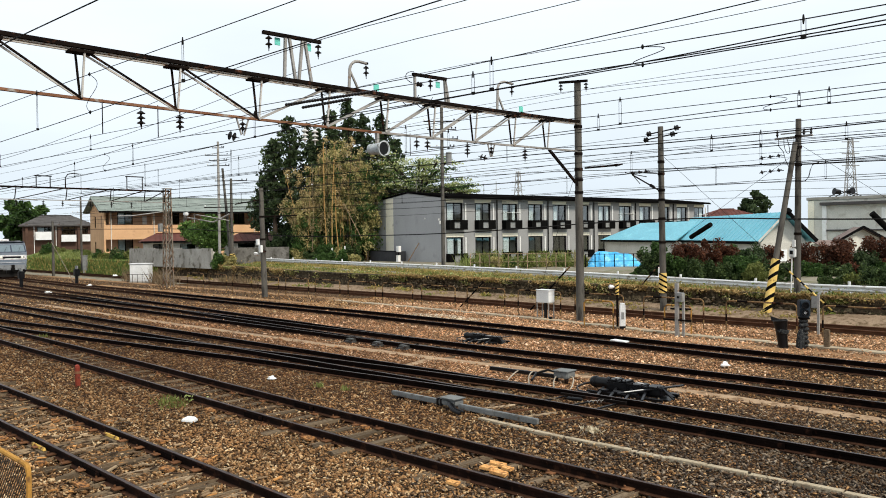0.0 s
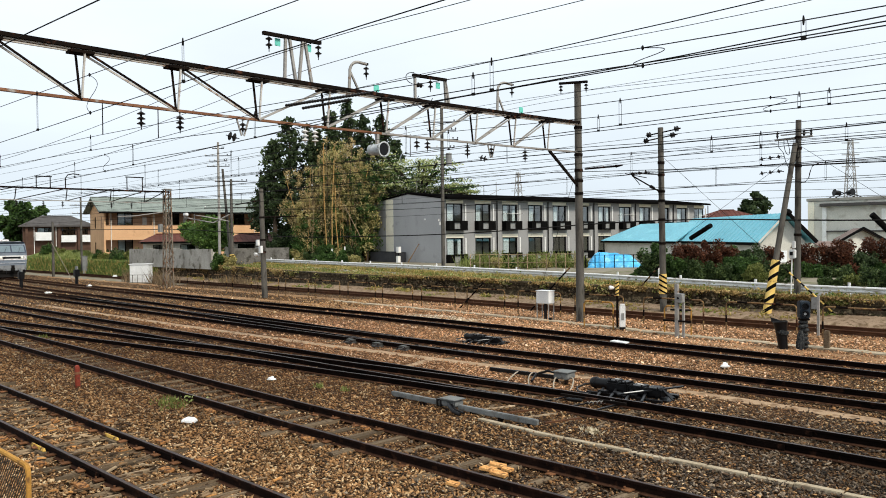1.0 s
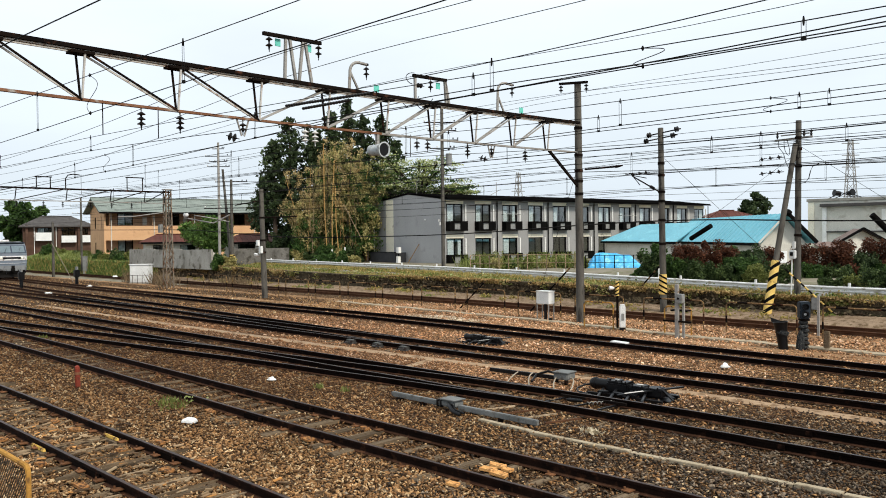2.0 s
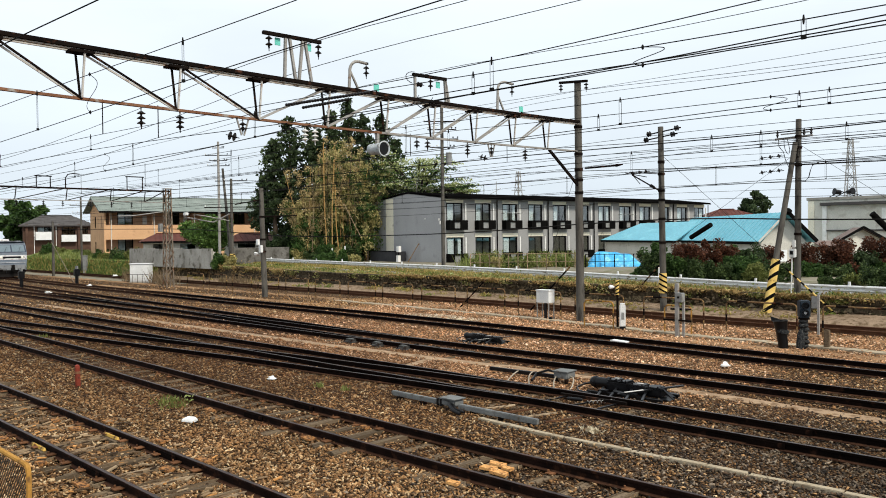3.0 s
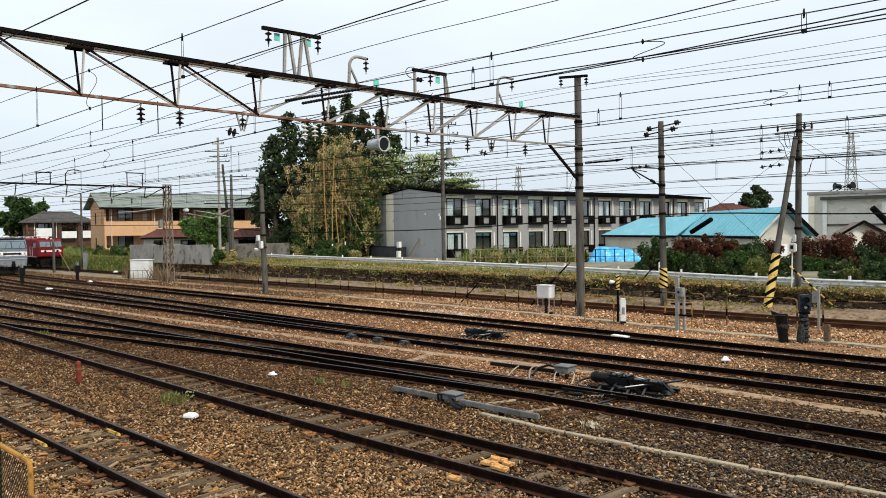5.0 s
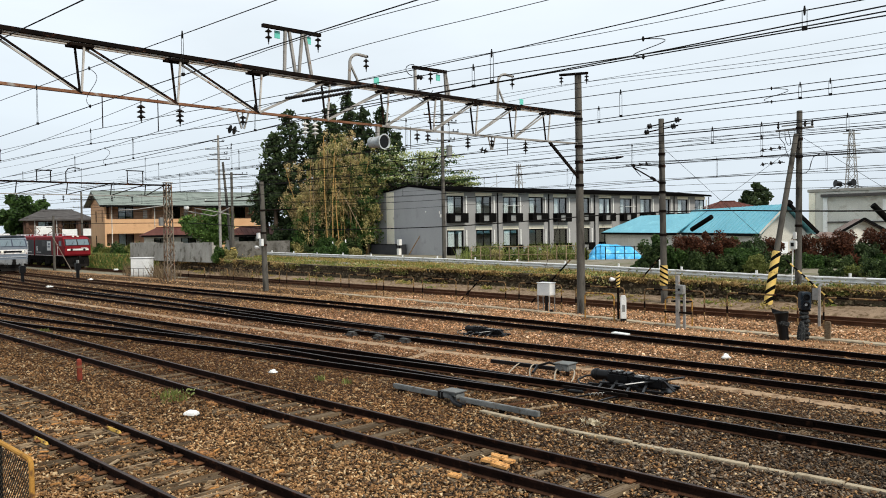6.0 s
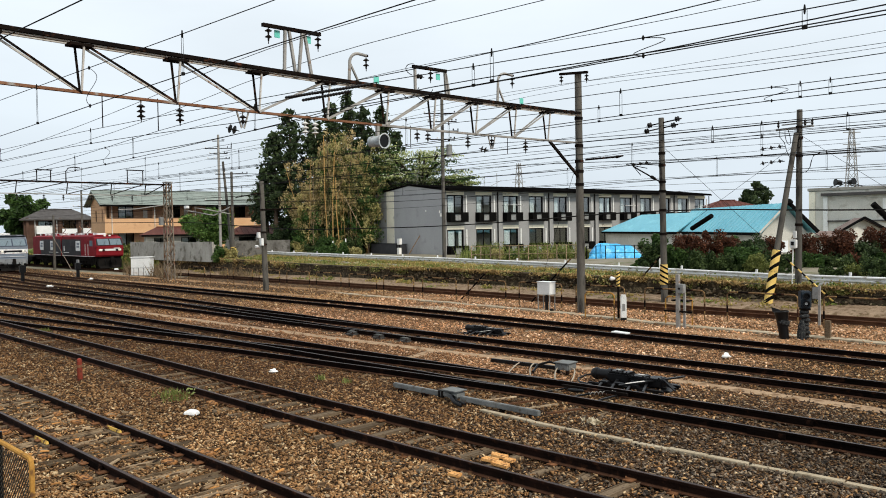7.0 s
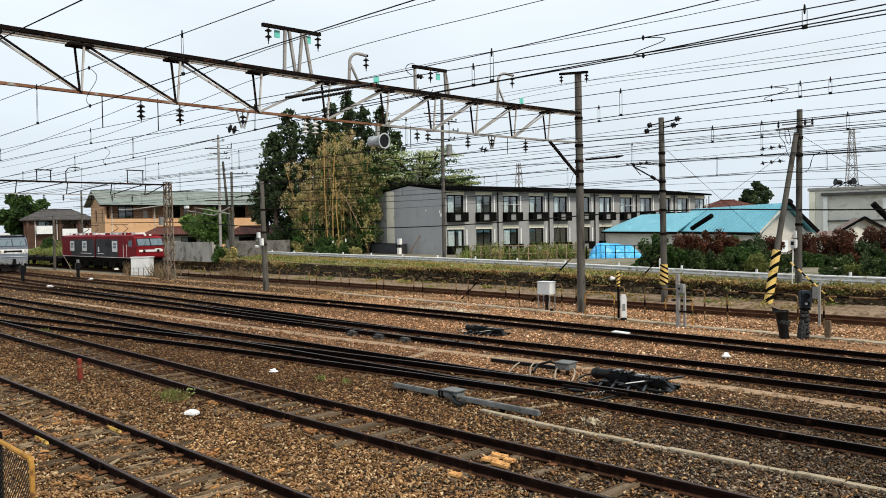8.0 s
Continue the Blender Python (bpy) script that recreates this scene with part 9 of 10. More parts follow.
for k in range(96):
    xa = -11.0 + k * 0.05
    for sgn in (1, -1):
        xb = max(-11.0, min(FXE, xa + sgn * 1.46))
        if xa < FXE and abs(xb - xa) > 0.02:
            s.bar((xa, FY, 0.05), (xb, FY, 0.05 + abs(xb - xa)), 0.007, 0.007)
part("wire_mesh", s, M_MESH, fn, "dull grey diamond wire mesh")

# guard rail along the road
M_GUARD = material("weathered_white_steel", (0.58, 0.58, 0.57), (0.72, 0.72, 0.71), 0.5, 0, 1.2, 40, 0.05, c3=(0.3, 0.26, 0.21), spots=0.63, stretch=(1, 1, 3))
gr = thing("guard_rail", "white steel guard rail along the road", "guard rail")
line = [(x, lerp_at(x, GUARD), lerp_at(x, GUARD_Z)) for x in np.arange(-66, 21, 1.0)]
W = [(0.0, 0.22), (0.05, 0.25), (0.06, 0.285), (-0.01, 0.325), (-0.01, 0.375), (0.06, 0.415), (0.05, 0.455), (0.0, 0.48), (-0.02, 0.48), (-0.02, 0.22)]
s = Shape()
n = len(W)
for x, y, z in line:
    s.v += [(x, y - a, z + b) for a, b in W]
for i in range(len(line) - 1):
    s.f += [(i * n + j, i * n + (j + 1) % n, (i + 1) * n + (j + 1) % n, (i + 1) * n + j) for j in range(n)]
part("beam", s, M_GUARD, gr)
x = -65.3
while x < 20:
    y, z = lerp_at(x, GUARD), lerp_at(x, GUARD_Z)
    part("post", Shape().cyl((x, y + 0.08, z - 0.2), (x, y + 0.08, z + 0.62), 0.055, n=10).box((x, y + 0.02, z + 0.33), (0.09, 0.1, 0.2)), M_WHITEBOX, gr, smooth=True)
    x += 3.9
for x, y, h in ((-19.94, 35.0, 1.0), (-55.4, 42.0, 1.5), (-53.6, 42.0, 1.7), (-52.0, 42.0, 0.8)):
    t = thing("marker_post", "thin white marker post by the road", "post", pose(x, y, lerp_at(x, GUARD_Z) - 0.1), "road marker posts")
    part("post", Shape().cyl((0, 0, -0.1), (0, 0, h), 0.05, n=8), M_WHITEPIPE, t)

# striped stay guards leaning by the far track
for a, b in (((-26.1, 27.2, -0.1), (-24.3, 27.2, 1.38)), ((-22.5, 28.0, -0.1), (-20.2, 28.0, 2.0)), ((-19.2, 31.9, 0.9), (-18.06, 31.9, 2.07))):
    t = thing("stay_guard", "leaning striped black and yellow stay guard", "stay guard", group="stay guards")
    for i in range(12):
        p, q = Vector(a).lerp(Vector(b), i / 12), Vector(a).lerp(Vector(b), (i + 1) / 12)
        part("band", Shape().cyl(p, q, 0.035, n=8), M_HOOP if i % 3 == 2 else M_BLACKPAINT, t)

# blue tarpaulin heap behind the road fence
tp0 = P(12.55, 58.0, 0.93)
tarp = thing("tarpaulin_heap", "heap covered by crumpled blue tarpaulin", "tarpaulin", pose(tp0.x, tp0.y, tp0.z, 0, 0, 45))
s = Shape()
nx, ny = 26, 12
for i in range(nx + 1):
    for j in range(ny + 1):
        u, v = i / nx, j / ny
        h = 1.16 * min(1, 5 * u, 5 * (1 - u) * (1.2 - 0.4 * u)) * min(1, 3.2 * v, 3.2 * (1 - v)) * (1 - 0.35 * u * u)
        s.v.append((-2.1 + 4.3 * u, -1.0 + 2.0 * v, max(0, h) + 0.09 * noise.noise(Vector((u * 7, v * 5, 1))) + 0.04 * noise.noise(Vector((u * 17, v * 13, 4)))))
s.f = [(i * (ny + 1) + j, (i + 1) * (ny + 1) + j, (i + 1) * (ny + 1) + j + 1, i * (ny + 1) + j + 1) for i in range(nx) for j in range(ny)]
part("sheet", s, M_TARP, tarp, smooth=True)
part("rope", Shape().tube([(-1.2, -1.0, 0.1), (-1.15, -0.6, 1.08), (-1.1, 0.4, 1.12), (-1.05, 1.0, 0.1)], 0.02), M_BLACK, tarp)

# thin fences: wire fence before the flats and by the tarpaulin
def post_fence(p, q, n, h, mat, label, rails=(0.5, 1.0)):
    t = thing("wire_fence", label, "fence", group="wire fences")
    p, q = Vector(p), Vector(q)
    for i in range(n + 1):
        e = p.lerp(q, i / n)
        part("post", Shape().cyl(e - Vector((0, 0, 0.1)), e + Vector((0, 0, h)), 0.035, n=7), mat, t)
    for k in rails:
        part("rail", Shape().cyl(p + Vector((0, 0, h * k - 0.03)), q + Vector((0, 0, h * k - 0.03)), 0.02, n=5), mat, t)


post_fence(P(2.0, 56.2, 0.92), P(9.4, 56.2, 0.92), 11, 1.15, M_SLEEPER_PALE, "thin rusty post and wire fence before shrubs")
post_fence(P(10.2, 56.5, 0.95), P(15.0, 56.5, 0.95), 7, 1.0, M_BLACKPAINT, "thin dark post fence before the tarpaulin")


# ---- plants ----
def leaf_mesh(name, pts, size, mat, seed, droop=0.0, aspect=1.6):
    """Many small leaves, each a folded pair of triangles, about the given points."""
    rng = np.random.default_rng(seed)
    m = len(pts)
    a = rng.normal(size=(m, 3))
    a[:, 2] -= droop
    a /= np.linalg.norm(a, axis=1)[:, None]
    b = np.cross(a, rng.normal(size=(m, 3)))
    b /= np.linalg.norm(b, axis=1)[:, None]
    c = np.cross(a, b)
    s = (size * rng.uniform(0.6, 1.4, m))[:, None]
    v = np.stack([pts - a * s * aspect / 2, pts + b * s / 2 + c * s * 0.12, pts + a * s * aspect / 2, pts - b * s / 2 + c * s * 0.12], 1).reshape(-1, 3)
    k = 4 * np.arange(m)[:, None]
    f = np.concatenate([k + np.array([0, 1, 2]), k + np.array([0, 2, 3])], 1).reshape(-1, 3)
    me = bpy.data.meshes.new(name)
    me.vertices.add(len(v))
    me.vertices.foreach_set("co", v.reshape(-1).astype(np.float32))
    me.loops.add(len(f) * 3)
    me.loops.foreach_set("vertex_index", f.reshape(-1).astype(np.int32))
    me.polygons.add(len(f))
    me.polygons.foreach_set("loop_start", np.arange(0, len(f) * 3, 3, dtype=np.int32))
    me.update(calc_edges=True)
    me.materials.append(mat)
    return me


def blob_points(rng, centres, radii, per):
    out = []
    for c, r in zip(centres, radii):
        d = rng.normal(size=(per, 3))
        d /= np.linalg.norm(d, axis=1)[:, None]
        out.append(np.array(c) + d * (rng.random((per, 1)) ** 0.45) * np.array(r))
    return np.concatenate(out)


def conifer(x, y, z, h, r, seed, bare=0.06, label="tall dark green conifer in the grove"):
    rng = np.random.default_rng(seed)
    t = thing("conifer_tree", label, "tree", pose(x, y, z), "conifers")
    part("trunk", Shape().cyl((0, 0, -0.2), (0, 0, h * 0.97), 0.3, 0.04, 10), M_BARK, t, smooth=True)
    limbs, pts = Shape(), []
    n = int(h * 7)
    for i in range(n):
        u = bare + (1 - bare) * (i / n)
        a = rng.random() * 2 * math.pi
        l = r * (1 - u) ** 0.6 * rng.uniform(0.55, 1.15) + 0.25
        zz = h * u
        tip = np.array([math.cos(a) * l, math.sin(a) * l, zz - l * 0.12 + 0.15])
        if i % 3 == 0:
            limbs.cyl((0, 0, zz), tip, 0.05 * (1 - u) + 0.015, 0.01, 5)
        k = int(46 * l / r) + 12
        q = rng.random((k, 1)) ** 0.6
        p = np.array([0, 0, zz]) + (tip - np.array([0, 0, zz])) * q + rng.normal(size=(k, 3)) * np.array([0.28, 0.28, 0.2]) * (0.5 + 0.6 * l / r)
        pts.append(p)
    part("branching", limbs, M_BARK, t)
    part("foliage", leaf_mesh("foliage", np.concatenate(pts), 0.26, M_LEAFDARK, seed, 0.3), None, t)


for i, (right, top, r) in enumerate(((-17.6, 12.8, 3.0), (-16.1, 15.2, 3.4), (-14.2, 14.6, 3.0), (-13.0, 13.8, 2.4), (-11.7, 15.8, 1.6), (-9.9, 17.2, 2.7), (-8.3, 15.2, 2.5), (-6.3, 15.3, 2.4), (-18.9, 8.8, 2.4), (-4.9, 12.6, 2.0), (-12.0, 11.0, 2.6), (-8.0, 11.0, 2.6))):
    p = P(right, 84.0 + 0.8 * (i % 3), 0.9)
    conifer(p.x, p.y, 0.9, top, r, 20 + i, 0.4 if right < -17 else 0.2 if right < -15 else 0.06)


def bamboo_grove(right0, depth, z, seed):
    """Upright culms whose side sprays droop in narrow plumes, with dark gaps between them."""
    rng = np.random.default_rng(seed)
    o = P(right0, depth, z)
    t = thing("bamboo_grove", "dense bamboo grove with yellowing brown leaves", "bamboo", pose(o.x, o.y, z))
    a = radians(44.95)
    right, away = np.array([math.cos(a), math.sin(a), 0]), np.array([-math.sin(a), math.cos(a), 0])
    sets = [[], [], []]
    for i in range(92):
        u, w = float(np.clip(rng.normal() * 0.5, -0.85, 0.78)), rng.uniform(-1, 1)
        base = right * (u * 4.3 + 0.35) + away * w * 2.4
        h = lerp_at(u, [(-1, 5.6), (-0.75, 7.6), (-0.4, 10.0), (0.0, 11.6), (0.35, 11.2), (0.6, 9.6), (1, 7.6)]) * rng.uniform(0.58, 1.08)
        lean = right * (u * 1.0 + rng.normal() * 0.75) + away * rng.normal() * 0.5
        tip, mid = base + lean + np.array([0, 0, h]), base + lean * 0.2 + np.array([0, 0, h * 0.55])
        if i % 2 == 0:
            part("culm", Shape().tube([tuple(base), tuple((base + mid) / 2), tuple(mid), tuple((mid + tip) / 2 + lean * 0.05), tuple(tip)], 0.035, 5), M_BAMBOO if rng.random() < 0.15 else M_BARK, t)
        tone = rng.random() < 0.54 - 0.6 * max(0.0, u - 0.1)
        for k in range(17):
            s = 0.16 + 0.86 * rng.random() ** 0.75
            root = base + (mid - base) * (s / 0.55) if s < 0.55 else mid + (tip - mid) * ((s - 0.55) / 0.45)
            ang = rng.random() * 2 * math.pi
            reach = rng.uniform(0.4, 1.6) * (1.2 - 0.8 * s)
            out = np.array([math.cos(ang), math.sin(ang), 0]) * reach
            m = int(rng.integers(30, 74) * (1.25 - 0.55 * s))
            q = rng.random((m, 1))
            rise = np.concatenate([np.zeros((m, 2)), 0.75 * q - 1.3 * q * q * reach], 1)
            pts = root + out * q + rise + rng.normal(size=(m, 3)) * np.array([0.15, 0.15, 0.16])
            pts[:, 2] = np.maximum(pts[:, 2], 0.15)
            # low sprays turn dark green, which paints shade into the grove's foot
            warm = (0.8 if tone else 0.12) - (0.45 if s < 0.42 else 0.0) - max(0.0, u - 0.15)
            green = 0.3 + 0.45 * (s < 0.42)
            sets[0 if rng.random() < warm else (2 if rng.random() < green else 1)].append(pts)
    for pts, mat, sz, lab in zip(sets, (M_LEAFBAMBOO, M_LEAFOLIVE, M_LEAFGREEN), (0.085, 0.09, 0.11), ("yellow-brown bamboo leaves", "olive green bamboo leaves", "dark green leaves, also painting the grove's low shade")):
        part("foliage", leaf_mesh("foliage", np.concatenate(pts), sz, mat, seed, 0.9, 3.0), None, t, lab)
    for k in range(8):
        u = rng.uniform(-3.6, 3.4)
        b = right * u - away * rng.uniform(2.5, 3.1)
        tp = b + right * rng.normal() * 0.5 + np.array([0, 0, rng.uniform(4.5, 9.5)])
        part("dry_culm", Shape().tube([tuple(b), tuple(b * 0.55 + tp * 0.45 + right * rng.normal() * 0.15), tuple(tp)], rng.uniform(0.01, 0.018), 5), M_BAMBOO if k % 3 == 0 else M_SLEEPER_PALE, t)
    for u, h, ln in ((0.0, 11.4, -0.25), (0.45, 9.8, 0.3), (1.15, 7.4, -0.35)):
        b = right * u - away * 2.9
        tp = b + right * ln + np.array([0, 0, h])
        part("dry_culm", Shape().tube([tuple(b), tuple(b * 0.5 + tp * 0.5 - right * 0.12), tuple(tp)], 0.05, 6), M_BAMBOO, t, "dry yellow bamboo culm", smooth=True)
    b = right * 1.2 - away * 3.0
    part("dry_culm", Shape().tube([tuple(b + right * 2.0 + np.array([0, 0, 2.4])), tuple(b + right * 0.4 + np.array([0, 0, 5.6]))], 0.035, 6), M_SLEEPER_PALE, t, "pale slanting dry culm")


bamboo_grove(-10.9, 78.5, 0.95, 40)


def broadleaf(name, label, x, y, z, h, r, mat, seed, leaf, per, clumps, flat=0.7, trunk=0.22, base=0.35):
    rng = np.random.default_rng(seed)
    t = thing(name, label, "tree", pose(x, y, z))
    part("trunk", Shape().tube([(0, 0, -0.2), (0.05 * r, 0.03 * r, h * 0.3), (0.02 * r, -0.04 * r, h * 0.62)], trunk, 8), M_BARK, t, smooth=True)
    centres, radii, limbs = [], [], Shape()
    for i in range(clumps):
        d = rng.normal(size=3)
        d /= np.linalg.norm(d)
        rad = rng.random() ** 0.4
        c = np.array([d[0] * r * rad, d[1] * r * rad, h * (base + (1 - base) * 0.5) + d[2] * h * (1 - base) * 0.5 * rad])
        centres.append(c)
        k = rng.uniform(0.2, 0.42) * r
        radii.append((k, k, k * flat))
        st = np.array([0, 0, min(h * 0.62, max(h * 0.2, c[2] - 0.35 * h * rng.random() - 0.2))])
        mid = (st + c) / 2 + rng.normal(size=3) * 0.08 * r
        limbs.tube([tuple(st), tuple(mid), tuple(c)], trunk * 0.2, 5)
    part("branching", limbs, M_BARK, t)
    part("crown", leaf_mesh("crown", blob_points(rng, centres, radii, per), leaf, mat, seed), None, t)
    return t




def blossom_tree(right, depth, seed):
    """Spreading tree: dark limbs fanning out, flat layers of pale young leaves with sky between."""
    rng = np.random.default_rng(seed)
    o = P(right, depth, 0.95)
    t = thing("blossom_tree", "spreading tree with white blossom, young leaves and dark limbs", "tree", pose(o.x, o.y, 0.95))
    part("trunk", Shape().tube([(0, 0, -0.2), (0.1, 0.05, 3.4), (-0.05, 0.1, 6.9)], 0.26, 9), M_BARK, t, smooth=True)
    pts, dark, white = [], [], []
    for i in range(30):
        a = i * 2.4 + rng.normal() * 0.2
        el = rng.uniform(0.12, 1.25) * (1 - 0.75 * max(0.0, math.cos(a - radians(44.95))))
        l = rng.uniform(3.8, 5.4) * (0.75 + 0.25 * math.cos(el)) + 1.9 * math.sin(el)
        d = np.array([math.cos(a) * math.cos(el), math.sin(a) * math.cos(el), math.sin(el)])
        root = np.array([0, 0, rng.uniform(4.6, 6.8)])
        mid, tip = root + d * l * 0.5 + np.array([0, 0, 0.35]), root + d * l + np.array([0, 0, 0.3])
        part("limb", Shape().tube([tuple(root), tuple(mid), tuple(tip)], 0.1, 5), M_LIMB, t)
        for k in range(9):
            q = rng.uniform(0.35, 1.05)
            c = root + d * l * q + np.array([0, 0, 0.35]) + rng.normal(size=3) * np.array([0.6, 0.6, 0.35])
            m = rng.integers(30, 85)
            cl = c + rng.normal(size=(m, 3)) * np.array([0.46, 0.46, 0.085])
            # clumps in a darker leaf colour paint in the crown's shaded gaps
            (pts if rng.random() < 0.56 else dark).append(cl)
            if rng.random() < 0.45:
                white.append(cl[: m // 4] + np.array([0, 0, 0.1]))
    part("crown", leaf_mesh("crown", np.concatenate(pts), 0.12, M_LEAFPALE, seed), None, t, "light green young leaves")
    part("blossom", leaf_mesh("blossom", np.concatenate(white), 0.11, M_BLOSSOM, seed + 2), None, t, "white blossom")
    part("crown", leaf_mesh("crown", np.concatenate(dark), 0.13, M_LEAFGREEN, seed + 1), None, t, "darker green leaves painting the crown's shade")


blossom_tree(-2.3, 81.0, 61)
for i, (r, d, h) in enumerate(((-6.0, 86.0, 9.6), (-2.6, 87.0, 8.4), (0.6, 88.0, 7.6))):
    p = P(r, d, 0)
    broadleaf("shade_tree", "dark green broadleaf tree behind the grey block", p.x, p.y, 0.9, h, 2.6, M_LEAFGREEN, 90 + i, 0.2, 170, 34, 0.8, 0.2, 0.25)
broadleaf("shade_tree", "fresh green round tree before the orange house", -76.9, 42.0, 0.95, 5.2, 2.7, M_SHRUBGREEN, 62, 0.16, 240, 44, 0.8, 0.14, 0.2)
broadleaf("shade_tree", "dark green tree beyond the brown house", -136.5, 43.0, 0.9, 9.6, 3.4, M_LEAFGREEN, 63, 0.4, 160, 36, 0.9, 0.25, 0.15)
broadleaf("shade_tree", "dark green tree beyond the brown house", -138.0, 41.5, 0.9, 8.0, 3.0, M_LEAFGREEN, 64, 0.4, 140, 26, 0.9, 0.2, 0.1)
broadleaf("shade_tree", "dark distant tree behind the blue roof", -60.1, 138.0, 0.9, 9.3, 2.7, M_LEAFDARK, 65, 0.36, 170, 34, 0.8, 0.25, 0.2)
for i, (dx, dy, hh) in enumerate(((0, 0, 5.5), (4, 5, 6.2), (-4, 3, 4.6))):
    broadleaf("shade_tree", "distant hazy green tree", -176 + dx * 2, 36 + dy, 0.6, hh, 3.0, M_LEAFGREEN, 70 + i, 0.45, 120, 20, 0.9, 0.2, 0.1)


def bush(right, depth, z, rx, h, mat, seed, label, leaf=0.085, per=210):
    rng = np.random.default_rng(seed)
    p = P(right, depth, z)
    t = thing("shrub", label, "shrub", pose(p.x, p.y, p.z), "shrubs")
    centres, radii = [], []
    h *= rng.uniform(0.72, 0.98)
    for i in range(26):
        a, q = rng.random() * 6.283, rng.random() ** 0.5
        centres.append((math.cos(a) * rx * q * 0.85, math.sin(a) * rx * q * 0.7, h * rng.uniform(0.15, 0.92)))
        k = rng.uniform(0.16, 0.4) * min(rx, h)
        radii.append((k, k, k * rng.uniform(0.8, 1.6)))
    for c in centres[:5]:
        part("stem", Shape().tube([(0, 0, -0.1), (c[0] * 0.4, c[1] * 0.4, c[2] * 0.5), c], 0.02, 5), M_BARK, t)
    part("foliage", leaf_mesh("foliage", blob_points(rng, centres, radii, per), leaf, mat, seed), None, t)


RED, GREEN = "shrub with dark red young leaves in the hedge", "dense green shrub in the hedge"
for i, px in enumerate((13.5, 14.6, 15.6, 16.6, 17.6, 20.2, 21.6, 22.9, 24.1, 25.3)):
    bush(px, 43.2 + 0.3 * (i % 3), 0.9, 1.05, (2.0, 2.15, 2.0, 1.7, 1.75, 1.8, 2.0, 1.5, 2.0, 1.7)[i], M_LEAFDARK if i in (3, 7, 9) else M_LEAFRED, 200 + i, GREEN if i in (3, 7, 9) else RED, 0.075, 300)
for i, (px, d, rx, h) in enumerate(((11.3, 43, 0.75, 2.0), (12.4, 43, 0.8, 1.6), (13.4, 42.4, 0.95, 1.1), (14.6, 42.2, 1.0, 1.05), (15.8, 42.2, 1.0, 1.15), (17.0, 42, 1.0, 0.9), (18.2, 42, 0.9, 0.9), (19.6, 42.2, 0.9, 0.9), (20.9, 42, 1.0, 0.8), (22.4, 42, 1.0, 0.7), (23.8, 42.2, 1.0, 0.8), (25.4, 42, 1.0, 0.8))):
    bush(px, d, 0.9, rx, h, (M_HEDGE, M_LEAFGREEN, M_HEDGE)[i % 3], 230 + i, GREEN, 0.08, 150)
for i, (px, d, h) in enumerate(((-8.6, 66, 1.3), (-7.6, 66.5, 1.0), (-9.8, 66, 1.0), (-19.7, 70, 1.2), (-18.9, 70, 0.9), (16.4, 45.6, 2.0), (12.0, 44.5, 2.5))):
    bush(px, d, 0.95, 0.9, h, M_LEAFOLIVE if i % 3 == 1 else M_LEAFGREEN, 260 + i, "loose shrub with mixed green and dry leaves", 0.1, 170)


for i in range(22):
    x = -25.0 + 1.25 * i
    a = radians(44.95)
    y = lerp_at(x, GUARD) + 6.3 + 0.4 * math.sin(i * 2.1)
    if i % 5 == 3:
        continue
    bush(math.cos(a) * x + math.sin(a) * y, -math.sin(a) * x + math.cos(a) * y, 0.78, (0.8, 0.6, 0.9)[i % 3], (0.55, 0.95, 0.4, 0.75, 0.5)[i % 5], (M_LEAFGREEN, M_HEDGE, M_WEED, M_HEDGE)[i % 4], 330 + i, "low green shrub at the foot of the hedge", 0.065, 150)

for i, (r, d, h) in enumerate(((-13.6, 75.5, 1.6), (-12.2, 75, 1.2), (-11.0, 75, 1.9), (-9.6, 75, 1.3), (-8.4, 75.5, 1.9), (-14.0, 76, 2.2))):
    bush(r, d, 0.9, 1.1, h, (M_LEAFOLIVE, M_HEDGE, M_LEAFGREEN)[i % 3], 370 + i, "undergrowth at the foot of the bamboo", 0.09, 200)

for i, (r, h) in enumerate(((-16.9, 2.6), (-15.9, 3.6), (-14.9, 4.2), (-13.8, 3.8), (-12.8, 3.2))):
    bush(r, 79.5 + 0.4 * (i % 2), 0.9, 1.2, h, M_LEAFDARK, 390 + i, "dark evergreen undergrowth beside the bamboo", 0.12, 240)

# grass: tufts on the verge, the bank and stray weeds
def grass_sheet(name, label, pts, size, mat, seed):
    rng = np.random.default_rng(seed)
    m = len(pts)
    a = rng.random(m) * 2 * math.pi
    lean = rng.normal(size=(m, 2)) * 0.35
    s = (size * rng.uniform(0.5, 1.5, m))
    d = np.stack([np.cos(a), np.sin(a), np.zeros(m)], 1) * (np.minimum(s * 0.16, 0.035))[:, None]
    tip = pts + np.stack([lean[:, 0] * s, lean[:, 1] * s, s], 1)
    v = np.stack([pts - d, pts + d, tip], 1).reshape(-1, 3)
    me = bpy.data.meshes.new(name)
    me.vertices.add(len(v))
    me.vertices.foreach_set("co", v.reshape(-1).astype(np.float32))
    me.loops.add(m * 3)
    me.loops.foreach_set("vertex_index", np.arange(m * 3, dtype=np.int32))
    me.polygons.add(m)
    me.polygons.foreach_set("loop_start", np.arange(0, m * 3, 3, dtype=np.int32))
    me.update(calc_edges=True)
    me.materials.append(mat)
    return tagged(new(name, me), label, "grass", kind="stuff")


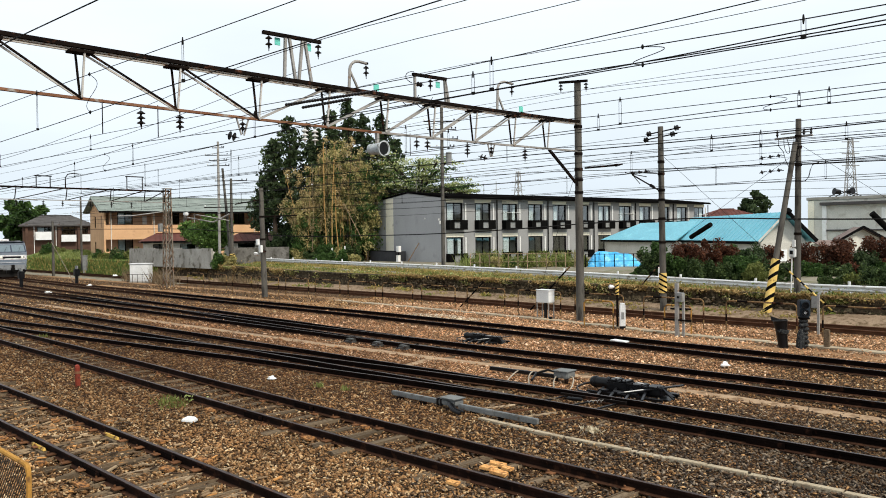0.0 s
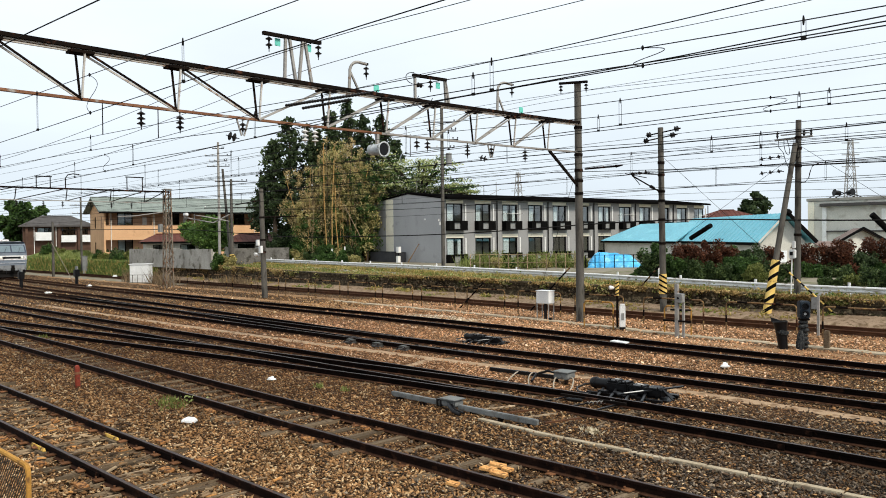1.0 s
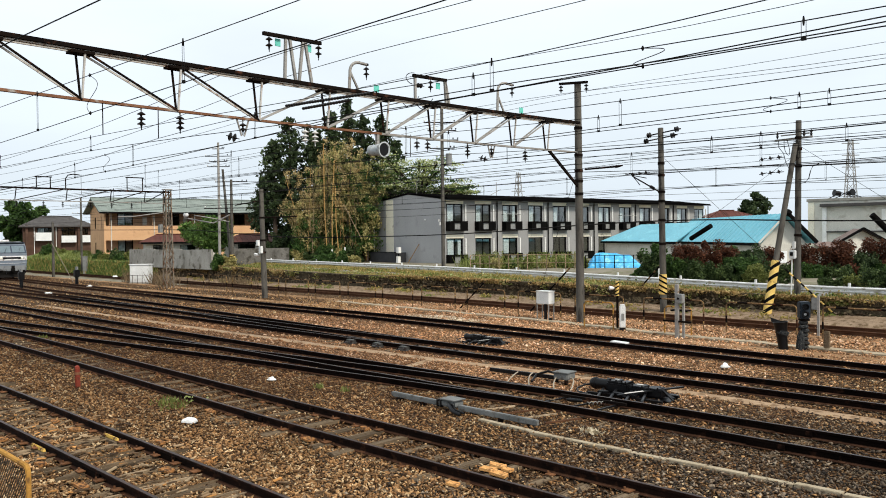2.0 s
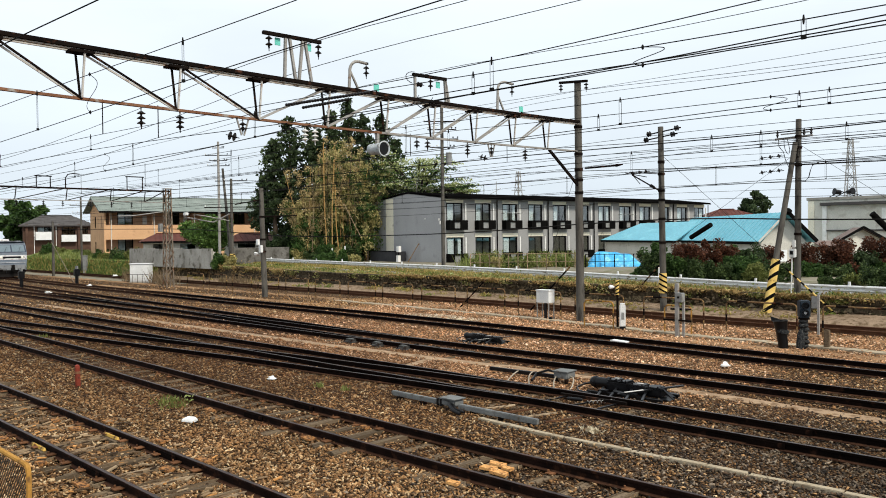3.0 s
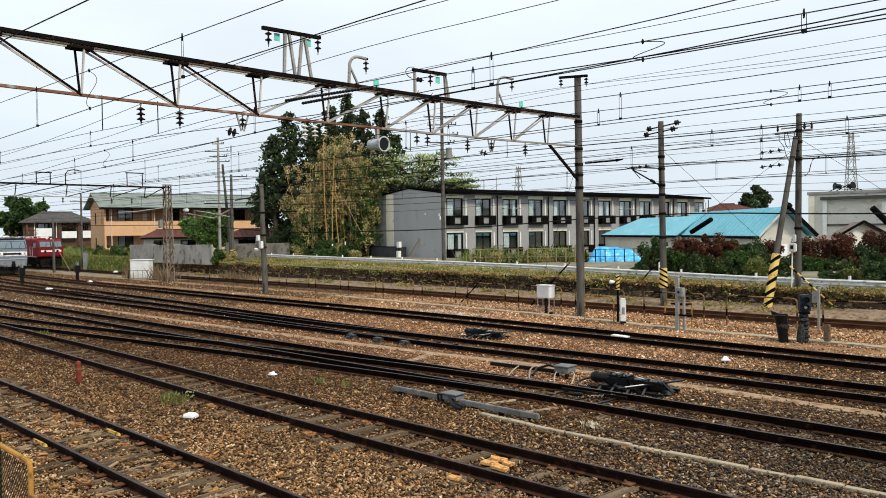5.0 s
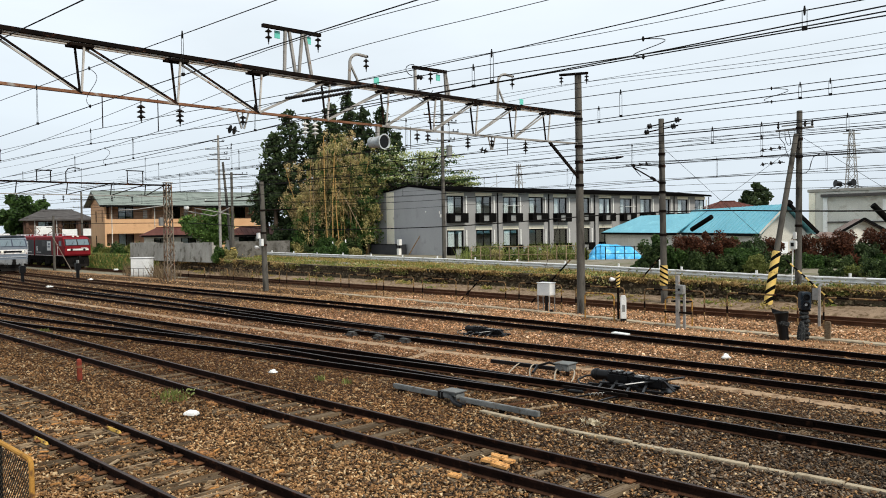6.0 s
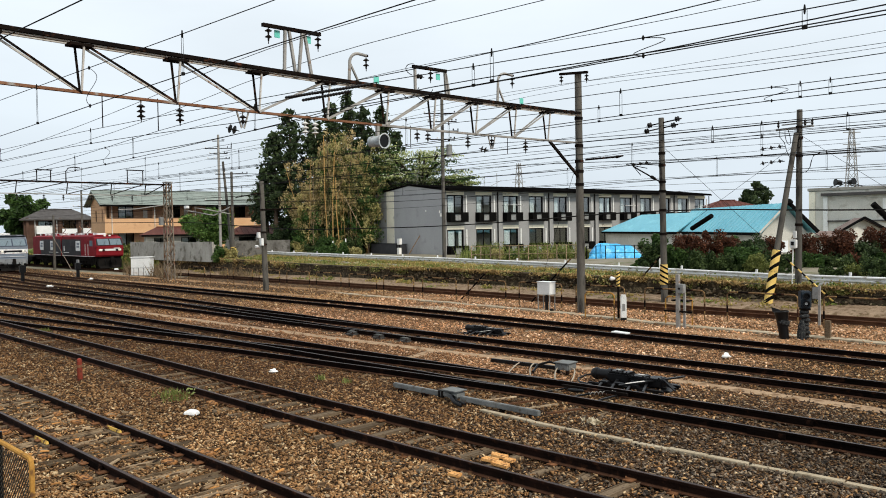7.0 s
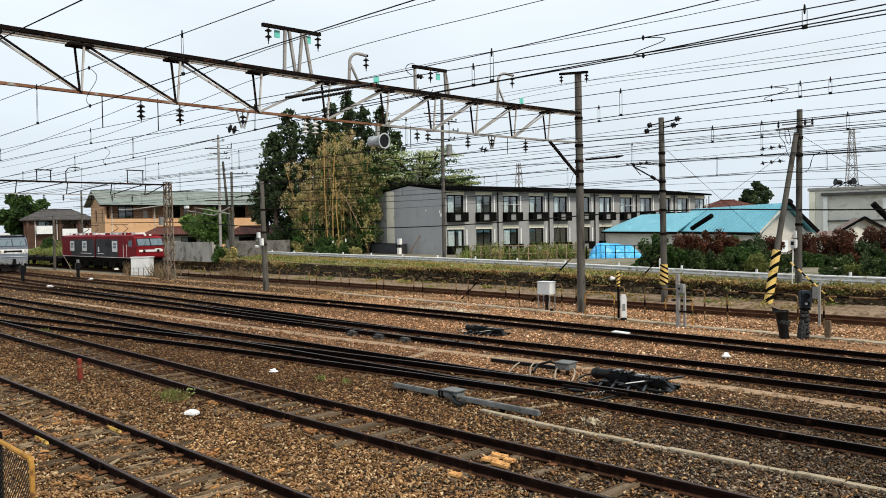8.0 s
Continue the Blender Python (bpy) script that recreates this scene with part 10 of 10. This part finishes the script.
def verge_points(n, x0, x1, seed, lo=0.02, hi=0.97, gaps=-0.08):
    rng = np.random.default_rng(seed)
    out = []
    for x, k in zip(rng.uniform(x0, x1, n), rng.uniform(lo, hi, n)):
        g, gz, wz = lerp_at(x, GUARD), lerp_at(x, GUARD_Z), lerp_at(x, WALL_Z)
        fx, fy, fz = fall(x, WALL_Y, 0)
        g = max(g, fy + 0.9)
        y = fy + 0.12 + (g - fy - 0.12) * k
        if noise.noise(Vector((x * 0.5, y * 0.5, 5))) + 0.45 * noise.noise(Vector((x * 1.6, y * 2, 8))) < gaps:
            continue
        out.append((x + (fx - x) * (1 - k), y, wz + (gz - wz) * k ** 0.8 - 0.05))
    return np.array(out)


grass_sheet("verge_grass", "yellow-green uncut verge grass beside the road", verge_points(46000, -66, 8, 1), 0.12, M_GRASS, 1)
grass_sheet("verge_weeds", "green weeds scattered on the verge", verge_points(16000, -66, 8, 2, 0.1, 1.0, 0.0), 0.2, M_GRASSGREEN, 2)
grass_sheet("rail_grass", "taller yellow-green grass at the foot of the guard rail", verge_points(30000, -66, 8, 4, 0.78, 1.0, -0.4), 0.22, M_GRASS, 4)


def verge_clumps(name, label, n, per, size, mat, seed, lo, hi):
    """Low leafy weeds in uneven clumps along the verge."""
    rng = np.random.default_rng(seed)
    c = verge_points(n, -64, 7, seed, lo, hi)
    r = rng.uniform(0.1, 0.34, len(c))
    pts = np.repeat(c, per, 0) + rng.normal(size=(len(c) * per, 3)) * np.repeat(np.stack([r * 1.5, r, r * 0.55], 1), per, 0)
    pts[:, 2] = np.maximum(pts[:, 2], np.repeat(c[:, 2], per))
    tagged(new(name, leaf_mesh(name, pts, size, mat, seed)), label, "weeds", kind="stuff")


verge_clumps("leafy_weeds", "fresh green leafy weeds along the verge", 260, 90, 0.07, M_GRASSGREEN, 12, 0.1, 1.0)
verge_clumps("dark_weeds", "dark green ivy and weeds along the verge", 60, 70, 0.07, M_LEAFGREEN, 13, 0.05, 0.8)
verge_clumps("dry_weeds", "dry straw coloured weeds along the verge", 300, 70, 0.07, M_GRASS, 14, 0.0, 0.9)
M_DEADLEAF = leaf_material("dead_weed_leaves", (0.09, 0.058, 0.022), (0.32, 0.215, 0.085), (0.62, 0.45, 0.2))
verge_clumps("dead_weeds", "withered orange-brown weeds along the verge", 260, 70, 0.065, M_DEADLEAF, 21, 0.0, 0.9)
verge_clumps("broad_weeds", "broad-leaved bright green weeds along the verge", 90, 70, 0.07, M_LEAFPALE, 22, 0.1, 0.95)
rng = np.random.default_rng(14)
for nm, mat, lab, cnt in (("berm_weeds", M_GRASS, "dry weeds on the soil at the wall foot", 70), ("berm_weeds", M_GRASSGREEN, "green weeds on the soil at the wall foot", 26)):
    pts = []
    for k in range(cnt):
        fx, fy, fz = fall(rng.uniform(-62, 4), WALL_Y, 0)
        q = rng.random() ** 0.7
        pts.append(np.array([fx, fy - 1.5 + 1.25 * q, fz + 0.1 + 0.2 * q]) + np.abs(rng.normal(size=(40, 3))) * np.array([0.2, 0.0, 0.07]) + rng.normal(size=(40, 3)) * np.array([0.16, 0.12, 0.0]))
    tagged(new(nm, leaf_mesh(nm, np.concatenate(pts), 0.07, mat, 20 + cnt)), lab, "weeds", kind="stuff")
rng = np.random.default_rng(15)
ivy = []
for k in range(84):
    x = rng.uniform(-70, 6) if k % 3 else rng.uniform(-70, -44)
    fx, fy, fz = fall(x, WALL_Y, 0)
    zt = lerp_at(x, WALL_Z)
    hang = rng.uniform(0.05, 0.4)
    m = 42
    ivy.append(np.stack([fx + rng.normal(size=m) * 0.22, fy - 0.2 + rng.normal(size=m) * 0.04 - 0.03, zt + 0.06 - hang * rng.random(m)], 1))
dead = []
for k in range(190):
    far = k < 60
    x = rng.uniform(-66, -46) if far else rng.uniform(-36, 6)
    fx, fy, fz = fall(x, WALL_Y, 0)
    zt = lerp_at(x, WALL_Z)
    hang = rng.uniform(0.2, 0.8) if far else rng.uniform(0.03, 0.22)
    dead.append(np.stack([fx + rng.normal(size=44) * 0.3, fy - 0.2 + rng.normal(size=44) * 0.05 - 0.03, zt + 0.13 - hang * rng.random(44)], 1))
tagged(new("withered_weeds", leaf_mesh("withered_weeds", np.concatenate(dead), 0.07, M_DEADLEAF, 23, 0.5, 2.4)), "withered brown weeds hanging over the retaining wall", "weeds", kind="stuff")
ivy = np.concatenate(ivy)
tagged(new("wall_ivy", leaf_mesh("wall_ivy", ivy[::2], 0.075, M_LEAFOLIVE, 16)), "olive ivy hanging over the retaining wall", "ivy", kind="stuff")
tagged(new("wall_ivy", leaf_mesh("wall_ivy", ivy[1::2], 0.075, M_GRASSGREEN, 17)), "light green ivy hanging over the retaining wall", "ivy", kind="stuff")
tall, fluff = [], []
for k in range(64):
    p = np.array(P(rng.uniform(1.5, 10.2), rng.uniform(57, 63), 0.95))
    tall.append(p + rng.normal(size=(9, 3)) * np.array([0.22, 0.22, 0.0]))
    h = rng.uniform(0.35, 1.4) * (0.5 if p[0] * 0.7077 + p[1] * 0.7065 < 3.0 else 1.0)
    fluff.append(p + rng.normal(size=(56, 3)) * np.array([0.3, 0.3, 0.0]) + np.array([0, 0, 0.95]) * h * rng.random((56, 1)))
grass_sheet("tall_reeds", "tall feathery yellow-green weeds before the flats", np.concatenate(tall), 1.0, M_GRASSGREEN, 18)
tagged(new("reed_leaves", leaf_mesh("reed_leaves", np.concatenate(fluff), 0.09, M_WEED, 19, 0, 2.4)), "loose olive leaves among the tall weeds", "weeds", kind="stuff")
for i in range(7):
    bush(2.6 + 1.25 * i, 57.6 + 0.5 * (i % 3), 0.92, 0.6, (0.7, 1.1, 0.55, 1.3, 0.8)[i % 5], (M_WEED, M_LEAFOLIVE, M_LEAFGREEN)[i % 3], 410 + i, "wild green shrub before the flats", 0.08, 120)
rng = np.random.default_rng(9)
bank = np.stack([rng.uniform(-118, -72, 30000), rng.uniform(36.6, 41.5, 30000), np.zeros(30000)], 1)
bank[:, 2] = 0.75 + (0.9 - 1.0 * np.clip((bank[:, 0] + 104) / 9, 0, 1)) * np.clip((bank[:, 1] - 36.6) / 3, 0, 1)
patchy = np.array([noise.noise(Vector((a * 0.22, b * 0.5, 7))) for a, b, c in bank])
bank = bank[patchy > rng.uniform(-0.75, 0.15, len(bank))]
grass_sheet("bank_grass", "lush green grass bank before the houses", bank[::2], 0.36, M_GRASSGREEN, 3)
grass_sheet("bank_grass", "paler rough grass on the bank before the houses", bank[1::3], 0.3, M_LEAFPALE, 5)
for i, (x, y, rx, h) in enumerate(((-97.5, 39.0, 1.2, 1.5), (-94.8, 38.6, 1.1, 1.1), (-92.2, 38.8, 1.2, 1.7), (-89.8, 38.2, 1.0, 1.2), (-87.6, 38.6, 1.1, 1.5), (-85.2, 38.3, 1.0, 1.0), (-114.5, 39.0, 1.4, 1.5), (-111.6, 39.4, 1.1, 1.0), (-107.5, 40.2, 1.0, 0.9))):
    a = radians(44.95)
    bush(math.cos(a) * x + math.sin(a) * y, -math.sin(a) * x + math.cos(a) * y, 0.7 if x > -100 else 1.3, rx, h, (M_LEAFGREEN, M_WEED, M_HEDGE)[i % 3], 440 + i, "wild shrub on the bank before the houses", 0.13, 110)
M_TWIG = leaf_material("dry_twigs", (0.06, 0.04, 0.022), (0.2, 0.14, 0.08), (0.42, 0.31, 0.19))
for i, (x, y, r, n, h) in enumerate(((-57.6, 27.6, 0.9, 260, 0.9), (-62.8, 27.5, 0.5, 160, 0.8), (-54.4, 26.3, 0.45, 170, 0.7), (-51.5, 30.4, 1.6, 300, 0.5))):
    fx, fy, fz = fall(x, y, 0)
    rng = np.random.default_rng(460 + i)
    pts = np.stack([rng.normal(0, r, n), rng.normal(0, 0.3, n), rng.uniform(0, 0.3, n)], 1)
    heap = grass_sheet("dry_brushwood", "heap of dry brown twigs and dead weeds", pts, h, M_TWIG, 460 + i)
    heap.location = (fx, fy, fz)
M_BANK = material("grass_bank_soil", (0.07, 0.10, 0.025), (0.13, 0.17, 0.045), 0.95, 0, 0.5, 6, 0.5, c3=(0.16, 0.15, 0.06))
s = Shape()
xs = np.arange(-122, -70, 2.0)
for x in xs:
    n1 = 0.25 * noise.noise(Vector((x * 0.2, 1, 1)))
    low = 0.95 * min(1.0, max(0.0, (x + 104) / 9))
    s.v += [(x, 36.4, 0.2), (x, 37.6, 1.0 + n1 * 0.5 - low * 0.3), (x, 39.6, 1.7 + n1 - low), (x, 41.6, 1.6 + n1 - low), (x, 43.0, 0.8)]
s.f = [(i * 5 + j, (i + 1) * 5 + j, (i + 1) * 5 + j + 1, i * 5 + j + 1) for i in range(len(xs) - 1) for j in range(4)]
tagged(part("bank", s, M_BANK), "grassy earth bank before the houses", "bank", kind="structure")


M_STRAW = leaf_material("bleached_straw", (0.3, 0.24, 0.15), (0.48, 0.4, 0.27), (0.7, 0.62, 0.46))


def weed(x, y, z, r, n, seed, mat, label):
    rng = np.random.default_rng(seed)
    p = np.stack([rng.normal(0, r, n), rng.normal(0, r, n), np.zeros(n)], 1)
    g = grass_sheet("weeds", label, p, 0.1, mat, seed)
    g.location = (x, y, z)


for i, (x, y, r, n) in enumerate(((-15.7, 7.7, 0.2, 220), (-15.2, 7.5, 0.15, 80), (-14.7, 10.75, 0.06, 60), (-13.95, 10.9, 0.05, 50), (-29.5, 9.7, 0.15, 160), (-7.3, 3.0, 0.35, 380), (-7.9, 3.4, 0.2, 160), (-13.1, 31.2, 0.35, 420), (-11.5, 31.3, 0.3, 300), (-9.5, 31.2, 0.4, 400), (-22.5, 31.2, 0.2, 200), (-16.2, 31.3, 0.4, 300))):
    weed(x, y, 0.0, r, int(n * 0.6), 300 + i, M_WEED, "small tuft of green weeds in the ballast")
rng = np.random.default_rng(79)
litter = np.stack([rng.normal(-7.77, 0.11, 46), rng.normal(11.38, 0.05, 46), rng.uniform(0.03, 0.07, 46)], 1)
tagged(new("dead_grass", leaf_mesh("dead_grass", litter, 0.05, M_STRAW, 80, 0.6, 3.0)), "bleached tuft of dead grass in the ballast", "grass", kind="stuff")

rng = np.random.default_rng(77)
fl = np.stack([rng.normal(-15.35, 0.14, 34), rng.normal(7.85, 0.1, 34), rng.uniform(0.07, 0.16, 34)], 1)
tagged(new("weed_flowers", leaf_mesh("weed_flowers", fl, 0.035, M_LEAFPALE, 78)), "pale small flowers on the weed tuft", "flowers", kind="stuff")

# grass slope that takes the wall's place at the far end
s = Shape()
xs = np.arange(-122, -66.5, 1.0)
slope = []
rng = np.random.default_rng(81)
for x in xs:
    fx, fy, fz = fall(x, WALL_Y, 0)
    zt = lerp_at(x, WALL_Z)
    k = 0.2 * noise.noise(Vector((x * 0.35, 2, 6)))
    out = 0.4 * ease(-66.5, -71, x) + 0.25
    s.v += [(fx, fy - 0.2 - out, fz - 0.05), (fx, fy - 0.2 - out * 0.55 + k, (fz + zt) / 2 + 0.05), (fx, fy - 0.12, zt + 0.08), (fx, fy + 0.5, zt + 0.12)]
    q = rng.random((260, 1))
    slope.append(np.array([[fx, fy - 0.2 - out, fz - 0.05]]) + q * np.array([[0, out, zt + 0.1 - fz]]) + rng.normal(size=(260, 3)) * np.array([0.45, 0.1, 0.02]))
s.f = [(i * 4 + j, (i + 1) * 4 + j, (i + 1) * 4 + j + 1, i * 4 + j + 1) for i in range(len(xs) - 1) for j in range(3)]
tagged(part("grass_slope", s, M_BANK), "rough grass slope beside the far track", "bank", kind="structure")
grass_sheet("slope_grass", "rough green and dry grass on the far slope", np.concatenate(slope)[::2], 0.36, M_SHRUBGREEN, 82)
grass_sheet("slope_grass", "dry straw grass on the far slope", np.concatenate(slope)[1::2], 0.3, M_GRASS, 83)


# ---- what moves ----
TRAIN_X = [(0.0, -121.6), (1.0, -114.7), (2.0, -107.8), (3.0, -100.8), (4.0, -93.8), (4.5, -90.2), (5.0, -86.6), (6.0, -79.3), (6.5, -75.5), (7.0, -71.6), (7.5, -67.4), (8.0, -63.3)]


def on_line(x):
    return Vector(fall(x, np.interp(x, [p[0] for p in T6_LINE], [p[1] for p in T6_LINE]), 0.0)) + Vector((0, 0, HEAD))


def train_pose(x, length):
    """Front at x on the line, tail on the line a length behind."""
    back = x - length
    for _ in range(6):
        back += (on_line(x) - on_line(back)).length - length
    d = on_line(x) - on_line(back)
    p = on_line(x)
    return pose(p.x, p.y, p.z, 0, -math.degrees(math.atan2(d.z, d.xy.length)), math.degrees(math.atan2(d.y, d.x))), back


def motions():
    walk(loco, [(t, train_pose(x, 19.4)[0]) for t, x in TRAIN_X])
    walk(wagon, [(t, train_pose(train_pose(x, 20.3)[1], 18.0)[0]) for t, x in TRAIN_X])
    for wheelset, along in WHEELSETS:
        rows = []
        for k in range(81):
            x = np.interp(k / 10, [p[0] for p in TRAIN_X], [p[1] for p in TRAIN_X])
            rows.append((k / 10, pose(along, 0, 0.56, 0, math.degrees((x + 122.0) * 1.15 / 0.64), 0)))
        walk(wheelset, rows)


motions()
